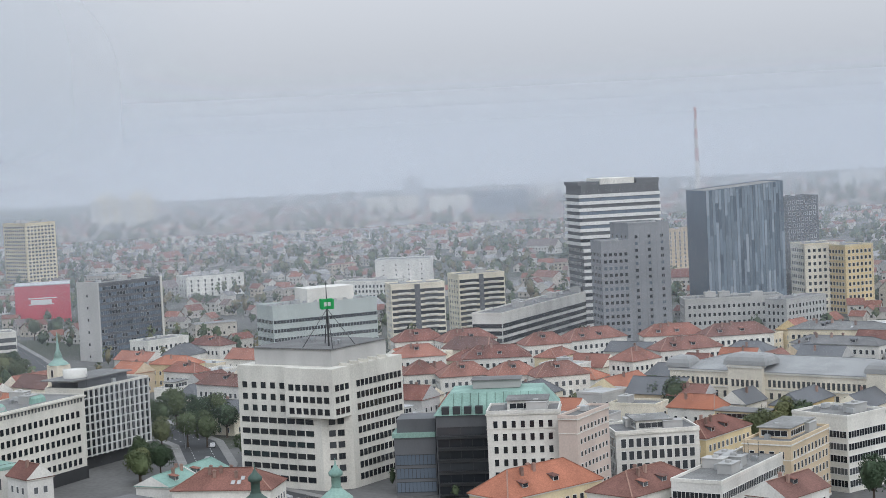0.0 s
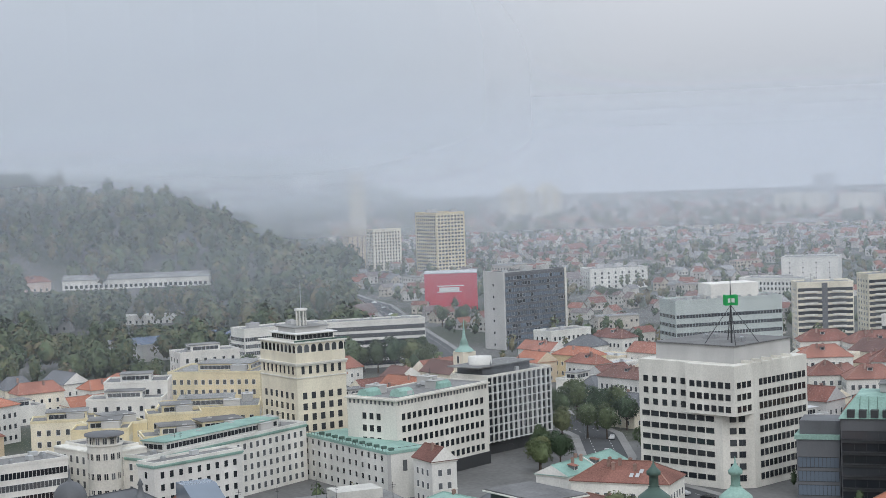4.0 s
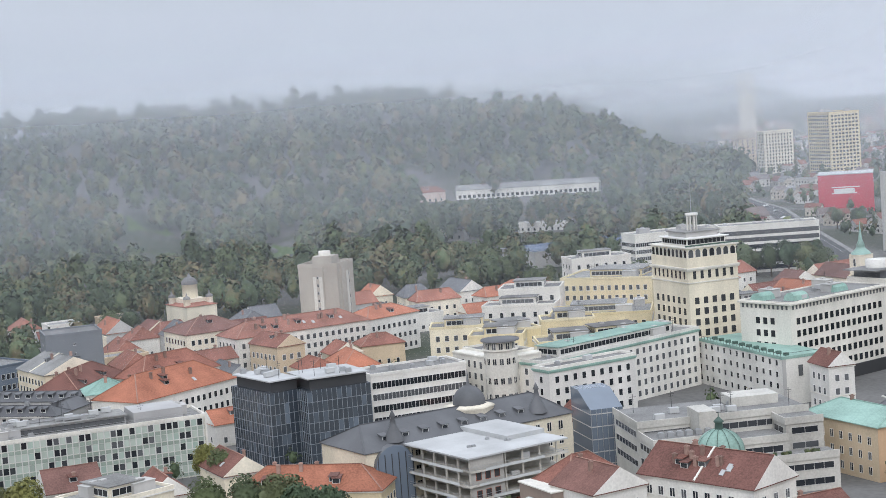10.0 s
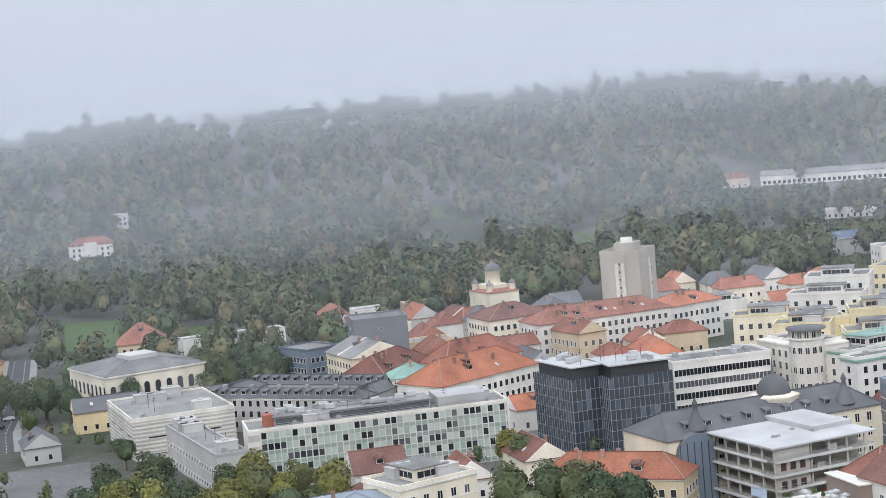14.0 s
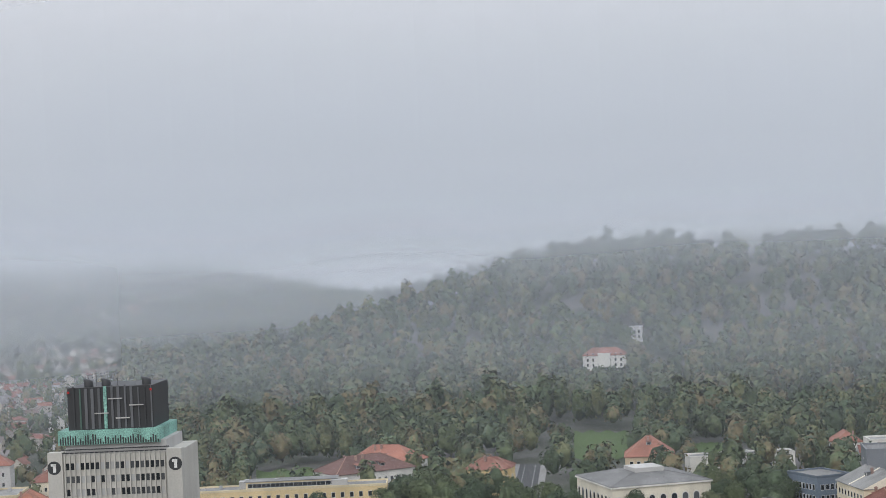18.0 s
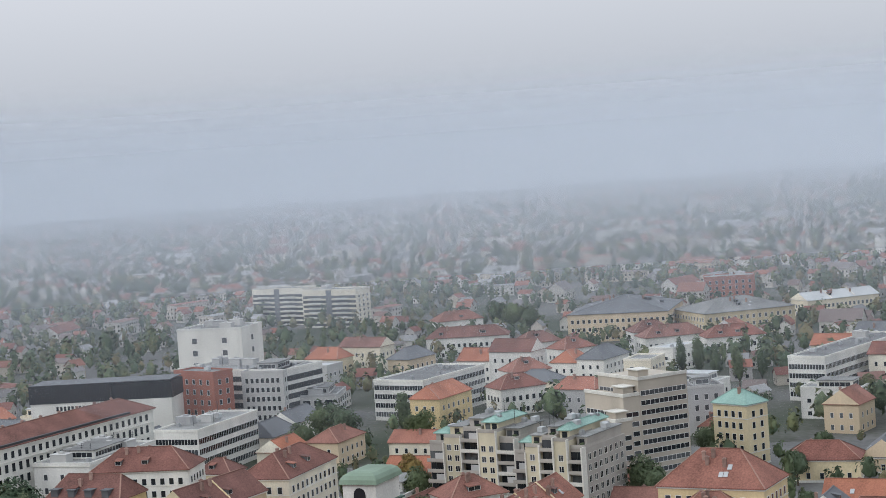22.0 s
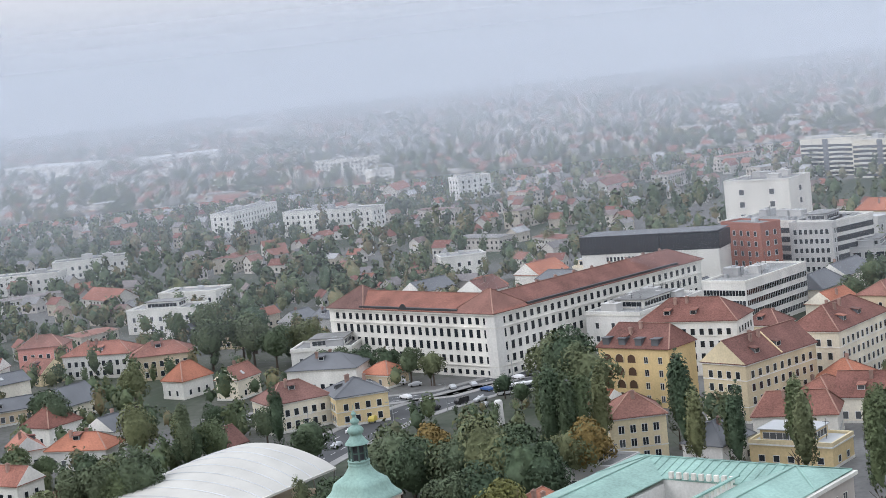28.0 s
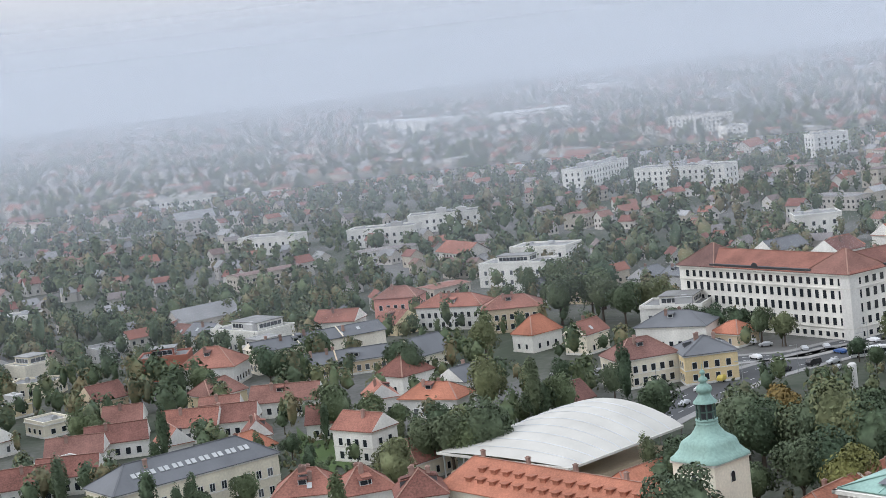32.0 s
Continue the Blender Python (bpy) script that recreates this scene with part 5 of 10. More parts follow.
def corner_office(x, y, ang, w, d, h):
    root = base("office_building", "beige stone office block with green copper roof hoods", x, y, ang, w, d)
    solid(root, [(0, 0, -2, w, d, h)], panel)
    r0 = (0, 0, w, d)
    for r in range(5):
        z = 5.2 + r * 4.0
        window_row(root, "s", r0, z, 2.75, 1.75, 2.1, panel, glass, 1, 2.2)
        window_row(root, "w", r0, z, 2.75, 1.75, 2.1, panel, glass, 1, 6.0)
    for s in ("s", "w"):
        window_row(root, s, r0, h - 2.1, 1.7, 0.9, 1.3, panel, slate, 1, 0.5)
    solid(root, [(-0.9, -0.9, h - 0.5, w + 0.3, d + 0.3, h)], panel, "cornice")
    solid(root, [(0.4, -0.5, 0, w, 0.1, 4.2)], dark, "shop_front")
    flat_roof(root, w, d, h, felt, panel, random.Random(9), 0.8, parapet=0.4)
    for a, b in ((4, d * 0.7), (9, 5), (w * 0.62, 6)):
        part("copper_hood", hood_mesh(7.5, 4.5, 2.6), root, loc=(a, b, h))


def hood_mesh(w, d, z):
    v, fcs = [], []
    for i in range(7):
        a = i * math.pi / 6
        for s in (-1, 1):
            v.append((s * (w / 2 - (0.8 if 0 < i < 6 else 0) * math.sin(a)), -d / 2 * math.cos(a), z * math.sin(a) ** 0.7 if 0 < i < 6 else 0))
    for i in range(6):
        fcs.append((2 * i, 2 * i + 1, 2 * i + 3, 2 * i + 2))
    me = bpy.data.meshes.new("copper_hood")
    me.from_pydata(v, [], fcs + [tuple(range(0, 14, 2)), tuple(range(13, 0, -2))])
    me.materials.append(copper)
    return me


def grid_office(x, y, ang, w, d, h):
    root = base("office_building", "office block behind a tall white window grid", x, y, ang, w, d)
    solid(root, [(0, 0.5, 4.5, w, d, h)], slate)
    solid(root, [(1, 2, -2, w - 2, d, 4.5)], dark, "ground_floor")
    r0 = (0, 0.5, w, d)
    cols, rows = 13, 8
    for r in range(rows):
        z = 4.7 + r * (h - 5) / rows
        window_row(root, "s", r0, z + 0.5, w / cols, w / cols * 0.72, (h - 5) / rows - 1.0, dark, glass, 2, 0.1)
        solid(root, [(0, -0.05, z, w, 0.5, z + 0.22)], frame_white, "grid_bar")
    for c in range(cols + 1):
        a = c * w / cols
        solid(root, [(max(0, a - 0.16), -0.3, 4.5, min(w, a + 0.16), 0.5, h)], frame_white, "grid_post")
    solid(root, [(-0.6, -0.4, 4.5, 0, d, h + 0.4)], panel, "end_wall")
    flat_roof(root, w, d, h, felt, panel, random.Random(3), 0.6)
    solid(root, [(2, 4, h, w * 0.8, d - 1, h + 3)], slate, "roof_storey")
    solid(root, [(-2, 2.6, h + 3, w * 0.84, d + 0.4, h + 3.4)], felt, "roof_slab")
    part("lift_house", tube("lift_house", [(8, d * 0.6, h + 3.4, 4.2), (8, d * 0.6, h + 6.2, 4.2), (8, d * 0.6, h + 6.3, 0.1)], white, 20), root)


def green_terrace(x, y, ang, w, d, h):
    root = base("office_building", "white corner building with green roof terrace and blank gable", x, y, ang, w, d)
    solid(root, [(0, 0, -2, w, d, h)], white)
    for r in range(4):
        window_row(root, "w", (0, 0, w, d), 1.4 + r * 3.6, 3.9, 1.3, 1.7, frame_white, glass, 2, 1.2)
    solid(root, [(-0.06, -0.12, 2, 1.2, 0.0, h)], grey, "corner_shaft")
    strip(root, "s", (w * 0.3, 0, w * 0.45, d), h - 6, 3.2, 0.6, glass, dark, 1.0)
    part("roof", boxes("roof", [(0.3, 0.3, h - 0.2, w - 0.3, d - 0.3, h + 0.1)], copper), root)
    solid(root, [(-0.2, -0.2, h - 0.4, w + 0.2, 0.3, h + 0.5), (-0.2, 0.3, h - 0.4, 0.3, d, h + 0.5)], copper, "parapet")
    for k in range(11):
        solid(root, [(3, 3 + k * (d - 6) / 11, h, 4.4, 4.3 + k * (d - 6) / 11, h + 1.0)], dark_copper, "vent_box")
    for k in range(26):
        solid(root, [(-0.15, 0.5 + k * (d - 1) / 26, h + 0.5, -0.05, 0.6 + k * (d - 1) / 26, h + 1.4)], dark, "rail_post")
    solid(root, [(-0.15, 0.3, h + 1.35, -0.05, d, h + 1.45), (-0.1, -0.15, h + 1.35, w, -0.05, h + 1.45)], dark, "rail")


def rotunda(x, y, ang, w, d, h):
    root = base("corner_house", "pale stone house with round corner tower", x, y, ang, w, d)
    solid(root, [(3, 3, -2, w, d, h), (3, 0, -2, w, 3, h), (0, 3, -2, 3, d, h)], panel)
    for r in range(5):
        window_row(root, "s", (4, 0, w, d), 2 + r * 3.7, 3.0, 1.3, 2.1, white, glass, 2, 1)
        window_row(root, "w", (0, 4, w, d), 2 + r * 3.7, 3.0, 1.3, 2.1, white, glass, 2, 1)
    part("corner_tower", tube("corner_tower", [(3, 3, -2, 5.2), (3, 3, h + 2, 5.2)], panel, 20), root)
    part("tower_gallery", tube("tower_gallery", [(3, 3, h + 2, 5.4), (3, 3, h + 2.5, 5.8), (3, 3, h + 2.6, 4.6), (3, 3, h + 5, 4.6)], panel, 20), root)
    part("tower_roof", tube("tower_roof", [(3, 3, h + 5, 6), (3, 3, h + 5.5, 6), (3, 3, h + 6.2, 0.2)], slate, 20), root)
    for i in range(6):
        a = math.pi + i * 0.42 - 0.25
        for z in (3, 8, 13, h - 2, h + 2.8):
            part("window", window_mesh(1.2, 1.9, white, glass, 2), root, loc=(3 + 5.2 * math.cos(a), 3 + 5.2 * math.sin(a), z), rz=a + math.pi / 2)
    flat_roof(root, w - 4, d - 4, h, felt, panel, random.Random(8), 1.2, 4, 4)
    for ledge_box in [(-0.3, 5, h - 0.6, w, d, h - 0.2), (6, -0.3, h - 0.6, w, 0.1, h - 0.2)]:
        solid(root, [ledge_box], panel, "cornice")


def terrace_mall(x, y, ang, w, d, h):
    root = base("shopping_house", "grey white concrete building with stepped planted terraces", x, y, ang, w, d)
    stone = material("pale_board_concrete", (0.50, 0.49, 0.45), dirt=0.5, grain=0.6)
    vols = ((0, 0.48, 1, 1, h), (0.0, 0.16, 0.42, 0.48, h - 2.2), (0.42, 0.22, 0.78, 0.48, h - 4.6), (0.78, 0.26, 1.0, 0.48, h - 1.0), (0.42, 0.04, 1.0, 0.22, h - 8.2), (0.0, -0.02, 0.42, 0.16, h - 7.4))
    for i, (a0, b0, a1, b1, z) in enumerate(vols):
        r = (w * a0, d * b0, w * a1, d * b1)
        solid(root, [(r[0], r[1], -2, r[2], r[3], z)], stone, "terrace_block")
        for q in range(3):
            if z - 3.4 - q * 3.8 > 0:
                strip(root, "s", r, z - 3.4 - q * 3.8, 1.5, 1.6, glass, grey, 2.4)
                strip(root, "w", r, z - 3.4 - q * 3.8, 1.5, 1.6, glass, grey, 2.4)
        solid(root, [(r[0] - 0.3, r[1] - 0.3, z - 0.9, r[2], r[1], z + 0.9), (r[0] - 0.3, r[1], z - 0.9, r[0], r[3], z + 0.9)], stone, "parapet")
        part("roof", boxes("roof", [(r[0], r[1], z, r[2], r[3], z + 0.1)], felt), root)
    solid(root, [(w * 0.30, d * 0.30, h - 3, w * 0.40, d * 0.52, h + 3.2)], stone, "stair_tower")
    solid(root, [(w * 0.62, d * 0.7, h, w * 0.9, d * 0.9, h + 2.6)], stone, "roof_house")
    rng = random.Random(6)
    for k in range(14):
        part("roof_plant", TREES["broad"][k % 5][1], root, loc=(w * rng.uniform(0.46, 0.97), d * rng.uniform(0.06, 0.1), h - 8.2)).scale = (0.16, 0.16, 0.14)
    for _ in range(16):
        part(*rng.choice((("roof_vent", VENT), ("air_conditioner", AIRCON), ("aerial", MAST))), root, loc=(rng.uniform(3, w - 3), rng.uniform(d * 0.55, d - 3), h + 0.1))
    for k in range(6):
        part("roof_vent", VENT, root, loc=(w * 0.08 + k * 2.4, d * 0.3, h - 2.1))


def green_dome(x, y, ang, w, d, h):
    root = base("chapel", "small chapel with ribbed green copper dome and lantern", x, y, ang, w, w)
    solid(root, [(0, 0, -2, w, w, h - 2)], cream)
    cx, r = w / 2, w / 2
    part("drum", tube("drum", [(cx, cx, h - 2, r), (cx, cx, h, r), (cx, cx, h + 0.3, r * 1.06), (cx, cx, h + 0.5, r)], cream, 20), root)
    part("dome", tube("dome", [(cx, cx, h + 0.4 + r * 0.95 * math.sin(a * math.pi / 18), r * math.cos(a * math.pi / 18)) for a in range(9)], copper, 24), root, "ribbed green copper dome")
    for k in range(12):
        t = k * math.tau / 12
        vv = []
        for a in range(9):
            rr, z = r * 1.015 * math.cos(a * math.pi / 18), h + 0.45 + r * 0.965 * math.sin(a * math.pi / 18)
            vv += [(cx + rr * math.cos(t) - 0.09 * math.sin(t), cx + rr * math.sin(t) + 0.09 * math.cos(t), z), (cx + rr * math.cos(t) + 0.09 * math.sin(t), cx + rr * math.sin(t) - 0.09 * math.cos(t), z)]
        part("dome_rib", np_mesh("dome_rib", vv, [(2 * i, 2 * i + 1, 2 * i + 3, 2 * i + 2) for i in range(8)], [dark_copper]), root)
    top = h + 0.4 + r * 0.95
    part("lantern", tube("lantern", [(cx, cx, top - 0.4, 1.1), (cx, cx, top + 1.4, 0.9), (cx, cx, top + 1.6, 1.3), (cx, cx, top + 2.2, 0.8), (cx, cx, top + 2.8, 0.15), (cx, cx, top + 4.2, 0.05)], dark_copper, 12), root, "dark copper lantern")


def glass_front(x, y, ang, w, d, h):
    root = base("shop_building", "narrow blue glass front with sloping glazed roof", x, y, ang, w, d)
    solid(root, [(0, 0, -2, w, d, h - 4)], blue_glass)
    v = [(0, 0, h - 4), (w, 0, h - 4), (w, d, h - 4), (0, d, h - 4), (0, d * 0.6, h), (w, d * 0.6, h), (w, d, h), (0, d, h)]
    part("glazed_roof", np_mesh("glazed_roof", v, [(0, 1, 5, 4), (4, 5, 6, 7), (1, 2, 6, 5), (3, 0, 4, 7), (2, 3, 7, 6)], [blue_glass]), root)
    for r in range(int(h / 3.4) - 1):
        solid(root, [(-0.1, -0.1, 2 + r * 3.4, w + 0.1, 0, 2.25 + r * 3.4), (-0.1, 0, 2 + r * 3.4, 0, d, 2.25 + r * 3.4)], grey, "floor_band")
    for k in range(6):
        solid(root, [(k * w / 6, -0.12, 0, k * w / 6 + 0.12, 0, h - 4)], steel, "mullion")


def ochre_copper(x, y, ang, w, d, h):
    root = base("town_house", "ochre house with bright green copper hip roof", x, y, ang, w, d, "house")
    orange = material("orange_ochre_plaster", (0.58, 0.40, 0.25), dirt=0.3)
    solid(root, [(0, 0, -2, w, d, h)], ochre)
    solid(root, [(-0.02, -0.05, -2, w + 0.02, 0.0, h - 0.2)], orange, "front_wall")
    for r in range(3):
        window_row(root, "w", (0, 0, w, d), 1.5 + r * 3.8, 3.2, 1.2, 1.9, white, glass, 2, 1.5)
        window_row(root, "s", (0, -0.05, w, d), 1.5 + r * 3.8, 5.5, 1.2, 1.8, white, glass, 2, 2.5)
    part("roof", roof_mesh("half", 0, 0, w, d, h, 3.2, copper, 0.7), root)
    part("chimney", CHIMNEY, root, loc=(w / 2, d * 0.7, h + 3))


def stone_frame(x, y, ang, w, d, h):
    root = base("office_building", "modern white stone frame building with dark glass", x, y, ang, w, d)
    solid(root, [(0.4, 0.4, -2, w, d, h - 3.6)], dark)
    for r in range(5):
        z = r * 3.55
        solid(root, [(0, 0, z + 3.2, w, 0.4, z + 3.55), (0, 0.4, z + 3.2, 0.4, d, z + 3.55)], panel, "floor_band")
        for k in range(11):
            a = (k + (0.25 if r % 2 else 0)) * w / 11
            if r < 4:
                solid(root, [(a, 0, z, min(w, a + 0.4), 0.4, z + 3.2)], panel, "pier")
                solid(root, [(0, a * d / w, z, 0.4, min(d, a * d / w + 0.4), z + 3.2)], panel, "pier")
        if r < 4:
            strip(root, "s", (0.4, 0.4, w, d), z + 0.3, 2.7, 0.5, glass, dark, 1.5)
            strip(root, "w", (0.4, 0.4, w, d), z + 0.3, 2.7, 0.5, glass, dark, 1.5)
    solid(root, [(2, 2, h - 3.6, w - 1, d - 1, h - 0.4)], dark, "top_storey")
    solid(root, [(0.8, 0.8, h - 0.4, w, d, h)], felt, "roof_slab")


def spire(root, x, y, z, r, plan, mat, sides=12):
    """A turned cap or onion: rows of (height, radius) from z."""
    return part("cap", tube("cap", [(x, y, z + a, r * b) for a, b in plan], mat, sides), root, "green copper cap" if mat is copper else "")


ONION = ((0, 1.15), (0.5, 1.2), (1.2, 1.25), (2.2, 1.15), (3.2, 0.75), (4.0, 0.42), (4.4, 0.4))


def church(x, y, ang, w, d, h):
    root = base("church", "red pink baroque church with two copper capped towers", x, y, ang, w, d)
    e = d - 8
    solid(root, [(1, 0, -2, w - 1, e, h)], cream)
    part("roof", roof_mesh("half", 1, 0, w - 1, e + 4, h, 8, orange_tile, 0.6, pink), root)
    solid(root, [(0, e, -2, w, d, h + 1)], pink, "front")
    for a, cap in ((0.0, dark_copper), (w - 6.0, copper)):
        solid(root, [(a, e + 1, h, a + 6, d - 1, h + 10)], pink, "tower")
        for ledge_box in [(a - 0.4, e + 0.6, h + 9.8, a + 6.4, d - 0.6, h + 10.4), (a - 0.3, e + 0.7, h + 0.8, a + 6.3, d - 0.7, h + 1.3)]:
            solid(root, [ledge_box], panel, "cornice")
        for s in ("s", "w", "e"):
            loc, rz = side_place(s, (a, e + 1, a + 6, d - 1), 3, h + 3.4)
            part("bell_window", arch_mesh(1.9, 4.4), root, loc=loc, rz=rz)
        spire(root, a + 3, e + 4, h + 10.4, 3.1, ONION, cap)
        spire(root, a + 3, e + 4, h + 14.8, 1.3, ((0, 0.8), (2.4, 0.8), (2.6, 1.2), (3.4, 1.25), (4.4, 0.5), (5.2, 0.15), (6.6, 0.05)), cap, 10)


def dome_house(x, y, ang, w, d, h):
    root = base("art_nouveau_palace", "cream palace with dark slate roofs, dome and glazed gable", x, y, ang, w, d)
    solid(root, [(0, 0, -2, w, d, h)], cream)
    part("roof", roof_mesh("half", 0, 0, w, d, h, 5, slate, 0.5), root)
    for r in range(4):
        window_row(root, "s", (0, 0, w, d), 1.5 + r * 3.9, 3.6, 1.3, 2.2, white, glass, 2, 2)
    for k in range(9):
        part("dormer", SLATE_DORMER, root, loc=(8 + k * (w - 16) / 8, 3.4, h + 1.4))
    cx, cy = w * 0.62, d * 0.55
    part("drum", tube("drum", [(cx, cy, h, 6.5), (cx, cy, h + 4, 6.5), (cx, cy, h + 4.4, 6.9), (cx, cy, h + 4.9, 4.6)], cream, 8), root)
    part("dome", tube("dome", [(cx, cy, h + 4.9 + 4.8 * math.sin(a * math.pi / 14), 4.4 * math.cos(a * math.pi / 14)) for a in range(7)] + [(cx, cy, h + 10, 0.4), (cx, cy, h + 14, 0.06)], slate, 16), root, "dark slate dome")
    for a in (0.16, 0.86):
        spire(root, w * a, 3, h + 1, 2.4, ((0, 1.1), (1.5, 0.9), (4, 0.4), (6, 0.2), (6.3, 0.35), (8, 0.03)), slate, 8)
    v = [(2, -1.2, 0)] + [(2 + 5.5 - 5.5 * math.cos(i * math.pi / 8), -1.2, h - 4 + 5 * math.sin(i * math.pi / 8)) for i in range(9)] + [(13, -1.2, 0)]
    me = bpy.data.meshes.new("glazed_gable")
    me.from_pydata(v + [(a, 6, c) for a, b, c in v], [], [tuple(range(11))] + [(i, 11 + i, 12 + i, i + 1) for i in range(10)])
    me.materials.append(blue_glass)
    me.materials.append(slate)
    for p in list(me.polygons)[1:]:
        p.material_index = 1
    part("glazed_gable", me, root, "arched iron and glass gable")
    for k in range(6):
        solid(root, [(2.6 + k * 2, -1.35, 0, 2.75 + k * 2, -1.2, h - 1)], dark, "glazing_bar")


def glass_block(x, y, ang, w, d, h):
    root = base("glass_building", "dark blue glass building with roof-top plant", x, y, ang, w, d)
    solid(root, [(0, 0, -2, w, d, h)], material("dark_facade_glass", (0.045, 0.058, 0.075), rough=0.06, grain=0.1, vary=0.1, spec=0.8, dirt=0.2))
    bar = material("facade_bar", (0.27, 0.30, 0.33), rough=0.4)
    tinted = boxes("pane", [(-0.68, -0.05, 0, 0.68, 0.05, 2.75)], material("tinted_pane", (0.10, 0.125, 0.155), rough=0.12, vary=0.8, spec=0.5, tint=((0.05, 0.065, 0.085), (0.13, 0.155, 0.18))))
    for s in sides_of(root, w, d):
        n = w if s in "sn" else d
        for k in range(int(n / 1.5) + 1):
            loc, rz = side_place(s, (0, 0, w, d), min(n, k * 1.5), 0)
            part("mullion", MULLION, root, loc=loc, rz=rz).scale = (1, 1, h)
    solid(root, [(-0.07, -0.07, 0.6 + r * 3.0, w + 0.07, 0.02, 0.72 + r * 3.0) for r in range(int(h / 3.0))] + [(-0.07, 0.02, 0.6 + r * 3.0, 0.02, d, 0.72 + r * 3.0) for r in range(int(h / 3.0))], bar, "transom")
    rng = random.Random(5)
    for s in ("s", "w"):
        n = w if s == "s" else d
        for k in range(int(n / 1.5)):
            for r in range(int(h / 3.0)):
                if rng.random() < 0.16:
                    loc, rz = side_place(s, (0, 0, w, d), (k + 0.5) * 1.5, 0.78 + r * 3.0)
                    part("pane", tinted, root, loc=loc, rz=rz)
    solid(root, [(1.5, 1.5, h, w - 0.5, d - 1, h + 3)], dark, "roof_storey")
    solid(root, [(0.6, 0.6, h + 3, w, d, h + 3.4)], pale_roof, "roof_slab")
    rng = random.Random(int(x))
    for _ in range(9):
        part(*rng.choice((("roof_vent", VENT), ("air_conditioner", AIRCON), ("aerial", MAST))), root, loc=(rng.uniform(2, w - 1), rng.uniform(2, d - 2), h + 3.4))


MULLION = boxes("mullion", [(-0.05, -0.12, 0, 0.05, 0, 1)], material("facade_bar", (0.27, 0.30, 0.33), rough=0.4))


def park_tower(x, y, ang, w, d, h):
    root = base("apartment_tower", "beige grey apartment tower with round rooftop house", x, y, ang, w, d)
    wall = material("beige_tower_render", (0.42, 0.39, 0.34), dirt=0.3)
    solid(root, [(0, 0, -2, w, d, h), (w * 0.2, -0.5, -2, w * 0.32, 0, h), (-0.5, d * 0.35, -2, 0, d * 0.65, h)], wall)
    solid(root, [(-0.53, d * 0.38, 2, -0.5, d * 0.46, h - 4), (-0.53, d * 0.54, 2, -0.5, d * 0.62, h - 4), (w * 0.55, -0.03, 2, w * 0.68, 0, h - 3)], panel, "pale_strip")
    for r in range(9):
        window_row(root, "s", (0, 0, w, d), 1.6 + r * 3.3, 6, 1.1, 1.3, frame_white, glass, 1, 1.6)
        window_row(root, "w", (-0.53, d * 0.3, w, d * 0.7), 1.6 + r * 3.3, 2.6, 0.8, 1.1, frame_white, glass, 1, 1)
    flat_roof(root, w, d, h, felt, wall, random.Random(1), 0.3, parapet=1.4)
    solid(root, [(w * 0.3, d * 0.25, h, w * 0.75, d * 0.75, h + 4)], wall, "lift_house")
    part("tank", tube("tank", [(w * 0.5, d * 0.5, h + 4, 2.6), (w * 0.5, d * 0.5, h + 6, 2.6), (w * 0.5, d * 0.5, h + 6.1, 0.1)], panel, 14), root)


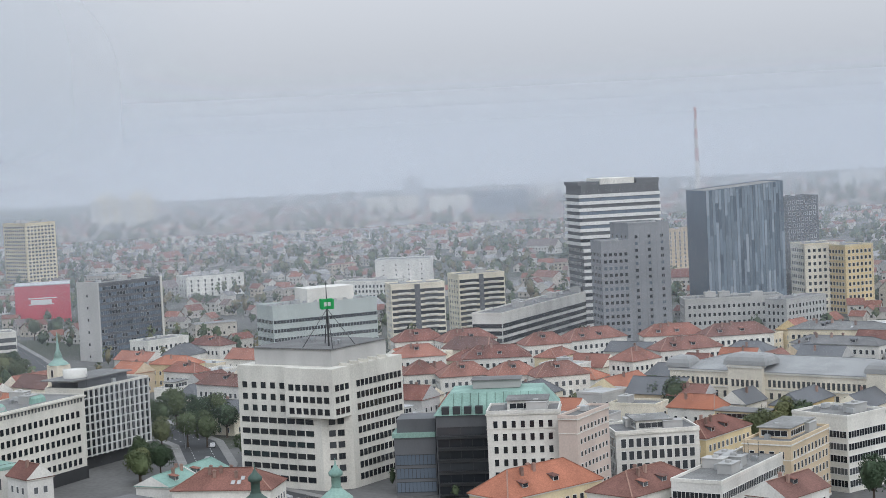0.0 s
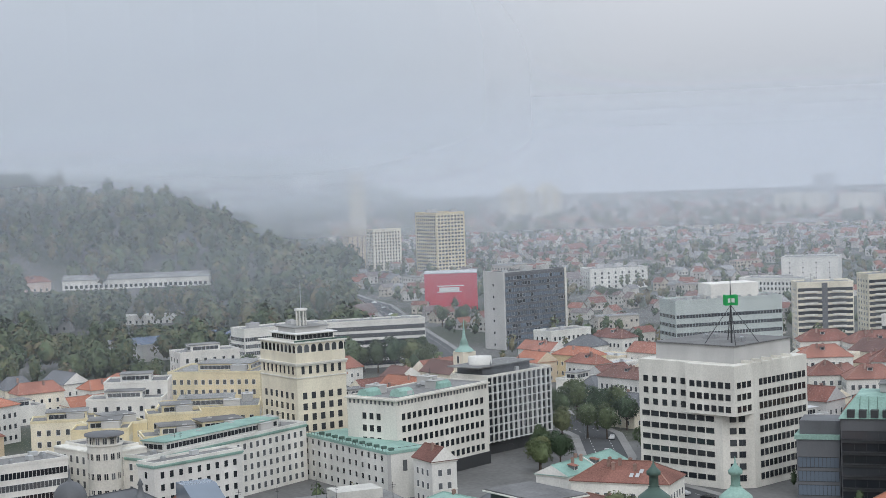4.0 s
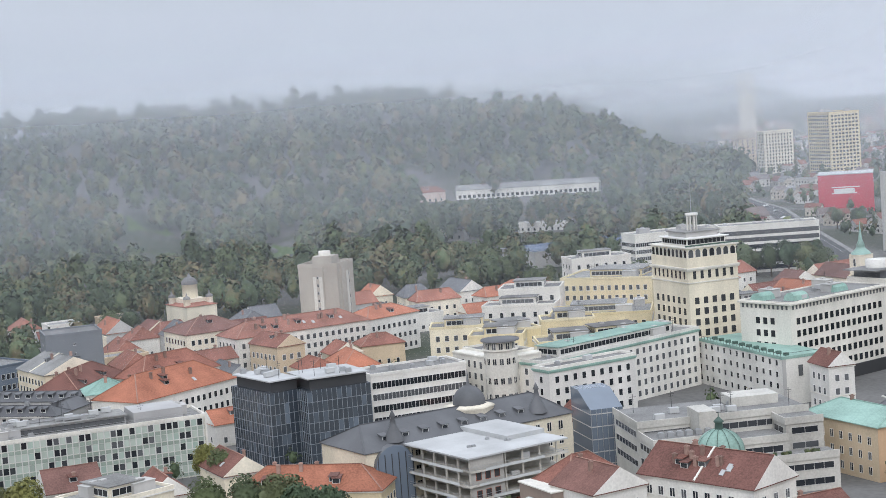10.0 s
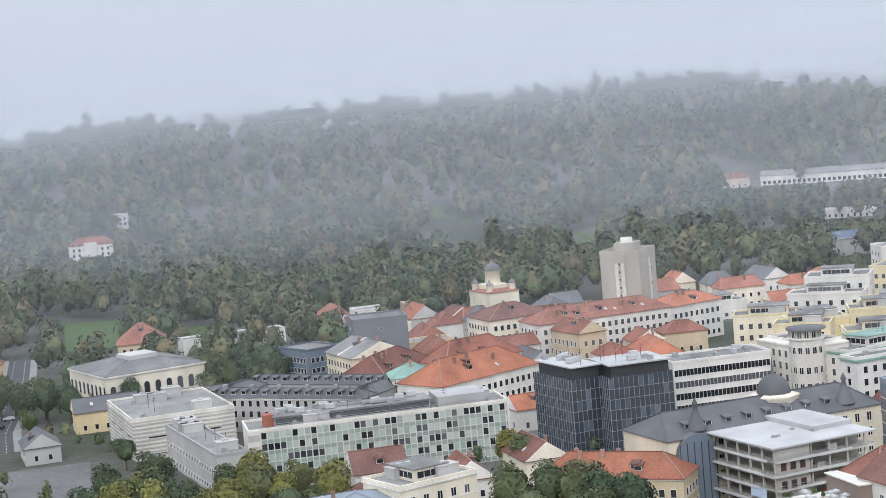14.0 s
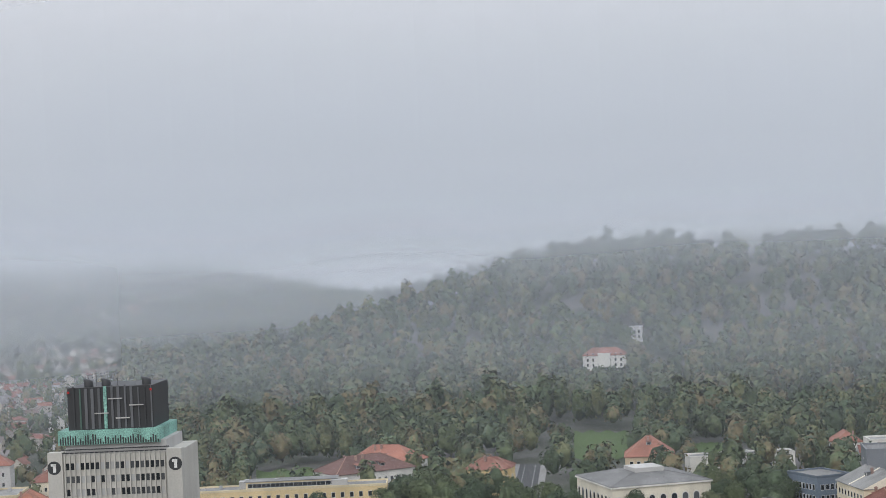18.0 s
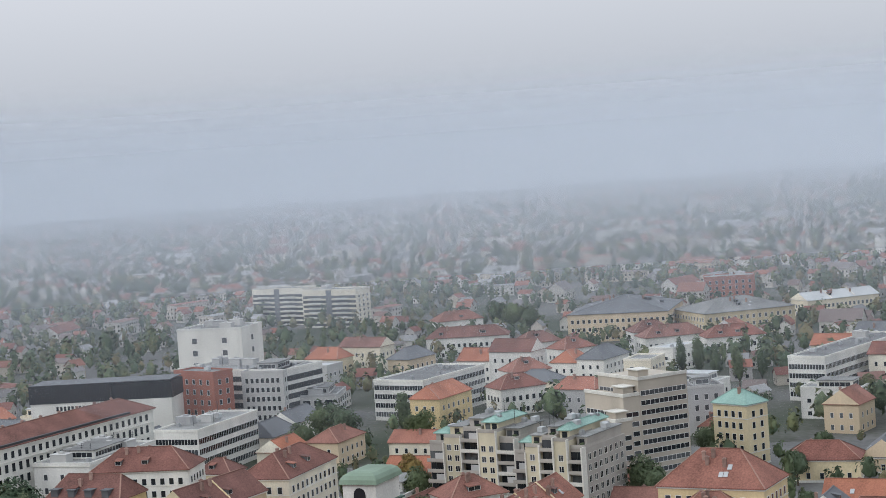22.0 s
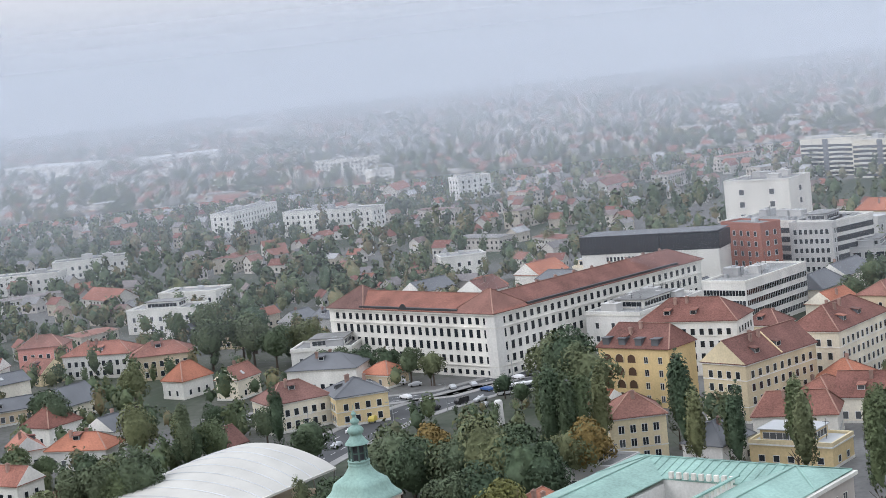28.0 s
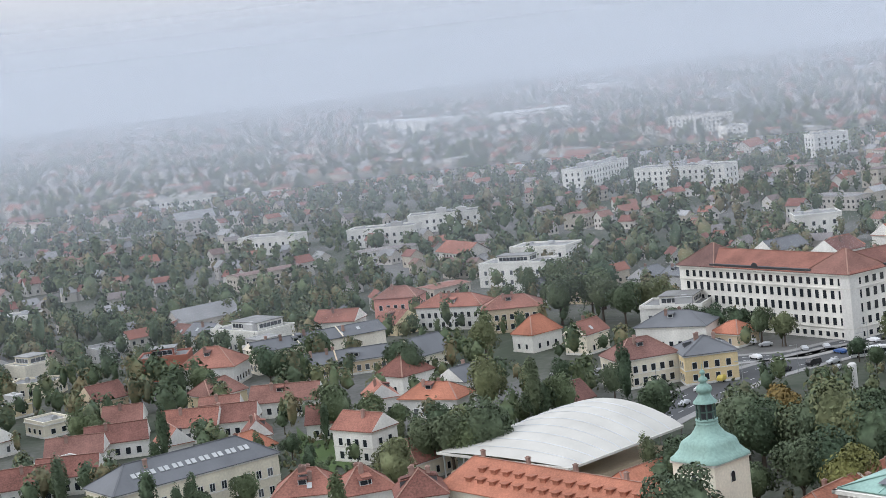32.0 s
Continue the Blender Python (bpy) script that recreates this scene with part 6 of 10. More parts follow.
def shell(x, y, ang, w, d, h):
    root = base("unfinished_building", "bare concrete frame building under construction, open floors", x, y, ang, w, d)
    rng = random.Random(12)
    raw = material("bare_concrete", (0.50, 0.48, 0.43), dirt=0.5, grain=0.7)
    solid(root, [(5.5, 5.5, -2, w - 1, d - 1, h - 1.5)], concrete, "core", "unplastered inner walls")
    n = 5
    step = (h - 0.5) / n
    sheet = material("pale_dust_sheet", (0.55, 0.57, 0.56), dirt=0.4)
    for r in range(n + 1):
        z = r * step
        solid(root, [(-0.9 if r % 2 else 0, -0.9, z, w, d, z + 0.4)], raw if r < n else pale_roof, "floor_slab" if r < n else "roof_slab", "" if r < n else "new white roof membrane")
        if r < n:
            for k in range(6):
                solid(root, [(k * w / 5.6, 0.1, z + 0.4, k * w / 5.6 + 0.4, 0.5, z + step)], raw, "column")
                solid(root, [(0.1, k * d / 5.6, z + 0.4, 0.5, k * d / 5.6 + 0.4, z + step)], raw, "column")
            solid(root, [(-0.8, -0.86, z + hh, w, -0.8, z + hh + 0.09) for hh in (0.8, 1.35)] + [(-0.86, -0.8, z + hh, -0.8, d, z + hh + 0.09) for hh in (0.8, 1.35)], steel, "guard_rail")
            solid(root, [(rng.uniform(0, w * 0.3), -0.95, z + 0.1, w * rng.uniform(0.5, 0.95), -0.91, z + 0.75)], sheet, "dust_sheet")
            solid(root, [(-0.95, rng.uniform(0, d * 0.3), z + 0.1, -0.91, d * rng.uniform(0.5, 0.95), z + 0.75)], sheet, "dust_sheet")
            for k in range(4):
                a = rng.uniform(1.2, w - 3)
                solid(root, [(a, 1.2, z + 0.4, a + rng.uniform(0.8, 2.2), 2.4, z + rng.uniform(0.9, 1.9))], rng.choice((brick, pale_roof, ochre, sheet)), "pallet")
    solid(root, [(0.2, -0.1, 0, w * 0.34, 0.3, h - 0.5)], concrete, "stair_wall")
    for r in range(3):
        window_row(root, "s", (0.2, -0.1, w * 0.34, 3), 2.5 + r * 4.6, 2.6, 1.4, 2.0, brick, dark, 1, 0.8)
    solid(root, [(w * 0.6, d * 0.3, h - 0.1, w, d, h + 1.0)], pale_roof, "roof_slab")
    for _ in range(9):
        part("roof_vent", VENT, root, loc=(rng.uniform(3, w - 3), rng.uniform(3, d - 3), h - 0.2)).scale = (0.6, 0.6, 0.5)
    banner = material("blue_white_banner", (0.55, 0.65, 0.78), rough=0.6)
    solid(root, [(-0.72, 3, 4.6, -0.66, 9.5, 7.2)], banner, "banner", "pale blue site banner")


def roof_bar(x, y, ang, w, d, h):
    root = base("roof_bar", "brown clad house with umbrellas on its roof terrace", x, y, ang, w, d)
    brown = material("brown_cladding", (0.24, 0.19, 0.16), rough=0.7, dirt=0.2)
    solid(root, [(0, 0, -2, w, d, h), (w * 0.55, d * 0.2, h, w, d, h + 4)], brown)
    part("roof", boxes("roof", [(w * 0.55 - 0.3, d * 0.2 - 0.3, h + 4, w + 0.3, d + 0.3, h + 4.3), (0.3, 0.3, h, w * 0.55, d - 0.3, h + 0.1)], panel), root)
    for r in range(3):
        for s in ("s", "w"):
            window_row(root, s, (0, 0, w, d), 0.8 + r * 2.9, 2.2, 1.5, 1.7, brown, glass, 1, 0.8)
    rng = random.Random(21)
    for _ in range(8):
        a, b = rng.uniform(1.5, w * 0.5), rng.uniform(1.5, d - 2)
        part("umbrella", tube("umbrella", [(a, b, h, 0.05), (a, b, h + 2.2, 0.05), (a, b, h + 2.25, 1.5), (a, b, h + 2.8, 0.05)], pale_roof, 8), root)
    for k in range(14):
        part("planter_bush", TREES["broad"][k % 5][1], root, loc=(rng.uniform(0.5, w * 0.5), rng.choice((0.6, d - 0.8, rng.uniform(1, d - 1))), h)).scale = (0.16, 0.16, 0.15)


def green_office(x, y, ang, w, d, h):
    root = base("office_building", "long office building with pale green glass facade", x, y, ang, w, d)
    solid(root, [(0, 0, -2, w, d, h), (-0.4, -0.6, -2, 3.2, 0.1, h + 0.3), (w - 0.5, -0.6, -2, w, 0.1, h)], panel)
    pale = material("pale_green_pane", (0.42, 0.50, 0.44), rough=0.25, dirt=0.25, spec=0.5, vary=0.5, tint=((0.52, 0.58, 0.52), (0.30, 0.38, 0.34)))
    rng = random.Random(17)
    rows, cols = 5, 40
    cw = (w - 4.4) / cols
    frm = material("pale_metal_frame", (0.62, 0.63, 0.60), rough=0.5)
    for r in range(rows):
        z = 0.4 + r * (h - 0.8) / rows
        rh = (h - 0.8) / rows
        for c in range(cols):
            a = 3.4 + (c + 0.5) * cw
            k = rng.random()
            part("window", window_mesh(cw - 0.34, rh * 0.56, frm, glass if k < 0.46 else pale, 1), root, loc=(a, 0, z + rh * 0.4))
        solid(root, [(3.3, -0.14, z, w - 0.6, -0.02, z + rh * 0.32)], material("green_spandrel", (0.30, 0.36, 0.31), rough=0.4, dirt=0.3), "spandrel")
    for c in range(cols + 1):
        a = 3.4 + c * cw
        solid(root, [(a - 0.11, -0.42, 0, a + 0.11, 0, h)], frm, "mullion")
    flat_roof(root, w, d, h, felt, panel, rng, 2.0)
    solid(root, [(8, 4, h, w - 22, d - 3, h + 2.6), (w - 20, 2, h, w - 6, d - 2, h + 3.2)], grey, "roof_storey")
    strip(root, "s", (8, 4, w - 22, d), h + 0.7, 1.3, 0.4, glass, dark, 2)
    solid(root, [(7.5, 3.4, h + 2.6, w - 21.5, d - 2.4, h + 2.9)], felt, "roof_slab")
    for _ in range(22):
        part(*rng.choice((("roof_vent", VENT), ("air_conditioner", AIRCON), ("aerial", MAST), ("air_conditioner", AIRCON))), root, loc=(rng.uniform(9, w - 24), rng.uniform(5, d - 4), h + 2.9))
    for k in range(5):
        part("roof_duct", boxes("roof_duct", [(0, 0, 0.3, rng.uniform(5, 11), 0.7, 1.0), (0, 0, 0, 0.3, 0.7, 0.3)], steel), root, loc=(rng.uniform(9, w - 34), rng.uniform(5, d - 4), h + 2.9))
    solid(root, [(5, 5, h, 8, 9, h + 3.4)], brick, "lift_house", "reddish lift house")
    solid(root, [(8, 0.6, h + 0.9, w - 4, 0.68, h + 1.0), (8, 0.6, h + 1.4, w - 4, 0.68, h + 1.5)], steel, "roof_rail")
    for q in range(5):
        solid(root, [(-0.2, -0.64, 1.0 + q * 3.3, 3.0, -0.6, 2.9 + q * 3.3)], concrete, "end_panel")


def court_house(x, y, ang, w, d, h):
    root = base("courtyard_building", "grey courtyard building with dark mansard roofs and white dormers", x, y, ang, w, d)
    t = 9.0
    for q, (x0, y0, x1, y1) in enumerate(((0, 0, w, t), (0, d - t, w, d), (0, t, t, d - t), (w - t, t, w, d - t))):
        solid(root, [(x0, y0, -2, x1, y1, h)], grey, "wing")
        part("mansard", roof_mesh("hip", x0, y0, x1, y1, h, 2.6, slate, 0.3), root, "dark metal mansard roof")
        long = x1 - x0 if q < 2 else y1 - y0
        for k in range(int(long / 4.2)):
            a = 3.0 + k * 4.2
            loc = (x0 + a, y0 + 1.2, h + 0.9) if q < 2 else (x0 + 1.2, y0 + a - 1, h + 0.9)
            part("dormer", SLATE_DORMER, root, loc=loc, rz=0 if q < 2 else -math.pi / 2)
    for r in range(3):
        window_row(root, "s", (0, 0, w, d), 1.4 + r * 3.6, 3.0, 1.3, 2.0, white, glass, 2, 1.5)
        window_row(root, "w", (0, 0, w, d), 1.4 + r * 3.6, 3.0, 1.3, 2.0, white, glass, 2, 1.5)
    for ledge_box in [(-0.3, -0.3, h - 0.5, w + 0.3, 0, h), (-0.3, 0, h - 0.5, 0, d, h)]:
        solid(root, [ledge_box], white, "cornice")
    solid(root, [(t, t, -1, w - t, d - t, 4)], felt, "court_floor")
    for k in range(5):
        part("roof_vent", VENT, root, loc=(6 + k * 11, t * 0.5, h + 2.4))


def museum_yellow(x, y, ang, w, d, h):
    root = base("museum_building", "pale yellow museum with arched windows and zinc roof", x, y, ang, w, d)
    solid(root, [(0, 0, -2, w, d, h)], cream)
    for s in ("s", "w"):
        n = w if s == "s" else d
        for k in range(int(n / 4.4)):
            loc, rz = side_place(s, (0, 0, w, d), 2.4 + k * 4.4, 5.4)
            part("arch_window", arch_mesh(2.2, 4.6), root, loc=loc, rz=rz)
        window_row(root, s, (0, 0, w, d), 0.9, 4.4, 1.5, 2.2, cream, glass, 2, 0.2)
    solid(root, [(-0.6, -0.6, h - 0.8, w + 0.6, d + 0.6, h - 0.2)], white, "cornice")
    part("roof", roof_mesh("hip", 0, 0, w, d, h, 4.5, felt, 0.5), root)
    solid(root, [(w * 0.35, d * 0.3, h + 2, w * 0.65, d * 0.6, h + 4.6)], grey, "roof_lantern")


def orthodox_church(x, y, ang, w, d, h):
    root = base("church", "cream orthodox church with five domed towers", x, y, ang, w, d)
    solid(root, [(0, 0, -2, w, d, h - 3), (w * 0.2, d * 0.2, h - 3, w * 0.8, d * 0.8, h)], cream)
    for a, b, r, z in ((0.5, 0.5, 3.6, 6), (0.12, 0.14, 1.6, 3), (0.88, 0.14, 1.6, 3), (0.12, 0.86, 1.6, 3), (0.88, 0.86, 1.6, 3)):
        z0 = h - 3 if z == 3 else h
        part("drum", tube("drum", [(w * a, d * b, z0, r), (w * a, d * b, z0 + z, r), (w * a, d * b, z0 + z + 0.2, r * 1.12)], cream, 12), root)
        part("dome", tube("dome", [(w * a, d * b, z0 + z + 0.2 + r * math.sin(q * math.pi / 12), r * 1.1 * math.cos(q * math.pi / 12)) for q in range(6)] + [(w * a, d * b, z0 + z + r + 2, 0.05)], felt, 12), root)
    part("roof", roof_mesh("hip", 0, 0, w, d, h - 3, 2, tile, 0.4), root)


def villa(x, y, ang, w, d, h):
    root = base("hill_villa", "white villa with red hip roof on the wooded slope", x, y, ang, w, d, "house")
    solid(root, [(0, 0, -4, w, d, h)], white)
    for r in range(4):
        window_row(root, "s", (0, 0, w, d), 1.6 + r * 3.6, 3.8, 1.3, 2.0, frame_white, glass, 2, 1.5)
    part("roof", roof_mesh("hip", 0, 0, w, d, h, 5, tile, 0.6), root)
    solid(root, [(w * 0.36, -1.2, 0, w * 0.64, 0, h + 1.5)], white, "porch")


def republic_tower(x, y, ang, w, d, h):
    root = base("office_tower", "pale concrete tower with fins and dark copper crown", x, y, ang, w, d)
    stone = material("grey_tower_concrete", (0.50, 0.49, 0.45), dirt=0.35, grain=0.4)
    solid(root, [(0, 0, -2, w, d, h)], stone)
    rng = random.Random(3)
    cols, rows = 20, 13
    y0, y1 = 4.2, d - 4.2
    for r in range(rows):
        z = h - 4.2 - r * 3.65
        for c in range(cols):
            k = rng.random()
            pane = glass if k < 0.8 else pale_roof if k < 0.88 else grey
            part("window", window_mesh(1.0, 1.9, stone, pane, 1), root, loc=(0, y0 + (c + 0.5) * (y1 - y0) / cols, z), rz=-math.pi / 2)
    for c in range(cols + 1):
        a = y0 + c * (y1 - y0) / cols
        solid(root, [(-0.5, a - 0.14, 0, 0, a + 0.14, h + 0.6)], stone, "fin")
    solid(root, [(-0.6, -0.6, -2, 3, 3.6, h + 0.8), (-0.6, d - 3.6, -2, 3, d + 0.6, h + 0.8)], stone, "corner_pier")
    for b in (1.2, d - 1.2):
        part("roundel", disc_mesh(1.9), root, "round black and white sign", loc=(-0.66, b, h - 3.4), rz=-math.pi / 2)
        solid(root, [(-0.74, b - 0.5, h - 4.6, -0.7, b + 0.3, h - 2.3), (-0.74, b - 0.6, h - 2.9, -0.7, b + 0.9, h - 2.2)], frame_white, "sign_mark")
    solid(root, [(2, 4, h, w - 2, d - 4, h + 3.2)], grey, "recessed_storey")
    solid(root, [(0.5, 3, h + 1.2, 1, d - 3, h + 1.5), (-0.5, 0, h + 0.4, -0.3, d, h + 0.7)], dark, "rail")
    crown = material("streaked_green_copper", (0.22, 0.42, 0.36), dirt=1.1, grain=1.6, scale=0.6, rough=0.6)
    solid(root, [(1.0, 5.6, h + 2.6, w - 1, d - 2.2, h + 6.6)], crown, "copper_skirt", "streaked green copper skirt")
    for c in range(40):
        a = 5.8 + c * (d - 8.2) / 40
        zz = rng.uniform(0.4, 3.0)
        solid(root, [(0.86, a, h + 2.7, 1.0, a + 0.35, h + 2.7 + zz)], dark, "streak")
    solid(root, [(2.5, 7.4, h + 6.6, w - 3, d - 5.0, h + 18.5)], dark, "crown", "dark glass and copper plant crown")
    for c in range(13):
        a = 7.6 + c * (d - 12.8) / 13
        solid(root, [(2.2, a, h + 6.8, 2.5, a + rng.uniform(0.3, 0.9), h + 18.5 + rng.uniform(-0.5, 0.6))], rng.choice((slate, dark_copper, slate, dark, crown)), "crown_rib")
    for b, zz in ((10, 13), (16, 15), (20, 11), (14, 9.5)):
        solid(root, [(1.9, b, h + zz, 2.3, b + 4, h + zz + 0.3)], grey, "gantry")
    for b in (9.5, 21, 26):
        part("roof_duct", tube("roof_duct", [(5, b, h + 18.4, 1.3), (5, b, h + 20, 1.3), (5, b + 0.6, h + 20.6, 0.9), (5, b + 1.2, h + 20.8, 0.1)], dark, 10), root)
    for b in (13, 18, 24):
        part("aerial", MAST, root, loc=(6, b, h + 18.5))
    warn = material("red_lamp", (0.5, 0.02, 0.02), rough=0.4)
    for b in (7.8, d - 5.4):
        solid(root, [(1.9, b - 0.25, h + 17.0, 2.4, b + 0.25, h + 17.6)], warn, "warning_lamp")


def disc_mesh(r):
    v = [(r * math.cos(i * math.tau / 20), 0, r * math.sin(i * math.tau / 20)) for i in range(20)]
    me = bpy.data.meshes.new("roundel")
    me.from_pydata(v + [(a, 0.08, c) for a, b, c in v], [], [tuple(range(20))] + [(i, 20 + i, 20 + (i + 1) % 20, (i + 1) % 20) for i in range(20)])
    me.materials.append(dark)
    return me


def congress(x, y, ang, w, d, h):
    root = base("congress_hall", "white stone congress hall with stepped black roof", x, y, ang, w, d)
    ring = [(0, 9), (9, 0), (w - 3, 0), (w + 2, 8), (w + 2, d), (0, d)]

    def prism(name, k, z0, z1, mat, label=""):
        cx, cy = w / 2, d / 2 + 2
        pts = [(cx + (a - cx) * k, cy + (b - cy) * k) for a, b in ring]
        me = bpy.data.meshes.new(name)
        me.from_pydata([(a, b, z0) for a, b in pts] + [(a, b, z1) for a, b in pts], [], [(i, (i + 1) % 6, 6 + (i + 1) % 6, 6 + i) for i in range(6)] + [tuple(range(6, 12))])
        me.materials.append(mat)
        part(name, me, root, label)

    black = material("black_copper_roof", (0.035, 0.036, 0.04), rough=0.5, dirt=0.5)
    prism("wall", 1.0, -2, h - 3.0, panel)
    prism("dark_band", 1.03, h - 3.0, h, black)
    prism("ledge", 0.97, h, h + 0.5, grey)
    prism("roof_step", 0.86, h + 0.5, h + 2.2, black)
    prism("upper_hall", 0.74, h + 2.2, h + 7.5, black, "black stepped roof storey")
    prism("roof_edge", 0.76, h + 7.5, h + 8.1, slate)
    prism("top_hall", 0.58, h + 8.1, h + 11.5, black)
    for k in range(1, 8):
        solid(root, [(9 + k * (w - 12) / 8, -0.03, 0, 9.12 + k * (w - 12) / 8, 0, h - 3)], grey, "joint")
    solid(root, [(w + 2, 10, -2, w + 5, 20, h + 6), (-3, 14, -2, 0, 18, h + 3)], panel, "pylon")


def black_hall(x, y, ang, w, d, h):
    root = base("faculty_building", "white hall with black clad upper storey", x, y, ang, w, d)
    solid(root, [(0, 0, -2, w, d, h - 7.2)], white)
    solid(root, [(-0.3, -0.3, h - 7.2, w * 0.58, d, h), (w * 0.58, 0.6, h - 7.2, w + 0.3, d, h - 0.8)], black_clad, "upper_storey", "black metal clad storey")
    window_row(root, "s", (w * 0.16, 0, w * 0.6, d), h - 10.2, 1.5, 0.8, 1.6, dark, glass, 1, 1)
    solid(root, [(k * w / 44, -0.42, h - 7.0, k * w / 44 + 0.12, -0.3, h - 0.2) for k in range(44)], black_clad, "ribbed_cladding")
    part("roof", boxes("roof", [(0, 0, h - 0.2, w, d, h + 0.06)], slate), root)


def stepped(x, y, ang, w, d, h):
    root = base("apartment_tower", "beige stepped apartment tower with roof terraces", x, y, ang, w, d)
    wall = material("beige_panel", (0.47, 0.42, 0.35), dirt=0.25)
    for k, (a, b, z) in enumerate(((0, w, h), (-6, 0, h - 4.5), (-12, -6, h - 11), (-20, -12, h - 15))):
        y0 = -4 * (k > 1)
        solid(root, [(a, y0, -2, b, d - k, z)], wall, "tower_step")
        for q in range(int((z - 2) / 3)):
            strip(root, "s", (a, y0, b, d), 1.2 + q * 3, 1.4, 0.6, glass, frame_white, 1.6)
            if z - q * 3 < 9:
                strip(root, "w", (a, y0, b, d - k), 1.2 + q * 3, 1.4, 0.8, glass, frame_white, 1.8)
        solid(root, [(a - 0.3, y0 - 0.3, z, a + 0.2, d - k, z + 1.0), (a + 0.2, y0 - 0.3, z, b, y0 + 0.2, z + 1.0)], panel, "parapet")
        solid(root, [(a + 1.5, y0 + 2, z, a + 5.5, y0 + 7, z + 2.6)], wall, "roof_house")
        solid(root, [(a + 1, y0 + 1.5, z + 2.6, a + 6, y0 + 7.5, z + 2.9)], panel, "roof_slab")


def school(x, y, ang, w, d, h):
    root = base("school_building", "long white school with red hip roof and tall windows", x, y, ang, w, d)
    t = 17.0
    solid(root, [(0, 0, -2, w, t, h), (0, t, -2, t, d, h)], white)
    zs = (0.8, 4.6, 8.6, 13.0, 17.4)
    hs = (1.6, 2.4, 2.7, 2.7, 2.2)
    for z, hh in zip(zs, hs):
        window_row(root, "s", (0, 0, w, t), z, 3.35, 1.6, hh, white, glass, 2, 2.5)
        window_row(root, "w", (0, 0, t, d), z, 3.35, 1.6, hh, white, glass, 2, 2.5)
    for ledge_box in [(-0.7, -0.7, h - 0.8, w + 0.3, 0, h), (-0.7, 0, h - 0.8, 0, d + 0.7, h), (-0.3, -0.3, 16.2, w, 0, 16.6), (-0.3, 0, 16.2, 0, d, 16.6), (-0.3, -0.3, 3.6, w, 0, 3.9), (-0.3, 0, 3.6, 0, d, 3.9)]:
        solid(root, [ledge_box], panel, "cornice")
    solid(root, [(-0.25, -0.25, -2, 4, 0, h), (-0.25, 0, -2, 0, 4, h)], white, "corner_pilaster")
    part("roof", roof_mesh("hip", 0, 0, w, t, h, 4.9, tile, 0.9), root, "red tiled hip roof")
    part("roof", roof_mesh("hip", 0, 0, t, d, h, 4.9, tile, 0.9), root, "red tiled hip roof")
    for a in (0, d - 18):
        part("pavilion_roof", roof_mesh("hip", -0.4, a, t + 0.4, a + 18, h, 6.6, tile, 0.6), root)
    solid(root, [(-0.5, 16, h + 0.1, 0.9, d - 16, h + 0.9), (16, -0.5, h + 0.1, w - 14, 0.9, h + 0.9)], dark, "gutter_rail")
    for a in range(9):
        part("chimney", CHIMNEY, root, loc=(24 + a * (w - 34) / 8, t * 0.62, h + 3.9))
    part("badge", disc_mesh(1.6), root, loc=(-0.6, d * 0.52, h + 0.6), rz=-math.pi / 2)


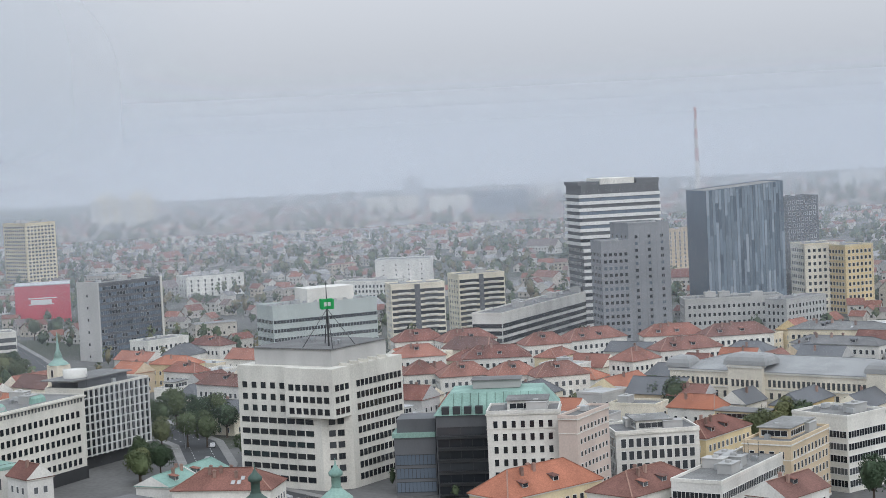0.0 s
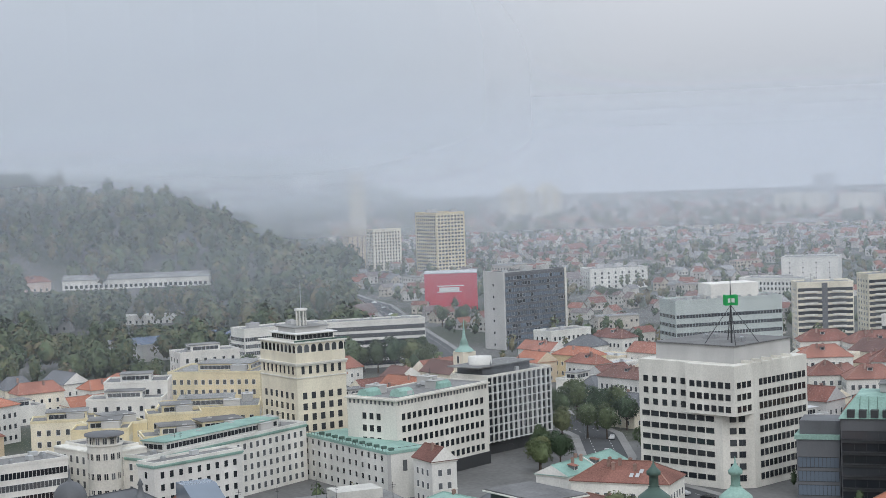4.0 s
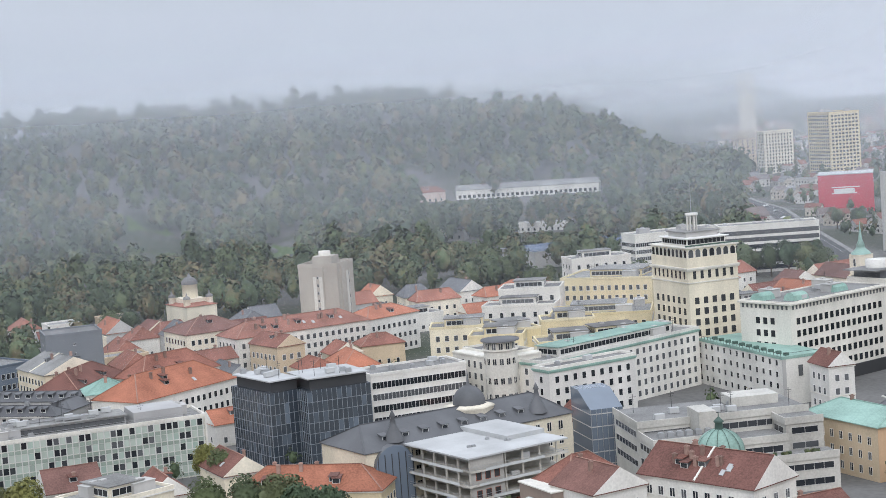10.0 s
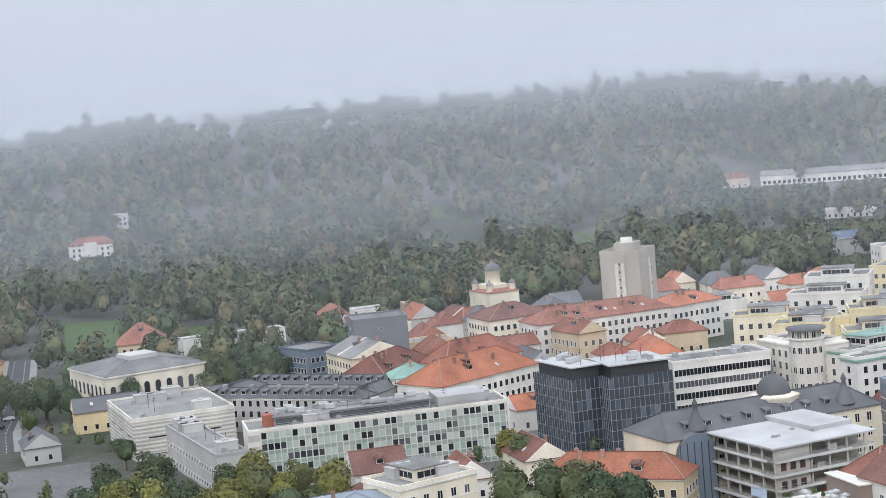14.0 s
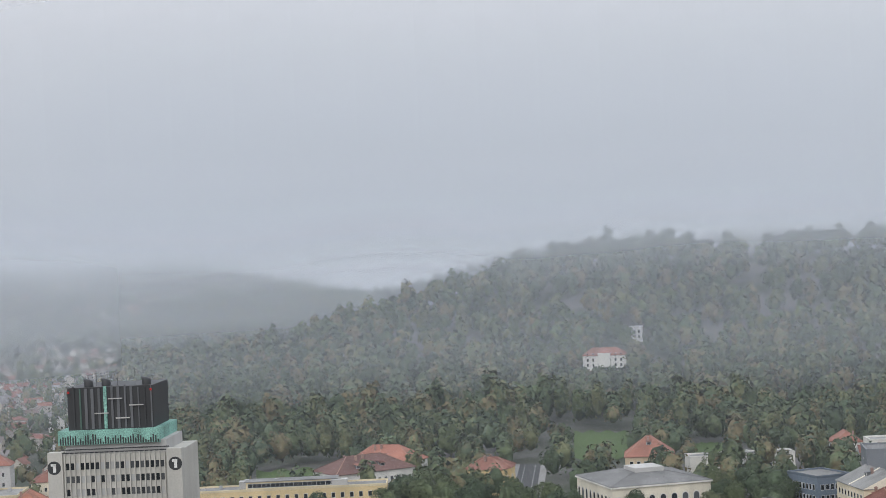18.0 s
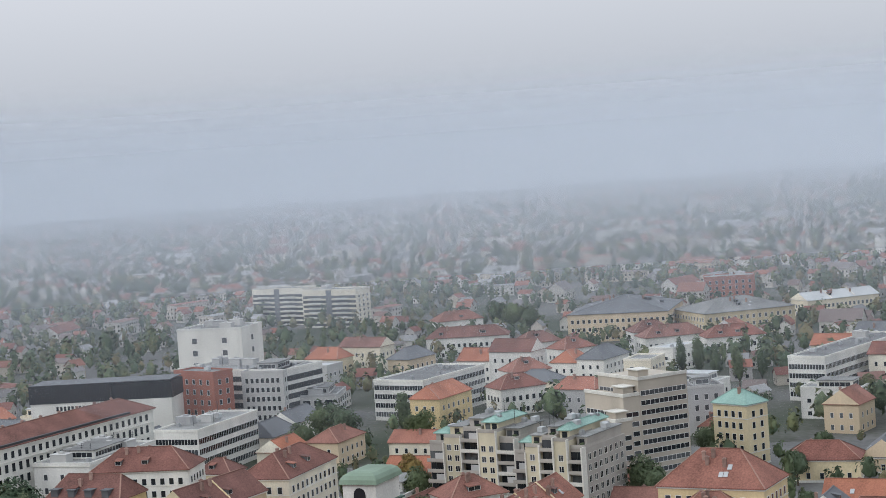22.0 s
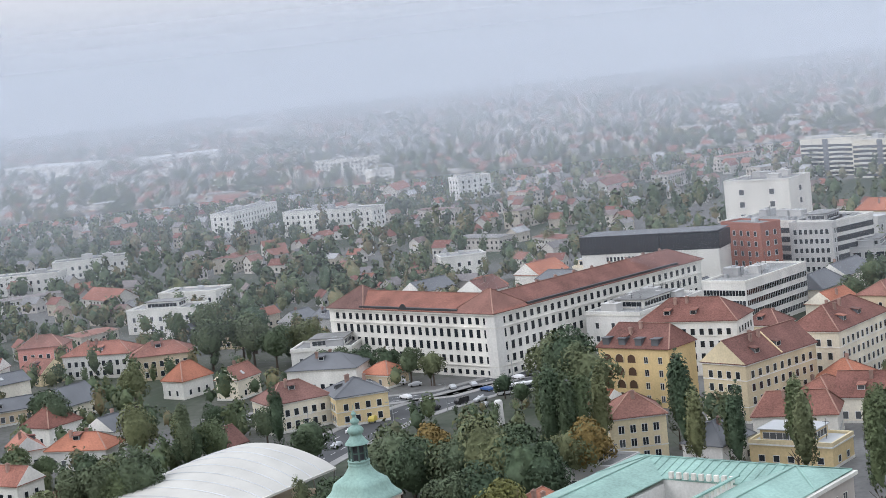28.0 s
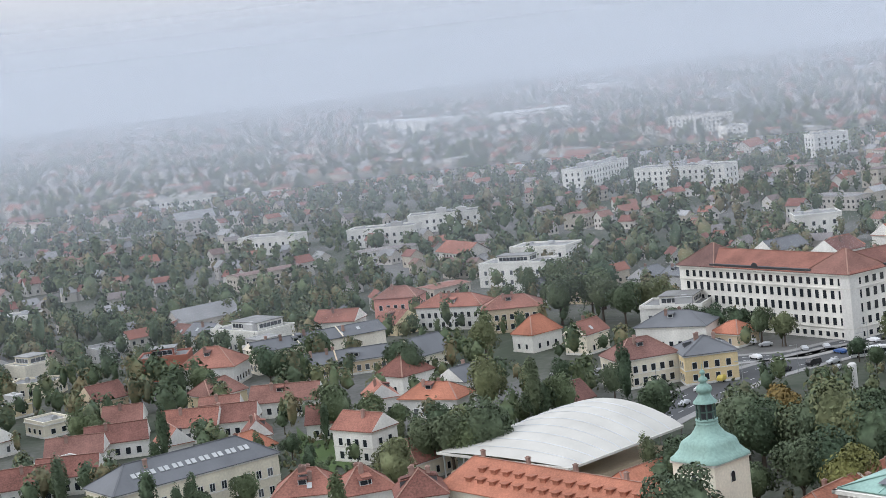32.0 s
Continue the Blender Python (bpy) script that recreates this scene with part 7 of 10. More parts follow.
def green_flats(x, y, ang, w, d, h):
    root = base("apartment_block", "terraced grey apartment block with loggias and green roof slopes", x, y, ang, w, d)
    rng = random.Random(int(x))
    n = 5
    conc = material("grey_beige_concrete", (0.40, 0.37, 0.33), dirt=0.45)
    straw = material("straw_render", (0.58, 0.52, 0.38), dirt=0.35)
    for k in range(n):
        a0, a1 = d * k / n, d * (k + 1) / n
        z = h - abs(k - 1.6) * 2.2
        deep = k % 2 == 0
        x0 = 2.2 if deep else rng.uniform(0, 0.8)
        wall = conc if deep else straw
        solid(root, [(x0, a0, -2, w, a1, z)], wall, "tower_bay")
        for q in range(int(z / 3.1)):
            zz = 0.6 + q * 3.1
            if deep:
                strip(root, "w", (x0, a0, w, a1), zz, 2.3, 0.3, glass, dark, 1.6)
                solid(root, [(x0 - 2.0, a0 + 0.1, zz - 0.55, x0, a1 - 0.1, zz - 0.3), (x0 - 2.1, a0 + 0.1, zz - 0.3, x0 - 1.95, a1 - 0.1, zz + 0.55)], conc if rng.random() < 0.6 else panel, "balcony")
                if rng.random() < 0.4:
                    solid(root, [(x0 - 1.9, a0 + 0.3, zz + 0.5, x0 - 1.8, (a0 + a1) / 2, zz + 2.2)], grey, "sun_blind")
            else:
                window_row(root, "w", (x0, a0, w, a1), zz, 2.6, 1.35, 1.6, white, glass, 2, 0.4)
            if k == 0:
                window_row(root, "s", (x0, a0, w, a1), zz, 3.2, 1.6, 1.7, white, glass, 2, 1)
        solid(root, [(0, a0 - 0.18, -2, x0 + 0.5, a0 + 0.18, z + 0.6)], panel, "party_wall")
        solid(root, [(x0 - 0.15, a0 + 0.2, z, x0 + 0.15, a1 - 0.2, z + 1.0), (x0 + 0.15, a0 + 0.2, z, w * 0.6, a0 + 0.45, z + 1.0)], conc, "terrace_rail")
        solid(root, [(x0 + 3, a0 + 0.6, z, w - 1, a1 - 0.6, z + 2.7)], wall, "roof_house")
        window_row(root, "w", (x0 + 3, a0 + 0.6, w, a1 - 0.6), z + 0.5, 2.2, 1.4, 1.6, dark, glass, 1, 0.2)
        if k in (1, 4):
            part("roof_slope", roof_mesh("hip", x0 + 2.6, a0 + 0.3, w - 0.6, a1 - 0.3, z + 2.7, 1.5, copper, 0.3), root, "green copper roof")
        else:
            solid(root, [(x0 + 2.5, a0 + 0.3, z + 2.7, w - 0.5, a1 - 0.3, z + 3.0)], felt, "roof_slab")
            part("terrace_plant", TREES["broad"][k][1], root, loc=(x0 + 1.5, a0 + 1.6, z)).scale = (0.2, 0.2, 0.16)
        for q in range(3):
            part(*rng.choice((("roof_vent", VENT), ("aerial", MAST), ("air_conditioner", AIRCON))), root, loc=(rng.uniform(x0 + 4, w - 2), rng.uniform(a0 + 1, a1 - 1), z + 3.0))


def arcade_house(x, y, ang, w, d, h):
    root = base("apartment_house", "yellow house with round loggias and dark dormers", x, y, ang, w, d)
    solid(root, [(0, 0, -2, w, d, h)], yellow)
    for r in range(4):
        z = 1.6 + r * 3.7
        for k in range(3):
            # flat dark brown pane stands in for the shaded inside of each loggia
            part("loggia", arch_mesh(2.7, 2.4, yellow, material("shaded_loggia_inside", (0.10, 0.06, 0.04), rough=0.9)), root, loc=(3 + k * 4.1, 0, z))
        window_row(root, "s", (w * 0.55, 0, w, d), z, 3.2, 1.2, 1.8, white, glass, 2, 0.6)
        window_row(root, "w", (0, 0, w, d), z, 3.4, 1.2, 1.8, white, glass, 2, 1)
    tile_roof(root, "half", w, d, h, 6, tile, yellow, random.Random(4), 1.0)
    for k in range(4):
        ob = part("dark_dormer", boxes("dark_dormer", [(-1.1, -0.3, -0.6, 1.1, 3.4, 1.6), (-1.4, -0.6, 1.6, 1.4, 3.6, 1.85)], slate), root, loc=(2.6 + k * w / 4.3, 0.6, h + 0.9))


def mansion(x, y, ang, w, d, h):
    root = base("corner_mansion", "cream corner mansion with green domed roof and large arch window", x, y, ang, w, d)
    solid(root, [(0, 0, -2, w, d, h - 6)], cream)
    solid(root, [(0.6, 0.6, h - 6, w - 0.4, d - 0.4, h)], white, "attic")
    part("arch_window", arch_mesh(3.6, 4.6), root, loc=(0.6, d / 2, h - 5.6), rz=-math.pi / 2)
    for s in ("w", "s"):
        for r in range(4):
            window_row(root, s, (0, 0, w, d), 0.8 + r * 3.0, 2.6, 1.3, 1.8, white, glass, 2, 0.8)
    solid(root, [(-0.5, -0.5, h - 6.4, w + 0.4, d + 0.4, h - 5.9)], dark_copper, "cornice")
    v, fcs = [], []
    for i in range(5):
        k = i / 4
        ins, z = 3.4 * (1 - math.cos(k * math.pi / 2)), h + 3.2 * math.sin(k * math.pi / 2)
        v += [(ins - 0.3, ins - 0.3, z), (w + 0.3 - ins, ins - 0.3, z), (w + 0.3 - ins, d + 0.3 - ins, z), (ins - 0.3, d + 0.3 - ins, z)]
    for i in range(4):
        for q in range(4):
            fcs.append((4 * i + q, 4 * i + (q + 1) % 4, 4 * i + 4 + (q + 1) % 4, 4 * i + 4 + q))
    fcs.append((16, 17, 18, 19))
    part("domed_roof", np_mesh("domed_roof", v, fcs, [material("moss_copper", (0.20, 0.27, 0.20), dirt=0.5, rough=0.6)]), root)


def library(x, y, ang, w, d, h):
    root = base("library_building", "stone library with green copper roofs round a courtyard", x, y, ang, w, d)
    t = 15.0
    stone = material("grey_brown_stone", (0.42, 0.38, 0.34), dirt=0.3)
    solid(root, [(0, 0, -2, w, t, h), (0, t, -2, t, d, h), (w - t, t, -2, w, d, h), (t, d - t, -2, w - t, d, h - 1)], white)
    solid(root, [(-0.2, -0.2, -2, w, 0, h - 0.6), (-0.2, 0, -2, 0, d, h - 0.6)], stone, "facing", "grey brown stone facing")
    for ledge_box in [(-0.8, -0.8, h - 1.0, w + 0.8, 0.2, h - 0.3), (-0.8, 0.2, h - 1.0, 0.2, d + 0.8, h - 0.3), (-0.8, d, h - 1.0, w + 0.8, d + 0.8, h - 0.3), (w, 0, h - 1.0, w + 0.8, d, h - 0.3)]:
        solid(root, [ledge_box], panel, "cornice")

    def slope(x0, y0, x1, y1, name="roof"):
        part(name, roof_mesh("hip", x0, y0, x1, y1, h, 2.0, copper, 0.1), root, "green copper roof")

    slope(0, 0, w, t)
    slope(0, 0, t, d)
    slope(w - t, 0, w, d)
    slope(0, d - t, w, d)
    part("solar_strip", np_mesh("solar_strip", [(2, d * 0.55, h + 1.1), (6, d * 0.55, h + 1.75), (6, d * 0.85, h + 1.75), (2, d * 0.85, h + 1.1)], [(0, 1, 2, 3)], [slate]), root)
    for k in range(int(d / 1.9)):  # standing seams of the copper sheets
        for lo, hi in ((0, t), (w - t, w)):
            m = (lo + hi) / 2
            yy = 1.5 + k * 1.9
            e = min(1.0, min(yy, d - yy) / (t / 2))
            if e < 0.99:
                continue
            vv = [(lo, yy, h), (m, yy, h + 2.0), (hi, yy, h), (lo, yy + 0.14, h), (m, yy + 0.14, h + 2.0), (hi, yy + 0.14, h)]
            part("roof_seam", np_mesh("roof_seam", [(p, q, r + (0.16 if i < 6 else 0)) for i, (p, q, r) in enumerate(vv + vv)], [(0, 1, 4, 3), (1, 2, 5, 4), (6, 7, 1, 0), (7, 8, 2, 1), (3, 4, 10, 9), (4, 5, 11, 10)], [copper]), root)
    solid(root, [(t * 0.3, t, h + 1.0, t * 0.3 + 0.25, d - t, h + 1.3), (w - t * 0.35, t, h + 1.2, w - t * 0.35 + 0.25, d - t, h + 1.5)], slate, "snow_rail")
    for k in range(int(d / 1.1)):
        solid(root, [(-1.0, k * 1.1, h - 1.25, -0.4, k * 1.1 + 0.5, h - 0.85)], panel, "bracket") if k < 40 else None
    for a in range(7):
        window_row(root, "w", (w - t, t, w, d - t), 3.5 if a % 2 else 10, 3.2, 1.5, 2.2, white, glass, 2, 1) if a < 2 else None
    for k in range(9):
        solid(root, [(t + 1 + k * 2.0, t - 0.2, h + 0.4, t + 1.8 + k * 2.0, t + 0.5, h + 1.6)], panel, "baluster")
        solid(root, [(w - t - 0.5, t + 1 + k * 1.6, h + 0.2, w - t + 0.2, t + 1.8 + k * 1.6, h + 1.4)], panel, "baluster")
    solid(root, [(t, t - 0.3, h + 1.5, w - t, t + 0.5, h + 1.8)], copper, "rail_cap")
    solid(root, [(t + 2, d - t - 5, -1, t + 11, d - t, h - 5)], white, "court_block")
    solid(root, [(t + 1.7, d - t - 5.3, h - 5, t + 11.3, d - t, h - 4.6)], copper, "court_roof")
    for r in range(4):
        window_row(root, "n", (t, 0, w - t, t), 2 + r * 4.6, 3.4, 1.6, 2.4, white, glass, 2, 1)
        window_row(root, "w", (-0.2, 0, w, d), 1.5 + r * 4.8, 3.6, 1.6, 2.8, panel, glass, 2, 2)
        window_row(root, "s", (0, -0.2, w, d), 1.5 + r * 4.8, 3.6, 1.6, 2.8, panel, glass, 2, 2)


def tent(x, y, ang, w, d, h):
    root = base("theatre_canopy", "large white arched fabric canopy over an open theatre", x, y, ang, w, d)
    fabric = material("white_canopy_fabric", (0.50, 0.485, 0.44), rough=0.6, dirt=0.08, vary=0.02)
    n, m = 24, 20
    rise = 5.4

    def zz(u, q):
        return h + rise * math.sin(math.pi * q) ** 0.8 * (0.12 + 0.88 * min(1.0, u * 1.4) ** 0.8)

    v = [(w * i / n, d * j / m, zz(i / n, j / m)) for i in range(n + 1) for j in range(m + 1)]
    fcs = [(i * (m + 1) + j, (i + 1) * (m + 1) + j, (i + 1) * (m + 1) + j + 1, i * (m + 1) + j + 1) for i in range(n) for j in range(m)]
    me = np_mesh("canopy", v, fcs, [fabric])
    for p in me.polygons:
        p.use_smooth = True
    part("canopy", me, root)
    for k in range(1, 9):
        q = k / 9
        rib = [(w * q, d * i / 16, zz(q, i / 16)) for i in range(17)]
        vv, ff = [], []
        for a, b, c in rib:
            vv += [(a - 0.16, b, c + 0.03), (a, b, c + 0.16), (a + 0.16, b, c + 0.03)]
        for i in range(16):
            ff += [(3 * i, 3 * i + 3, 3 * i + 4, 3 * i + 1), (3 * i + 1, 3 * i + 4, 3 * i + 5, 3 * i + 2)]
        part("rib", np_mesh("rib", vv, ff, [steel]), root)
    solid(root, [(-0.3, 0, h - 0.5, 0, d, h + 0.1), (w, 0, h - 0.5, w + 0.3, d, h + 0.1), (0, -0.3, h - 0.5, w, 0, h + 0.05)], panel, "edge_beam")
    for k in range(7):
        for a in (0.2, w - 0.4):
            solid(root, [(a, k * d / 6.3, -2, a + 0.3, k * d / 6.3 + 0.3, h - 0.4)], steel, "post")
    solid(root, [(2, 2, -2, w - 2, d - 2, 3)], ochre, "seating_block")


def monastery(x, y, ang, w, d, h):
    root = base("monastery_wing", "long monastery wing with orange tiled roof and dormers", x, y, ang, w, d)
    solid(root, [(0, 0, -2, w, d, h)], cream)
    part("roof", roof_mesh("half", 0, 0, w, d, h, 5.5, orange_tile, 0.6), root, "orange tiled roof")
    shed = boxes("shed_dormer", [(-0.8, -0.2, -0.5, 0.8, 1.6, 0.7), (-1.0, -0.5, 0.7, 1.0, 2.2, 0.9)], orange_tile)
    for k in range(15):
        for row, yy in ((0, 2.0), (1, 4.6)):
            part("dormer", shed, root, loc=(8 + k * (w - 16) / 14 + row * 1.8, yy, h + (yy + 0.5) * 5.5 / (d / 2 + 0.5) + 0.1))
    for k in range(5):
        part("chimney", CHIMNEY, root, loc=(6 + k * (w - 12) / 4, d * 0.55, h + 5.6))
    for r in range(2):
        window_row(root, "s", (0, 0, w, d), 1.2 + r * 3.6, 3.2, 1.1, 1.6, white, glass, 2, 2)
    wing = new("monastery_wing")
    wing.location, wing.rotation_euler = (root.location.x, root.location.y, 0), root.rotation_euler
    tagged(wing, "monastery cross wing with red tiled roof", "building")
    solid(wing, [(w * 0.50, d, -2, w * 0.50 + 13, d + 26, h - 0.5)], cream)
    part("roof", roof_mesh("half", w * 0.50, d - 4, w * 0.50 + 13, d + 26, h - 0.5, 5, orange_tile, 0.5), wing)


def cross_church(x, y, ang, w, d, h):
    root = base("church", "cream church with green copper baroque spire", x, y, ang, w, d)
    solid(root, [(0, 0, -2, w, d, h)], cream)
    solid(root, [(-0.35, -0.35, h - 0.5, w + 0.35, d + 0.35, h)], panel, "cornice")
    for s in ("w", "s", "n"):
        loc, rz = side_place(s, (0, 0, w, d), w / 2, h - 4.6)
        part("bell_window", arch_mesh(1.3, 2.2), root, loc=loc, rz=rz)
    cx, cy, n = w / 2, d / 2, 32

    def bell_roof(name, plan, label):
        v, fcs = [], []
        for z, half, square in plan:  # a square at the eaves that turns round towards the lantern
            for i in range(n):
                a = (i + 0.5) * math.tau / n
                c, q = math.cos(a), math.sin(a)
                k = (abs(c) ** square + abs(q) ** square) ** (-1 / square)
                v.append((cx + half * k * c, cy + half * k * q, h + z))
        for j in range(len(plan) - 1):
            for i in range(n):
                fcs.append((j * n + i, j * n + (i + 1) % n, (j + 1) * n + (i + 1) % n, (j + 1) * n + i))
        me = np_mesh(name, v, fcs, [copper])
        me.shade_smooth()
        return part(name, me, root, label)

    e = w / 2
    bell_roof("bell_roof", ((0, e + 0.9, 9), (0.35, e + 0.9, 9), (1.0, e + 0.2, 8), (2.0, e - 0.5, 7), (3.0, e - 0.75, 6), (3.6, e - 1.0, 6), (4.2, e - 1.7, 5), (4.9, e - 2.5, 4), (5.8, 2.5, 3), (6.7, 2.2, 2.2), (7.0, 2.2, 2)), "bell shaped green copper roof")
    part("lantern_base", tube("lantern_base", [(cx, cy, h + 6.9, 2.3), (cx, cy, h + 7.3, 2.3), (cx, cy, h + 7.4, 2.0), (cx, cy, h + 7.7, 2.35), (cx, cy, h + 7.9, 2.35), (cx, cy, h + 8.0, 0.5)], copper, 16), root, "green copper ring")
    lantern = part("lantern", tube("lantern", [(cx, cy, h + 7.9, 1.35), (cx, cy, h + 11.4, 1.35)], dark, 8), root, "dark open lantern")
    for i in range(8):
        a = i * math.tau / 8
        part("lantern_post", tube("lantern_post", [(cx + 1.85 * math.cos(a), cy + 1.85 * math.sin(a), h + 7.9, 0.2), (cx + 1.85 * math.cos(a), cy + 1.85 * math.sin(a), h + 11.4, 0.2)], dark_copper, 6), lantern)
    part("lantern_ring", tube("lantern_ring", [(cx, cy, h + 9.4, 1.95), (cx, cy, h + 9.7, 1.95)], dark_copper, 16), lantern)
    spire(root, cx, cy, h + 11.3, 2.0, ((0, 1.25), (0.25, 1.22), (0.9, 0.9), (1.6, 0.66), (2.0, 0.62), (2.2, 0.78), (2.8, 0.86), (3.4, 0.72), (3.9, 0.36), (4.2, 0.30), (4.4, 0.48), (4.9, 0.46), (5.4, 0.2), (5.8, 0.16), (6.0, 0.3), (6.4, 0.26), (6.8, 0.05), (8.0, 0.03)), copper, 16)
    solid(root, [(-7, 0.5, -2, 0, d - 0.5, h - 6)], cream, "porch")
    solid(root, [(-7.4, 0.2, h - 6.2, 0, d - 0.2, h - 5.8)], panel, "porch_cornice")
    part("porch_roof", roof_mesh("gable", -7, 0.5, 0, d - 0.5, h - 5.8, 2.6, copper, 0.5, cream), root, "green copper porch roof")
    statue = new("statue")
    statue.location, statue.rotation_euler = root.matrix_basis @ Vector((-10.0, d / 2, 0)), root.rotation_euler
    statue.location.z = root.location.z
    tagged(statue, "pale stone column with a small figure", "statue")
    part("column", tube("column", [(0, 0, -1, 0.9), (0, 0, 1.4, 0.9), (0, 0, 1.5, 0.5), (0, 0, 5.2, 0.42), (0, 0, 5.4, 0.75), (0, 0, 5.8, 0.75), (0, 0, 5.9, 0.4), (0, 0, 7.0, 0.45), (0, 0, 7.7, 0.2), (0, 0, 7.9, 0.05)], white, 12), statue)


def far_pair(x, y, ang, w, d, h):
    root = base("apartment_tower", "white apartment tower with stepped sloping top", x, y, ang, w, d)
    for k in range(5):
        z = h - abs(k - 2) * h * 0.11
        solid(root, [(w * k / 5, 0, -2, w * (k + 1) / 5 - 0.6, d, z)], white if k % 2 == 0 else cream, "tower_bay")
        gather = []
        for q in range(int(z / 3.2)):
            window_row(root, "s", (w * k / 5, 0, w * (k + 1) / 5, d), 1 + q * 3.2, 3, 1.8, 1.5, gather=gather, margin=0.5)
        joined(root, gather)


def mast_tower(x, y, ang, w, d, h):
    root = base("chimney_stack", "tall slim chimney banded red and white", x, y, ang, w, d, "chimney")
    r = math.hypot(x, y)
    top = EYE + r * math.tan(radians(1.0))
    red = material("faded_red_band", (0.42, 0.20, 0.17), dirt=0.2)
    zs = [0, top * 0.55, top * 0.66, top * 0.74, top * 0.82, top * 0.90, top]
    for i in range(6):
        r0, r1 = 4.2 - 2.6 * zs[i] / top, 4.2 - 2.6 * zs[i + 1] / top
        part("stack_ring", tube("stack_ring", [(0, 0, zs[i] - (2 if i == 0 else 0), r0), (0, 0, zs[i + 1], r1)], panel if i % 2 == 0 else red, 14), root)


def solar_hall(x, y, ang, w, d, h):
    root = base("sports_hall", "low hall under a wide blue solar panel roof", x, y, ang, w, d)
    solid(root, [(0, 0, -2, w, d, h)], grey)
    blue = material("blue_solar_panel", (0.10, 0.14, 0.22), rough=0.25, vary=0.3)
    part("roof", boxes("roof", [(-0.5, -0.5, h, w + 0.5, d + 0.5, h + 0.4)], pale_roof), root)
    n, m = 16, 5
    for j in range(m):
        solid(root, [(0.3 + i * w / n, 0.4 + j * d / m, h + 0.42, (i + 1) * w / n - 0.2, (j + 1) * d / m - 0.5, h + 0.6) for i in range(n)], blue, "solar_row")


def ursuline(x, y, ang, w, d, h):
    root = base("church", "small pale yellow church tower with green spire", x, y, ang, w, d)
    solid(root, [(0, 0, -2, w, d, h)], cream)
    part("bell_window", arch_mesh(1.5, 3.2), root, loc=(w / 2, 0, h - 5))
    part("bell_window", arch_mesh(1.5, 3.2), root, loc=(0, d / 2, h - 5), rz=-math.pi / 2)
    spire(root, w / 2, d / 2, h, w / 2 * 1.1, ((0, 1.15), (0.8, 1.0), (2.2, 0.55), (3.4, 0.42), (3.6, 0.5), (6, 0.22), (12, 0.05), (14, 0.03)), copper, 8)
    solid(root, [(-2, d, -2, w + 3, d + 22, h - 10)], cream, "nave")
    part("nave_roof", roof_mesh("gable", -2, d, w + 3, d + 22, h - 10, 5, tile, 0.5, cream), root)

# ---- the buildings, quarter by quarter ----
metal_office(-34.6, 541.3, 57.0, 35.9, 39.9, 39.0)
bank_back(-67.2, 679.5, 28.7, 45.4, 16.0, 47.0)
block("apartment_tower", "yellow and grey chequered high-rise apartment block", -363.3, 1528.7, 45.0, 30.4, 36.3, 58.0, wall=yellow, storey=3, spacing=3.2, win=(2.2, 1.6))
dark_slab(-186.3, 939.2, 52.0, 46.5, 16.7, 41.8)
silo(-292.7, 1189.9, 12.0, 37.0, 30.0, 26.2)
block("factory_building", "white factory building with flat roof", -199.7, 1354.2, 26.4, 47.3, 25.0, 15.9, wall=white, spacing=5, clutter=2)
block("office_building", "white low office with stepped roof", -153.4, 894.5, 50.0, 27.9, 14.0, 14.0, wall=white, spacing=3)
block("town_house", "cream house with red gable roof", -143.5, 833.4, 50.0, 10.1, 24.6, 11.0, roof="gable", roof_mat=tile)
block("town_house", "cream corner house with red hip roof", -112.1, 861.1, 52.0, 11.2, 21.9, 14.0, roof="hip", roof_mat=tile)
block("old_house", "old cream house with long red roof", -83.4, 694.1, 52.0, 10.0, 24.5, 15.0, roof="hip", roof_mat=tile)
block("town_house", "white house with red roof beside the square", -114.7, 787.7, 52.0, 9.7, 20.2, 10.0, roof="hip", roof_mat=tile)
block("concert_hall", "white windowless hall with flat roof", -51.7, 1321.9, -5.8, 41.3, 26.0, 24.0, wall=white, spacing=9, clutter=0.2, win=(1, 1))
block("office_building", "white low wide building with roof terrace", -77.3, 1228.2, -21.6, 46.7, 22.0, 16.0, wall=white, clutter=0.6)
flats(-28.3, 921.5, 11.4, 29.0, 18.0, 35.0, "white apartment block with dark balcony bands")
flats(8.1, 972.3, 19.9, 27.5, 18.0, 35.0, "brown and white apartment block with balconies")
banded(27.7, 860.9, 64.0, 136.1, 16.4, 23.0, "long white office building with dark ribbon windows")
grey_slab(77.7, 857.8, 10.0, 14.4, 20.0, 56.0, "grey panelled office slab")
grey_slab(94.1, 883.7, 15.0, 22.1, 26.0, 63.0, "tall grey panelled office slab")
hotel(76.1, 962.3, 12.0, 47.0, 30.0, 82.0)
glass_tower(148.0, 974.2, 14.0, 47.1, 30.0, 78.0)
block("office_tower", "slim dark office tower with white fins", 211.3, 1073.5, 14.0, 21.9, 20.0, 66.0, wall=dark, storey=3.4, spacing=2.6, pane=glass)
block("office_building", "cream office block with square windows", 209.5, 1012.9, 10.0, 21.5, 22.0, 40.2, wall=cream, storey=3.6, spacing=2.8, win=(1.6, 1.9))
block("office_building", "yellow gabled end office block", 230.6, 1002.2, 25.0, 20.0, 22.0, 39.1, wall=yellow, storey=3.6, spacing=2.8, win=(1.6, 1.9))
block("apartment_house", "peach coloured apartment block", 170.9, 1331.8, 25.3, 27.7, 14.0, 36.0, wall=ochre, storey=3, spacing=4)
block("office_building", "pale blue grey office building with flat roof", 127.4, 929.2, 0.0, 52.4, 20.0, 19.1, wall=grey, storey=3.6, spacing=2.6)
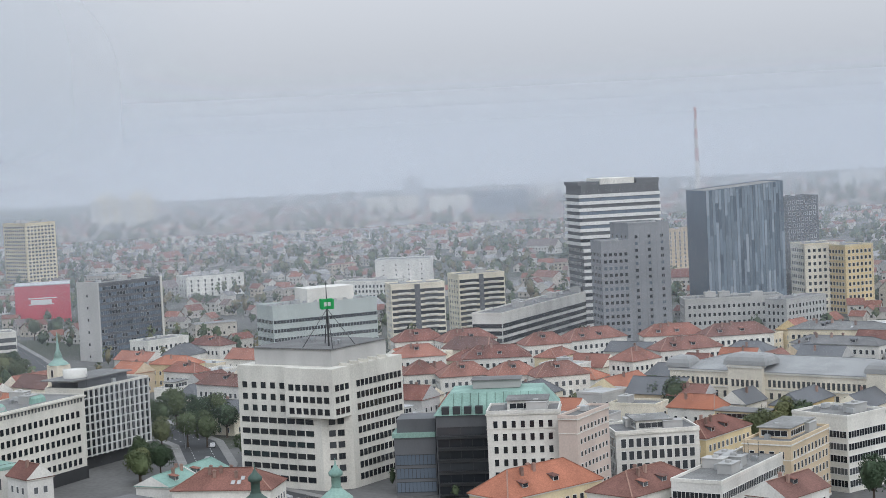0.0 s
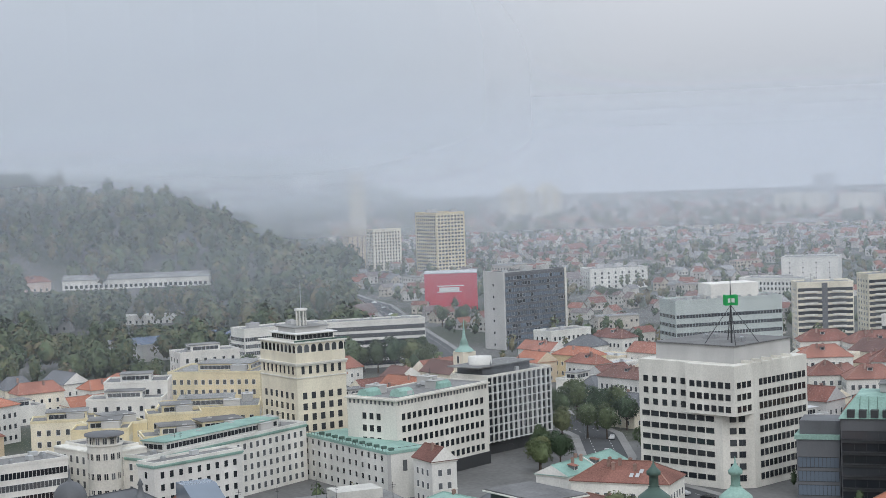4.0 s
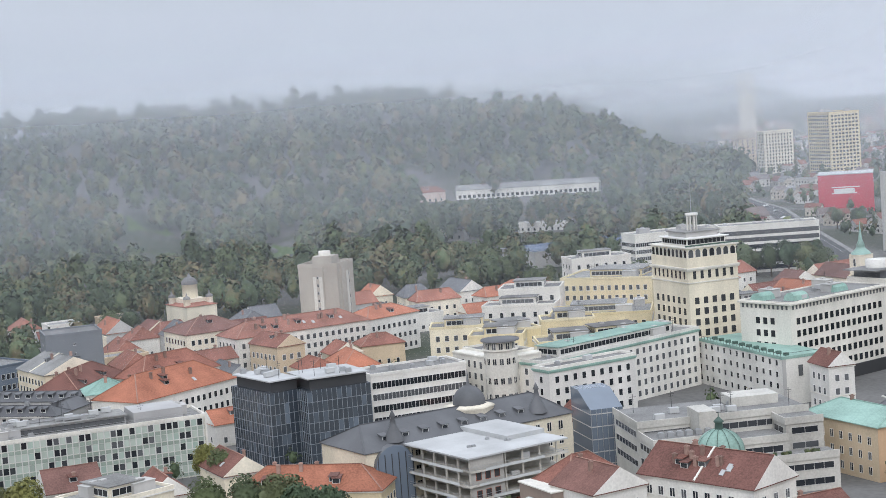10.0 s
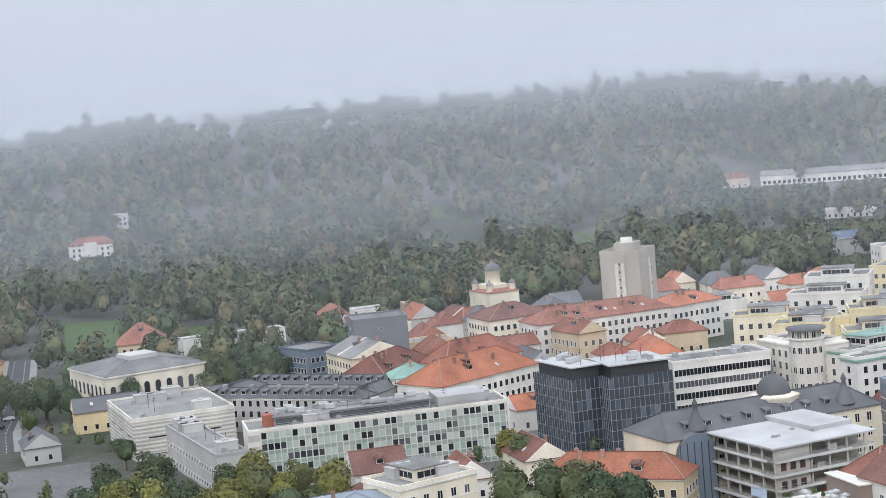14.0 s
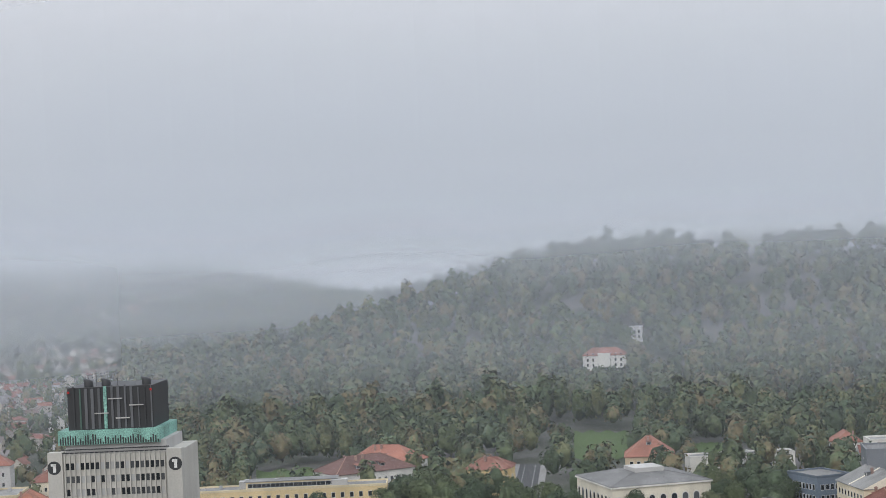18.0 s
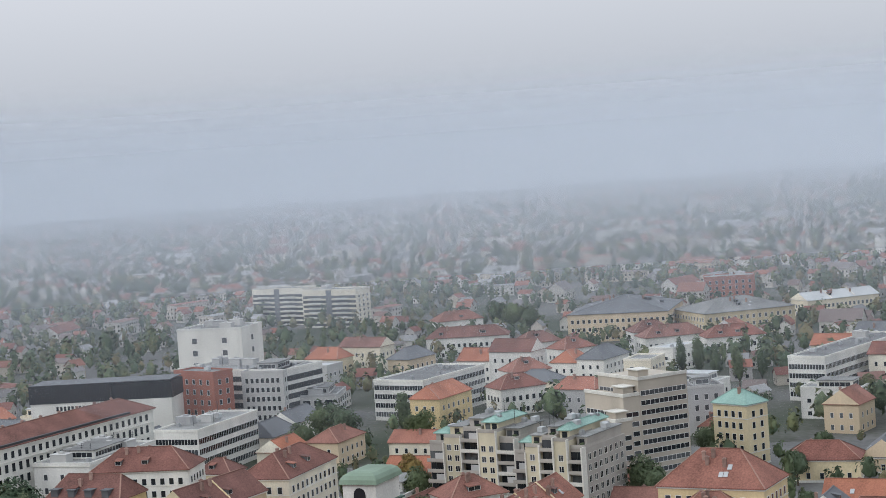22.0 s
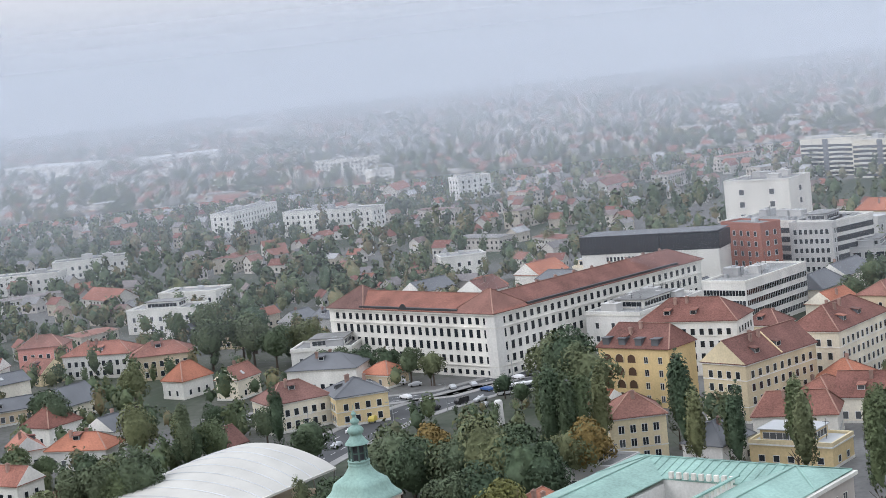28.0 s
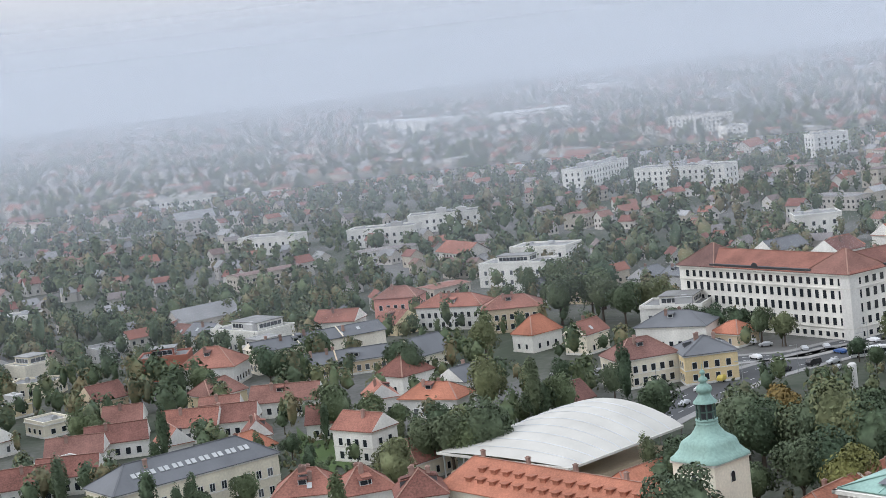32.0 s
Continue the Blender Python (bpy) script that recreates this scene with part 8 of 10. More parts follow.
block("office_building", "grey office wing with setback top storey", 174.7, 894.1, 40.0, 32.7, 14.0, 19.8, wall=grey, storey=3.4, spacing=2.6)
palace(86.2, 678.3, -39.0, 89.8, 38.0, 16.5)
block("palace", "cream neighbour palace with grey roof", 159.6, 815.5, -30.9, 46.3, 16.0, 14.0, wall=cream, roof="hip", roof_mat=felt, rise=3)
block("town_house", "white long house with pale roof", 153.4, 778.4, -40.4, 42.4, 13.0, 12.0, wall=white, roof="hip", roof_mat=felt, rise=3)
copper_block(-4.5, 525.9, -5.6, 36.4, 26.0, 31.0)
block("apartment_house", "white apartment house with small balconies", 10.5, 506.0, -6.3, 21.0, 16.0, 28.0, wall=white, storey=3.5, spacing=2.6, win=(1.2, 2), bars=2)
block("apartment_house", "beige pink apartment block with blank end wall", 36.0, 495.9, 62.0, 23.5, 5.9, 27.0, wall=blush, storey=3.4, spacing=2.4, sides="s", win=(1.3, 1.4))
block("office_building", "modern white office with vertical window bands", 49.6, 525.3, 6.6, 25.9, 18.0, 17.0, wall=white, storey=3.4, spacing=2.2, win=(1.5, 2.6))
block("town_house", "yellow house with red mansard roof", 77.9, 532.8, 52.3, 29.6, 14.0, 13.0, roof="hip", roof_mat=tile, wall=yellow)
banded(68.1, 441.4, 58.0, 61.3, 14.0, 17.0, "grey office building with long window strips")
block("town_house", "beige classical house beside the office", 92.9, 476.7, 58.0, 30.8, 14.0, 20.0, wall=ochre, roof="flat")
banded(114.8, 503.7, 40.0, 18.5, 20.0, 22.0, "modern black and white terraced building")
block("town_house", "long house with bright orange tiled roof", 13.9, 449.2, 41.0, 35.1, 15.0, 14.0, roof="hip", roof_mat=orange_tile, rise=6, wall=yellow)
block("town_house", "white house with brown tiled roof", 45.6, 444.4, 45.7, 29.5, 15.0, 14.0, roof="hip", roof_mat=tile, rise=5)
block("town_house", "white house with red roof and gable", 84.0, 437.3, 46.7, 19.9, 12.0, 13.0, roof="gable", roof_mat=tile, wall=white)
block("town_house", "white house with red mansard roof and dormers", -81.1, 500.0, -10.7, 29.4, 16.0, 11.0, roof="hip", roof_mat=tile, rise=5, wall=white, extras=2)
block("market_hall", "hall with a pale green metal roof", -86.4, 527.1, 65.0, 33.7, 12.0, 7.0, wall=white, roof="gable", roof_mat=copper, rise=3, spacing=4)
block("town_house", "town house with red tiled roof", -25.2, 847.5, 9.9, 25.1, 14.0, 13.0, roof="hip", roof_mat=tile, rise=5, storey=3.4)
block("town_house", "town house with red tiled roof", -1.6, 837.1, 18.7, 27.3, 14.0, 13.0, roof="hip", roof_mat=tile, rise=5, storey=3.4)
block("town_house", "town house with red tiled roof", -18.4, 720.5, 6.5, 15.1, 14.0, 13.0, roof="hip", roof_mat=tile, rise=5, storey=3.4)
block("town_house", "town house with red tiled roof", -3.4, 707.7, 7.6, 21.4, 14.0, 13.0, roof="hip", roof_mat=tile, rise=5, storey=3.4)
block("town_house", "town house with red tiled roof", 19.3, 699.3, 21.4, 20.0, 14.0, 13.0, roof="hip", roof_mat=tile, rise=5, storey=3.4)
block("town_house", "town house with red tiled roof", 34.9, 693.5, 15.1, 22.7, 14.0, 13.0, roof="hip", roof_mat=tile, rise=5, storey=3.4)
block("town_house", "town house with red tiled roof", 36.0, 806.3, 13.2, 21.9, 14.0, 13.0, roof="hip", roof_mat=tile, rise=5, storey=3.4)
block("town_house", "town house with red tiled roof", 92.6, 820.2, 3.4, 29.6, 14.0, 13.0, roof="hip", roof_mat=tile, rise=5, storey=3.4)
block("town_house", "town house with red tiled roof", 120.0, 807.9, 9.1, 32.9, 14.0, 13.0, roof="hip", roof_mat=tile, rise=5, storey=3.4)
block("town_house", "town house with red tiled roof", 77.2, 729.1, 39.0, 17.0, 14.0, 13.0, roof="hip", roof_mat=tile, rise=5, storey=3.4)
block("town_house", "town house with red tiled roof", 92.9, 759.7, 18.8, 30.4, 14.0, 13.0, roof="hip", roof_mat=tile, rise=5, storey=3.4)
block("town_house", "town house with red tiled roof", -23.6, 781.8, 9.1, 23.2, 14.0, 13.0, roof="hip", roof_mat=tile, rise=5, storey=3.4)
block("town_house", "town house with red tiled roof", 6.6, 765.4, 1.0, 29.9, 14.0, 13.0, roof="hip", roof_mat=tile, rise=5, storey=3.4)
block("town_house", "town house with red tiled roof", 57.7, 816.0, 24.1, 30.5, 14.0, 13.0, roof="hip", roof_mat=tile, rise=5, storey=3.4)
nebo(-185.2, 566.9, 48.0, 19.6, 25.0, 41.0)
corner_office(-145.0, 545.4, 64.0, 48.6, 21.3, 28.3)
grid_office(-126.5, 602.5, 60.4, 35.3, 17.0, 28.0)
green_terrace(-142.0, 521.6, 46.0, 16.9, 55.3, 14.8)
block("town_house", "small house with red gable roof", -125.5, 511.9, 41.8, 8.6, 12.0, 14.0, roof="gable", roof_mat=tile)
banded(-261.6, 853.9, 24.8, 50.7, 16.0, 24.0, "white terraced apartment building")
banded(-303.9, 846.3, 45.6, 49.3, 16.0, 22.0, "white terraced apartment building")
block("apartment_house", "white top storeys of an apartment house", -289.4, 721.4, 38.4, 27.7, 16.0, 24.0, wall=white, spacing=4)
block("apartment_house", "pale yellow apartment block with flat roof", -273.9, 668.9, 2.2, 39.2, 30.0, 22.0, wall=pale_yellow, spacing=3, clutter=1.5)
block("apartment_house", "pale yellow lower apartment block", -247.3, 590.6, 17.0, 37.5, 24.0, 18.0, wall=pale_yellow, spacing=3, clutter=1.2)
block("apartment_house", "grey white stepped apartment house", -287.6, 636.3, 16.3, 24.9, 18.0, 22.0, wall=white, spacing=4)
block("apartment_house", "white lower terrace house", -289.8, 624.1, 12.8, 29.3, 14.0, 17.0, wall=white, spacing=4)
rotunda(-220.3, 484.2, 58.0, 16.1, 26.2, 21.0)
block("apartment_house", "long white house with green edged roof", -207.2, 487.4, 67.8, 74.2, 14.0, 19.0, wall=white, roof_mat=felt, spacing=3, cornice=copper)
block("apartment_house", "white house with copper green roof terrace", -198.0, 470.2, 58.0, 32.3, 7.9, 20.0, wall=white, roof_mat=felt, spacing=3.2, cornice=copper)
terrace_mall(-137.3, 393.3, 36.0, 45.4, 42.5, 17.0)
glass_front(-168.8, 427.6, 40.0, 9.1, 16.0, 21.0)
ochre_copper(-93.3, 427.4, 52.0, 17.4, 28.5, 14.0)
stone_frame(-77.9, 432.2, 48.0, 16.0, 25.2, 18.0)
church(-43.0, 340.0, 5.0, 24.0, 52.0, 16.0)
dome_house(-205.7, 370.1, 59.2, 63.7, 22.0, 17.0)
banded(-250.6, 457.3, 49.2, 31.6, 15.0, 20.0, "white office building with ribbon windows")
glass_block(-262.0, 418.0, 60.0, 10.5, 23.3, 22.0)
glass_block(-252.4, 422.6, 50.6, 19.5, 18.0, 22.0)
park_tower(-362.6, 639.3, 98.0, 18.9, 17.7, 33.0)
shell(-176.4, 367.3, 60.0, 29.1, 28.5, 17.6)
roof_bar(-154.6, 342.9, 52.0, 21.2, 18.8, 9.0)
green_office(-329.8, 355.7, 47.6, 74.8, 17.0, 16.9)
block("office_building", "low office wing with white roof housings", -334.0, 346.6, 58.0, 9.1, 59.6, 11.9, wall=grey, storey=3.4, spacing=1.8, win=(1.2, 1.4), clutter=2)
block("museum_building", "pale concrete block with ribbed walls and dark felt roof", -399.1, 378.3, 56.0, 32.6, 46.0, 12.9, wall=panel, storey=4, spacing=14, win=(8, 0.6), clutter=0.6)
for q in range(9):
    solid(bpy.data.objects["museum_building"], [(-0.16, -0.16, 1.0 + q * 1.25, 32.76, 46.16, 1.55 + q * 1.25)], concrete, "wall_rib")
court_house(-411.1, 423.3, 7.1, 62.8, 34.0, 11.5)
block("opera_annex", "grey metal clad cubic stage house", -402.9, 495.9, 45.0, 20.2, 18.0, 26.0, wall=stage_grey, spacing=30, win=(0.8, 0.8), clutter=0)
block("opera_annex", "low blue glass and metal annex", -429.1, 499.4, 73.7, 15.1, 20.0, 14.0, wall=blue_glass, spacing=2, clutter=0)
block("town_house", "cream opera house with classical gable", -387.9, 475.2, 60.0, 22.1, 26.0, 16.0, wall=cream, roof="gable", roof_mat=felt, rise=5)
museum_yellow(-475.5, 439.8, 66.8, 39.1, 40.0, 14.0)
block("villa", "red roofed villa among trees", -548.3, 515.5, 45.5, 20.7, 20.0, 12.0, roof="hip", roof_mat=tile, rise=8, wall=ochre)
orthodox_church(-456.7, 663.6, 60.0, 15.3, 22.0, 16.0)
block("palace", "long yellow palace with red roof", -384.3, 556.8, 58.0, 26.9, 22.0, 17.0, roof="hip", roof_mat=tile, wall=cream, rise=5)
block("town_house", "long white house with red roof and skylights", -359.2, 553.3, 58.0, 57.4, 18.0, 16.0, roof="hip", roof_mat=tile, wall=white, rise=5, extras=2)
block("old_house", "old house with brown roof and gable", -333.9, 540.3, 62.0, 11.8, 20.0, 15.0, roof="gable", roof_mat=tile, wall=ochre)
block("town_house", "house with bright red roof by the tower", -331.8, 606.8, 69.2, 27.4, 16.0, 15.0, roof="hip", roof_mat=orange_tile)
block("town_house", "house with large orange tiled roof", -325.1, 441.7, 80.5, 45.9, 20.0, 14.0, roof="hip", roof_mat=orange_tile, rise=7)
block("town_house", "cream house with red roof and dormer", -362.0, 460.4, 102.5, 38.8, 18.0, 13.0, roof="hip", roof_mat=tile, wall=yellow, rise=6)
block("old_house", "old house with dark red roof", -349.1, 478.0, 70.4, 32.3, 16.0, 14.0, roof="hip", roof_mat=tile, rise=7)
block("town_house", "white house with green mansard", -352.5, 451.7, 44.0, 14.8, 14.0, 14.0, wall=white, roof="hip", roof_mat=copper, rise=4)
block("town_house", "cream apartment house with grey roof terraces", -242.6, 310.3, 70.4, 21.7, 16.0, 17.0, wall=cream, spacing=3.4, clutter=1.5)
block("town_house", "white house with orange roof above the trees", -234.6, 354.7, 12.7, 37.3, 14.0, 10.0, roof="hip", roof_mat=orange_tile, rise=5, wall=yellow)
block("school_building", "large pale blue metal hipped roof house", -255.0, 282.2, 38.2, 33.7, 34.0, 12.0, wall=cream, roof="hip", roof_mat=material("pale_blue_metal_roof", (0.25, 0.29, 0.335), rough=0.5, dirt=0.3, grain=0.4), rise=5, extras=0)
for k in range(11):
    for yy in ((4.2, 8.6) if 2 < k < 9 else (4.2,)):
        lit = part("skylight", SKYLIGHT, bpy.data.objects["school_building"], loc=(5.5 + k * 2.3, yy, 12 + 5 * (yy + 0.5) / 17.5 + 0.1))
        lit.rotation_euler = (math.atan2(5, 17.5), 0, 0)
        lit = part("skylight", SKYLIGHT, bpy.data.objects["school_building"], loc=(yy, 5.5 + k * 2.3, 12 + 5 * (yy + 0.5) / 17.5 + 0.1))
        lit.rotation_euler = (math.atan2(5, 17.5), 0, -math.pi / 2)
block("town_house", "white old house with red gable roof", -138.9, 350.6, 57.3, 14.7, 16.0, 14.0, wall=white, roof="gable", roof_mat=tile, rise=5, spacing=4)
block("town_house", "house with red tiled roof behind the shell building", -148.1, 358.5, 57.7, 17.9, 14.0, 13.0, roof="hip", roof_mat=tile, rise=6)
block("town_house", "pale yellow and white flat roofed town house", -282.2, 561.7, 22.5, 22.2, 14.0, 18.0, wall=pale_yellow, spacing=3, clutter=1.2)
block("town_house", "pale yellow and white flat roofed town house", -253.6, 552.0, 45.3, 19.2, 14.0, 18.0, wall=pale_yellow, spacing=3, clutter=1.2)
block("town_house", "pale yellow and white flat roofed town house", -257.9, 542.7, 17.9, 19.2, 14.0, 18.0, wall=pale_yellow, spacing=3, clutter=1.2)
block("town_house", "pale yellow and white flat roofed town house", -245.5, 578.9, 26.2, 19.4, 14.0, 18.0, wall=pale_yellow, spacing=3, clutter=1.2)
block("town_house", "pale yellow and white flat roofed town house", -214.1, 539.9, 40.6, 22.9, 14.0, 18.0, wall=pale_yellow, spacing=3, clutter=1.2)
block("town_house", "pale yellow and white flat roofed town house", -225.9, 529.3, 29.8, 20.5, 14.0, 18.0, wall=pale_yellow, spacing=3, clutter=1.2)
block("villa", "parliament villa with red hip roof", -596.5, 399.4, 82.6, 36.8, 22.0, 14.0, roof="hip", roof_mat=tile, rise=6, wall=white)
block("town_house", "long yellow apartment house by the park", -596.2, 329.9, 52.3, 76.8, 14.0, 15.0, wall=yellow, storey=3.2, spacing=3.4, roof="flat")
block("villa", "yellow villa with red roof", -585.1, 457.5, 42.6, 19.3, 14.0, 11.0, roof="hip", roof_mat=tile, wall=yellow)
villa(-905.0, 815.0, 42.0, 30.0, 14.0, 13.0)
republic_tower(-432.6, 237.6, 139.4, 26.0, 36.6, 52.0)
congress(-517.4, 198.2, 85.0, 30.0, 45.0, 20.0)
block("palace", "yellow palace front with grey roof", -619.9, 144.3, 72.4, 26.7, 18.0, 11.0, wall=cream, roof="hip", roof_mat=slate, rise=3)
block("villa", "white villa with slate hip roof", -612.3, 189.7, 81.7, 22.9, 18.0, 14.0, wall=white, roof="hip", roof_mat=slate, rise=5)
block("town_house", "ochre corner house with red mansard", -638.2, 222.9, 117.5, 15.3, 16.0, 17.0, roof="hip", roof_mat=tile, wall=ochre)
block("town_house", "long red roofed house row", -714.2, 157.4, 73.2, 40.1, 14.0, 14.0, roof="hip", roof_mat=tile, rise=5)
block("town_house", "long red roofed house row", -691.8, 192.7, 70.7, 46.3, 14.0, 14.0, roof="hip", roof_mat=tile, rise=5)
block("town_house", "low white house with flat roof", -816.2, 181.9, 75.5, 39.4, 12.0, 9.0, wall=white)
banded(-676.9, 117.1, 145.1, 78.9, 15.7, 17.0, "grey white office building with rows of windows")
block("barracks", "long beige building with grey metal hip roof", -938.6, 26.8, 76.9, 54.3, 60.0, 15.0, wall=ochre, roof="hip", roof_mat=slate, rise=7, spacing=3)
block("barracks", "long yellow building with grey hip roof", -915.3, 97.9, 108.9, 52.2, 40.0, 13.0, wall=yellow, roof="hip", roof_mat=felt, rise=6, spacing=3.4)
block("factory_building", "brick red factory building", -1111.2, 120.0, 85.7, 31.4, 20.0, 16.0, wall=brick, spacing=4)
block("town_house", "white gabled long hall", -980.6, 162.2, 111.6, 46.3, 18.0, 10.0, wall=cream, roof="gable", roof_mat=pale_roof, rise=4)
block("apartment_house", "white apartment block in the haze", -1384.8, 289.7, 96.9, 28.2, 16.0, 15.0, wall=white, spacing=4, storey=3)
block("apartment_house", "white apartment block in the haze", -1300.0, 335.5, 95.8, 26.9, 16.0, 15.0, wall=white, spacing=4, storey=3)
block("apartment_house", "white apartment block in the haze", -1279.9, 353.6, 95.6, 26.7, 16.0, 15.0, wall=white, spacing=4, storey=3)
block("apartment_house", "white apartment block in the haze", -1261.0, 370.7, 95.3, 26.5, 16.0, 15.0, wall=white, spacing=4, storey=3)
block("apartment_house", "long white apartment slab", -1331.9, 391.4, 71.1, 44.7, 14.0, 18.0, wall=white, spacing=4, storey=3)
flats(-1169.5, -176.5, 60.8, 41.6, 16.0, 24.0, "grey white hospital slab with windows")
flats(-1128.4, -137.7, 60.6, 42.0, 16.0, 24.0, "grey blue hospital slab with windows")
block("faculty_tower", "white windowless tower with dark roof", -821.2, -161.3, 74.2, 33.3, 24.0, 31.0, wall=white, spacing=12, win=(2.5, 2.5), storey=5, clutter=2)
banded(-719.3, -142.1, 59.1, 55.4, 26.0, 24.0, "dark and white banded faculty building")
block("office_building", "grey banded faculty end block", -688.9, -94.4, 165.0, 27.8, 18.0, 24.0, wall=grey, storey=3.6, spacing=2)
block("faculty_building", "red brick faculty building with flat roof", -695.0, -139.0, 52.0, 23.0, 10.5, 26.0, wall=brick, storey=3.7, spacing=3.8)
black_hall(-675.1, -192.4, 84.4, 57.0, 16.0, 26.3)
block("office_building", "low grey hall with overhanging roof", -700.5, -108.4, 85.7, 34.0, 22.0, 12.0, wall=grey, spacing=4, win=(3, 2.4))
banded(-691.8, -39.2, 150.0, 47.9, 24.0, 16.0, "white office building with dark window strips")
banded(-590.2, -111.6, 160.2, 43.3, 17.2, 17.0, "pale green office building with window rows")
block("office_building", "white low office with dark roof", -547.6, -138.7, 162.0, 40.9, 21.0, 15.0, wall=white, spacing=6, storey=3.6, clutter=2)
stepped(-529.7, 35.0, 122.0, 18.4, 21.3, 33.0)
school(-524.5, -180.5, 155.5, 112.0, 79.0, 21.3)
green_flats(-495.7, -3.7, 150.0, 19.9, 30.0, 26.0)
green_flats(-473.7, 14.5, 150.0, 27.2, 22.0, 26.0)
arcade_house(-481.0, -135.0, 70.0, 23.8, 14.0, 17.0)
block("apartment_house", "yellow house with red roof and blank gable", -451.7, -87.4, 153.0, 31.7, 14.4, 16.0, roof="gable", roof_mat=tile, wall=yellow, rise=6, spacing=3)
block("town_house", "long orange roofed house", -520.4, -132.0, 82.3, 30.9, 16.0, 17.0, roof="hip", roof_mat=tile, rise=6)
block("palace", "long beige palace with red hip roof", -489.5, -67.9, 161.9, 33.7, 16.0, 17.0, roof="hip", roof_mat=tile, wall=cream, rise=6, spacing=3)
mansion(-466.1, -41.1, 158.0, 15.6, 11.0, 18.0)
block("town_house", "yellow house with dark red roof", -409.0, -113.7, 114.3, 14.0, 14.0, 12.0, roof="hip", roof_mat=tile, wall=yellow, rise=5)
block("town_house", "yellow gabled house with dormers", -416.1, -3.3, 156.6, 42.0, 13.5, 14.0, roof="gable", roof_mat=tile, wall=yellow, rise=6, extras=3)
block("town_house", "house with red roof and dormers", -468.5, -21.4, 117.0, 17.1, 14.0, 12.0, roof="hip", roof_mat=tile, rise=5, extras=2)
block("town_house", "long low house with red gabled roof and cross gable", -450.0, -65.0, 82.0, 32.0, 13.0, 7.0, roof="gable", roof_mat=tile, rise=5.5, wall=cream, spacing=3.0)
block("town_house", "small house with red cross gable", -447.0, -43.0, 82.0, 8.0, 9.0, 7.5, roof="gable", roof_mat=tile, rise=4, wall=yellow, spacing=3.0)
block("barn", "long house with steep weathered brown roof", -369.0, -20.7, 154.0, 40.0, 14.0, 8.0, roof="gable", roof_mat=brown_tile, rise=7, wall=yellow, spacing=4.0, extras=0.3)
block("town_house", "low white house with dark grey roof", -421.0, -43.0, 87.0, 16.0, 10.0, 6.0, roof="hip", roof_mat=slate, rise=2.5, wall=white)
block("town_house", "long house with red roof and skylights", -404.0, -5.0, 78.0, 18.0, 9.0, 6.5, roof="gable", roof_mat=tile, rise=4.5, wall=white, extras=2)
block("town_house", "house with red roof above a white yard wall", -390.0, 2.3, 82.0, 24.0, 11.0, 6.0, roof="gable", roof_mat=tile, rise=4.5, wall=cream, extras=2)
block("town_house", "small white house with red roof and skylights", -396.0, 28.0, 75.0, 12.0, 11.0, 7.0, roof="gable", roof_mat=tile, rise=5, wall=white, extras=2)
block("palace", "yellow palace with red mansard and round dormers", -431.0, 31.5, 63.2, 27.3, 18.0, 20.0, roof="hip", roof_mat=tile, wall=yellow, rise=8, extras=2)
block("town_house", "yellow house with red mansard and dormers", -413.9, 33.3, 84.4, 18.2, 14.0, 14.0, roof="hip", roof_mat=tile, wall=yellow, rise=6, extras=3)
block("town_house", "white house with brown roof", -415.3, 14.7, 77.3, 18.7, 12.0, 8.0, roof="gable", roof_mat=brown_tile, wall=white)
block("town_house", "low white house with wide red roof", -429.5, -82.5, 92.0, 21.0, 13.0, 7.0, roof="half", roof_mat=tile, rise=5, wall=white)
block("town_house", "cream house with pale gable", -617.8, 58.2, 97.8, 13.0, 14.0, 17.0, wall=grey, spacing=3)
block("town_house", "yellow house with green roof", -551.8, 69.9, 132.1, 10.2, 14.0, 20.0, wall=yellow, roof="hip", roof_mat=copper)
block("garden_house", "white house with red tiled roof among trees", -901.3, -47.8, 86.3, 42.6, 14.0, 11.0, roof="hip", roof_mat=tile, rise=5, wall=white)
block("garden_house", "white house with red tiled roof among trees", -989.6, -44.8, 111.9, 27.4, 14.0, 11.0, roof="hip", roof_mat=tile, rise=5, wall=white)
block("garden_house", "white house with red tiled roof among trees", -741.4, -4.0, 113.7, 18.4, 14.0, 11.0, roof="hip", roof_mat=tile, rise=5, wall=white)
block("garden_house", "white house with red tiled roof among trees", -690.3, -8.6, 116.4, 20.1, 14.0, 11.0, roof="hip", roof_mat=tile, rise=5, wall=white)
block("garden_house", "white house with red tiled roof among trees", -812.7, 21.0, 126.0, 18.3, 14.0, 11.0, roof="hip", roof_mat=tile, rise=5, wall=white)
block("garden_house", "white house with red tiled roof among trees", -847.2, 1.7, 115.8, 21.4, 14.0, 11.0, roof="hip", roof_mat=tile, rise=5, wall=white)
block("garden_house", "white house with red tiled roof among trees", -839.0, 60.5, 105.0, 31.1, 14.0, 11.0, roof="hip", roof_mat=tile, rise=5, wall=white)
block("garden_house", "white house with red tiled roof among trees", -823.2, 87.9, 96.8, 28.5, 14.0, 11.0, roof="hip", roof_mat=tile, rise=5, wall=white)
block("garden_house", "white house with red tiled roof among trees", -866.9, 57.2, 102.8, 20.1, 14.0, 11.0, roof="hip", roof_mat=tile, rise=5, wall=white)
library(-270.8, -60.0, 161.4, 50.4, 46.1, 22.0)
block("town_house", "long house with orange tiled roof and skylights beside the library", -348.3, -117.5, -13.6, 38.0, 14.0, 8.0, roof="half", roof_mat=orange_tile, rise=5, wall=cream, extras=2)
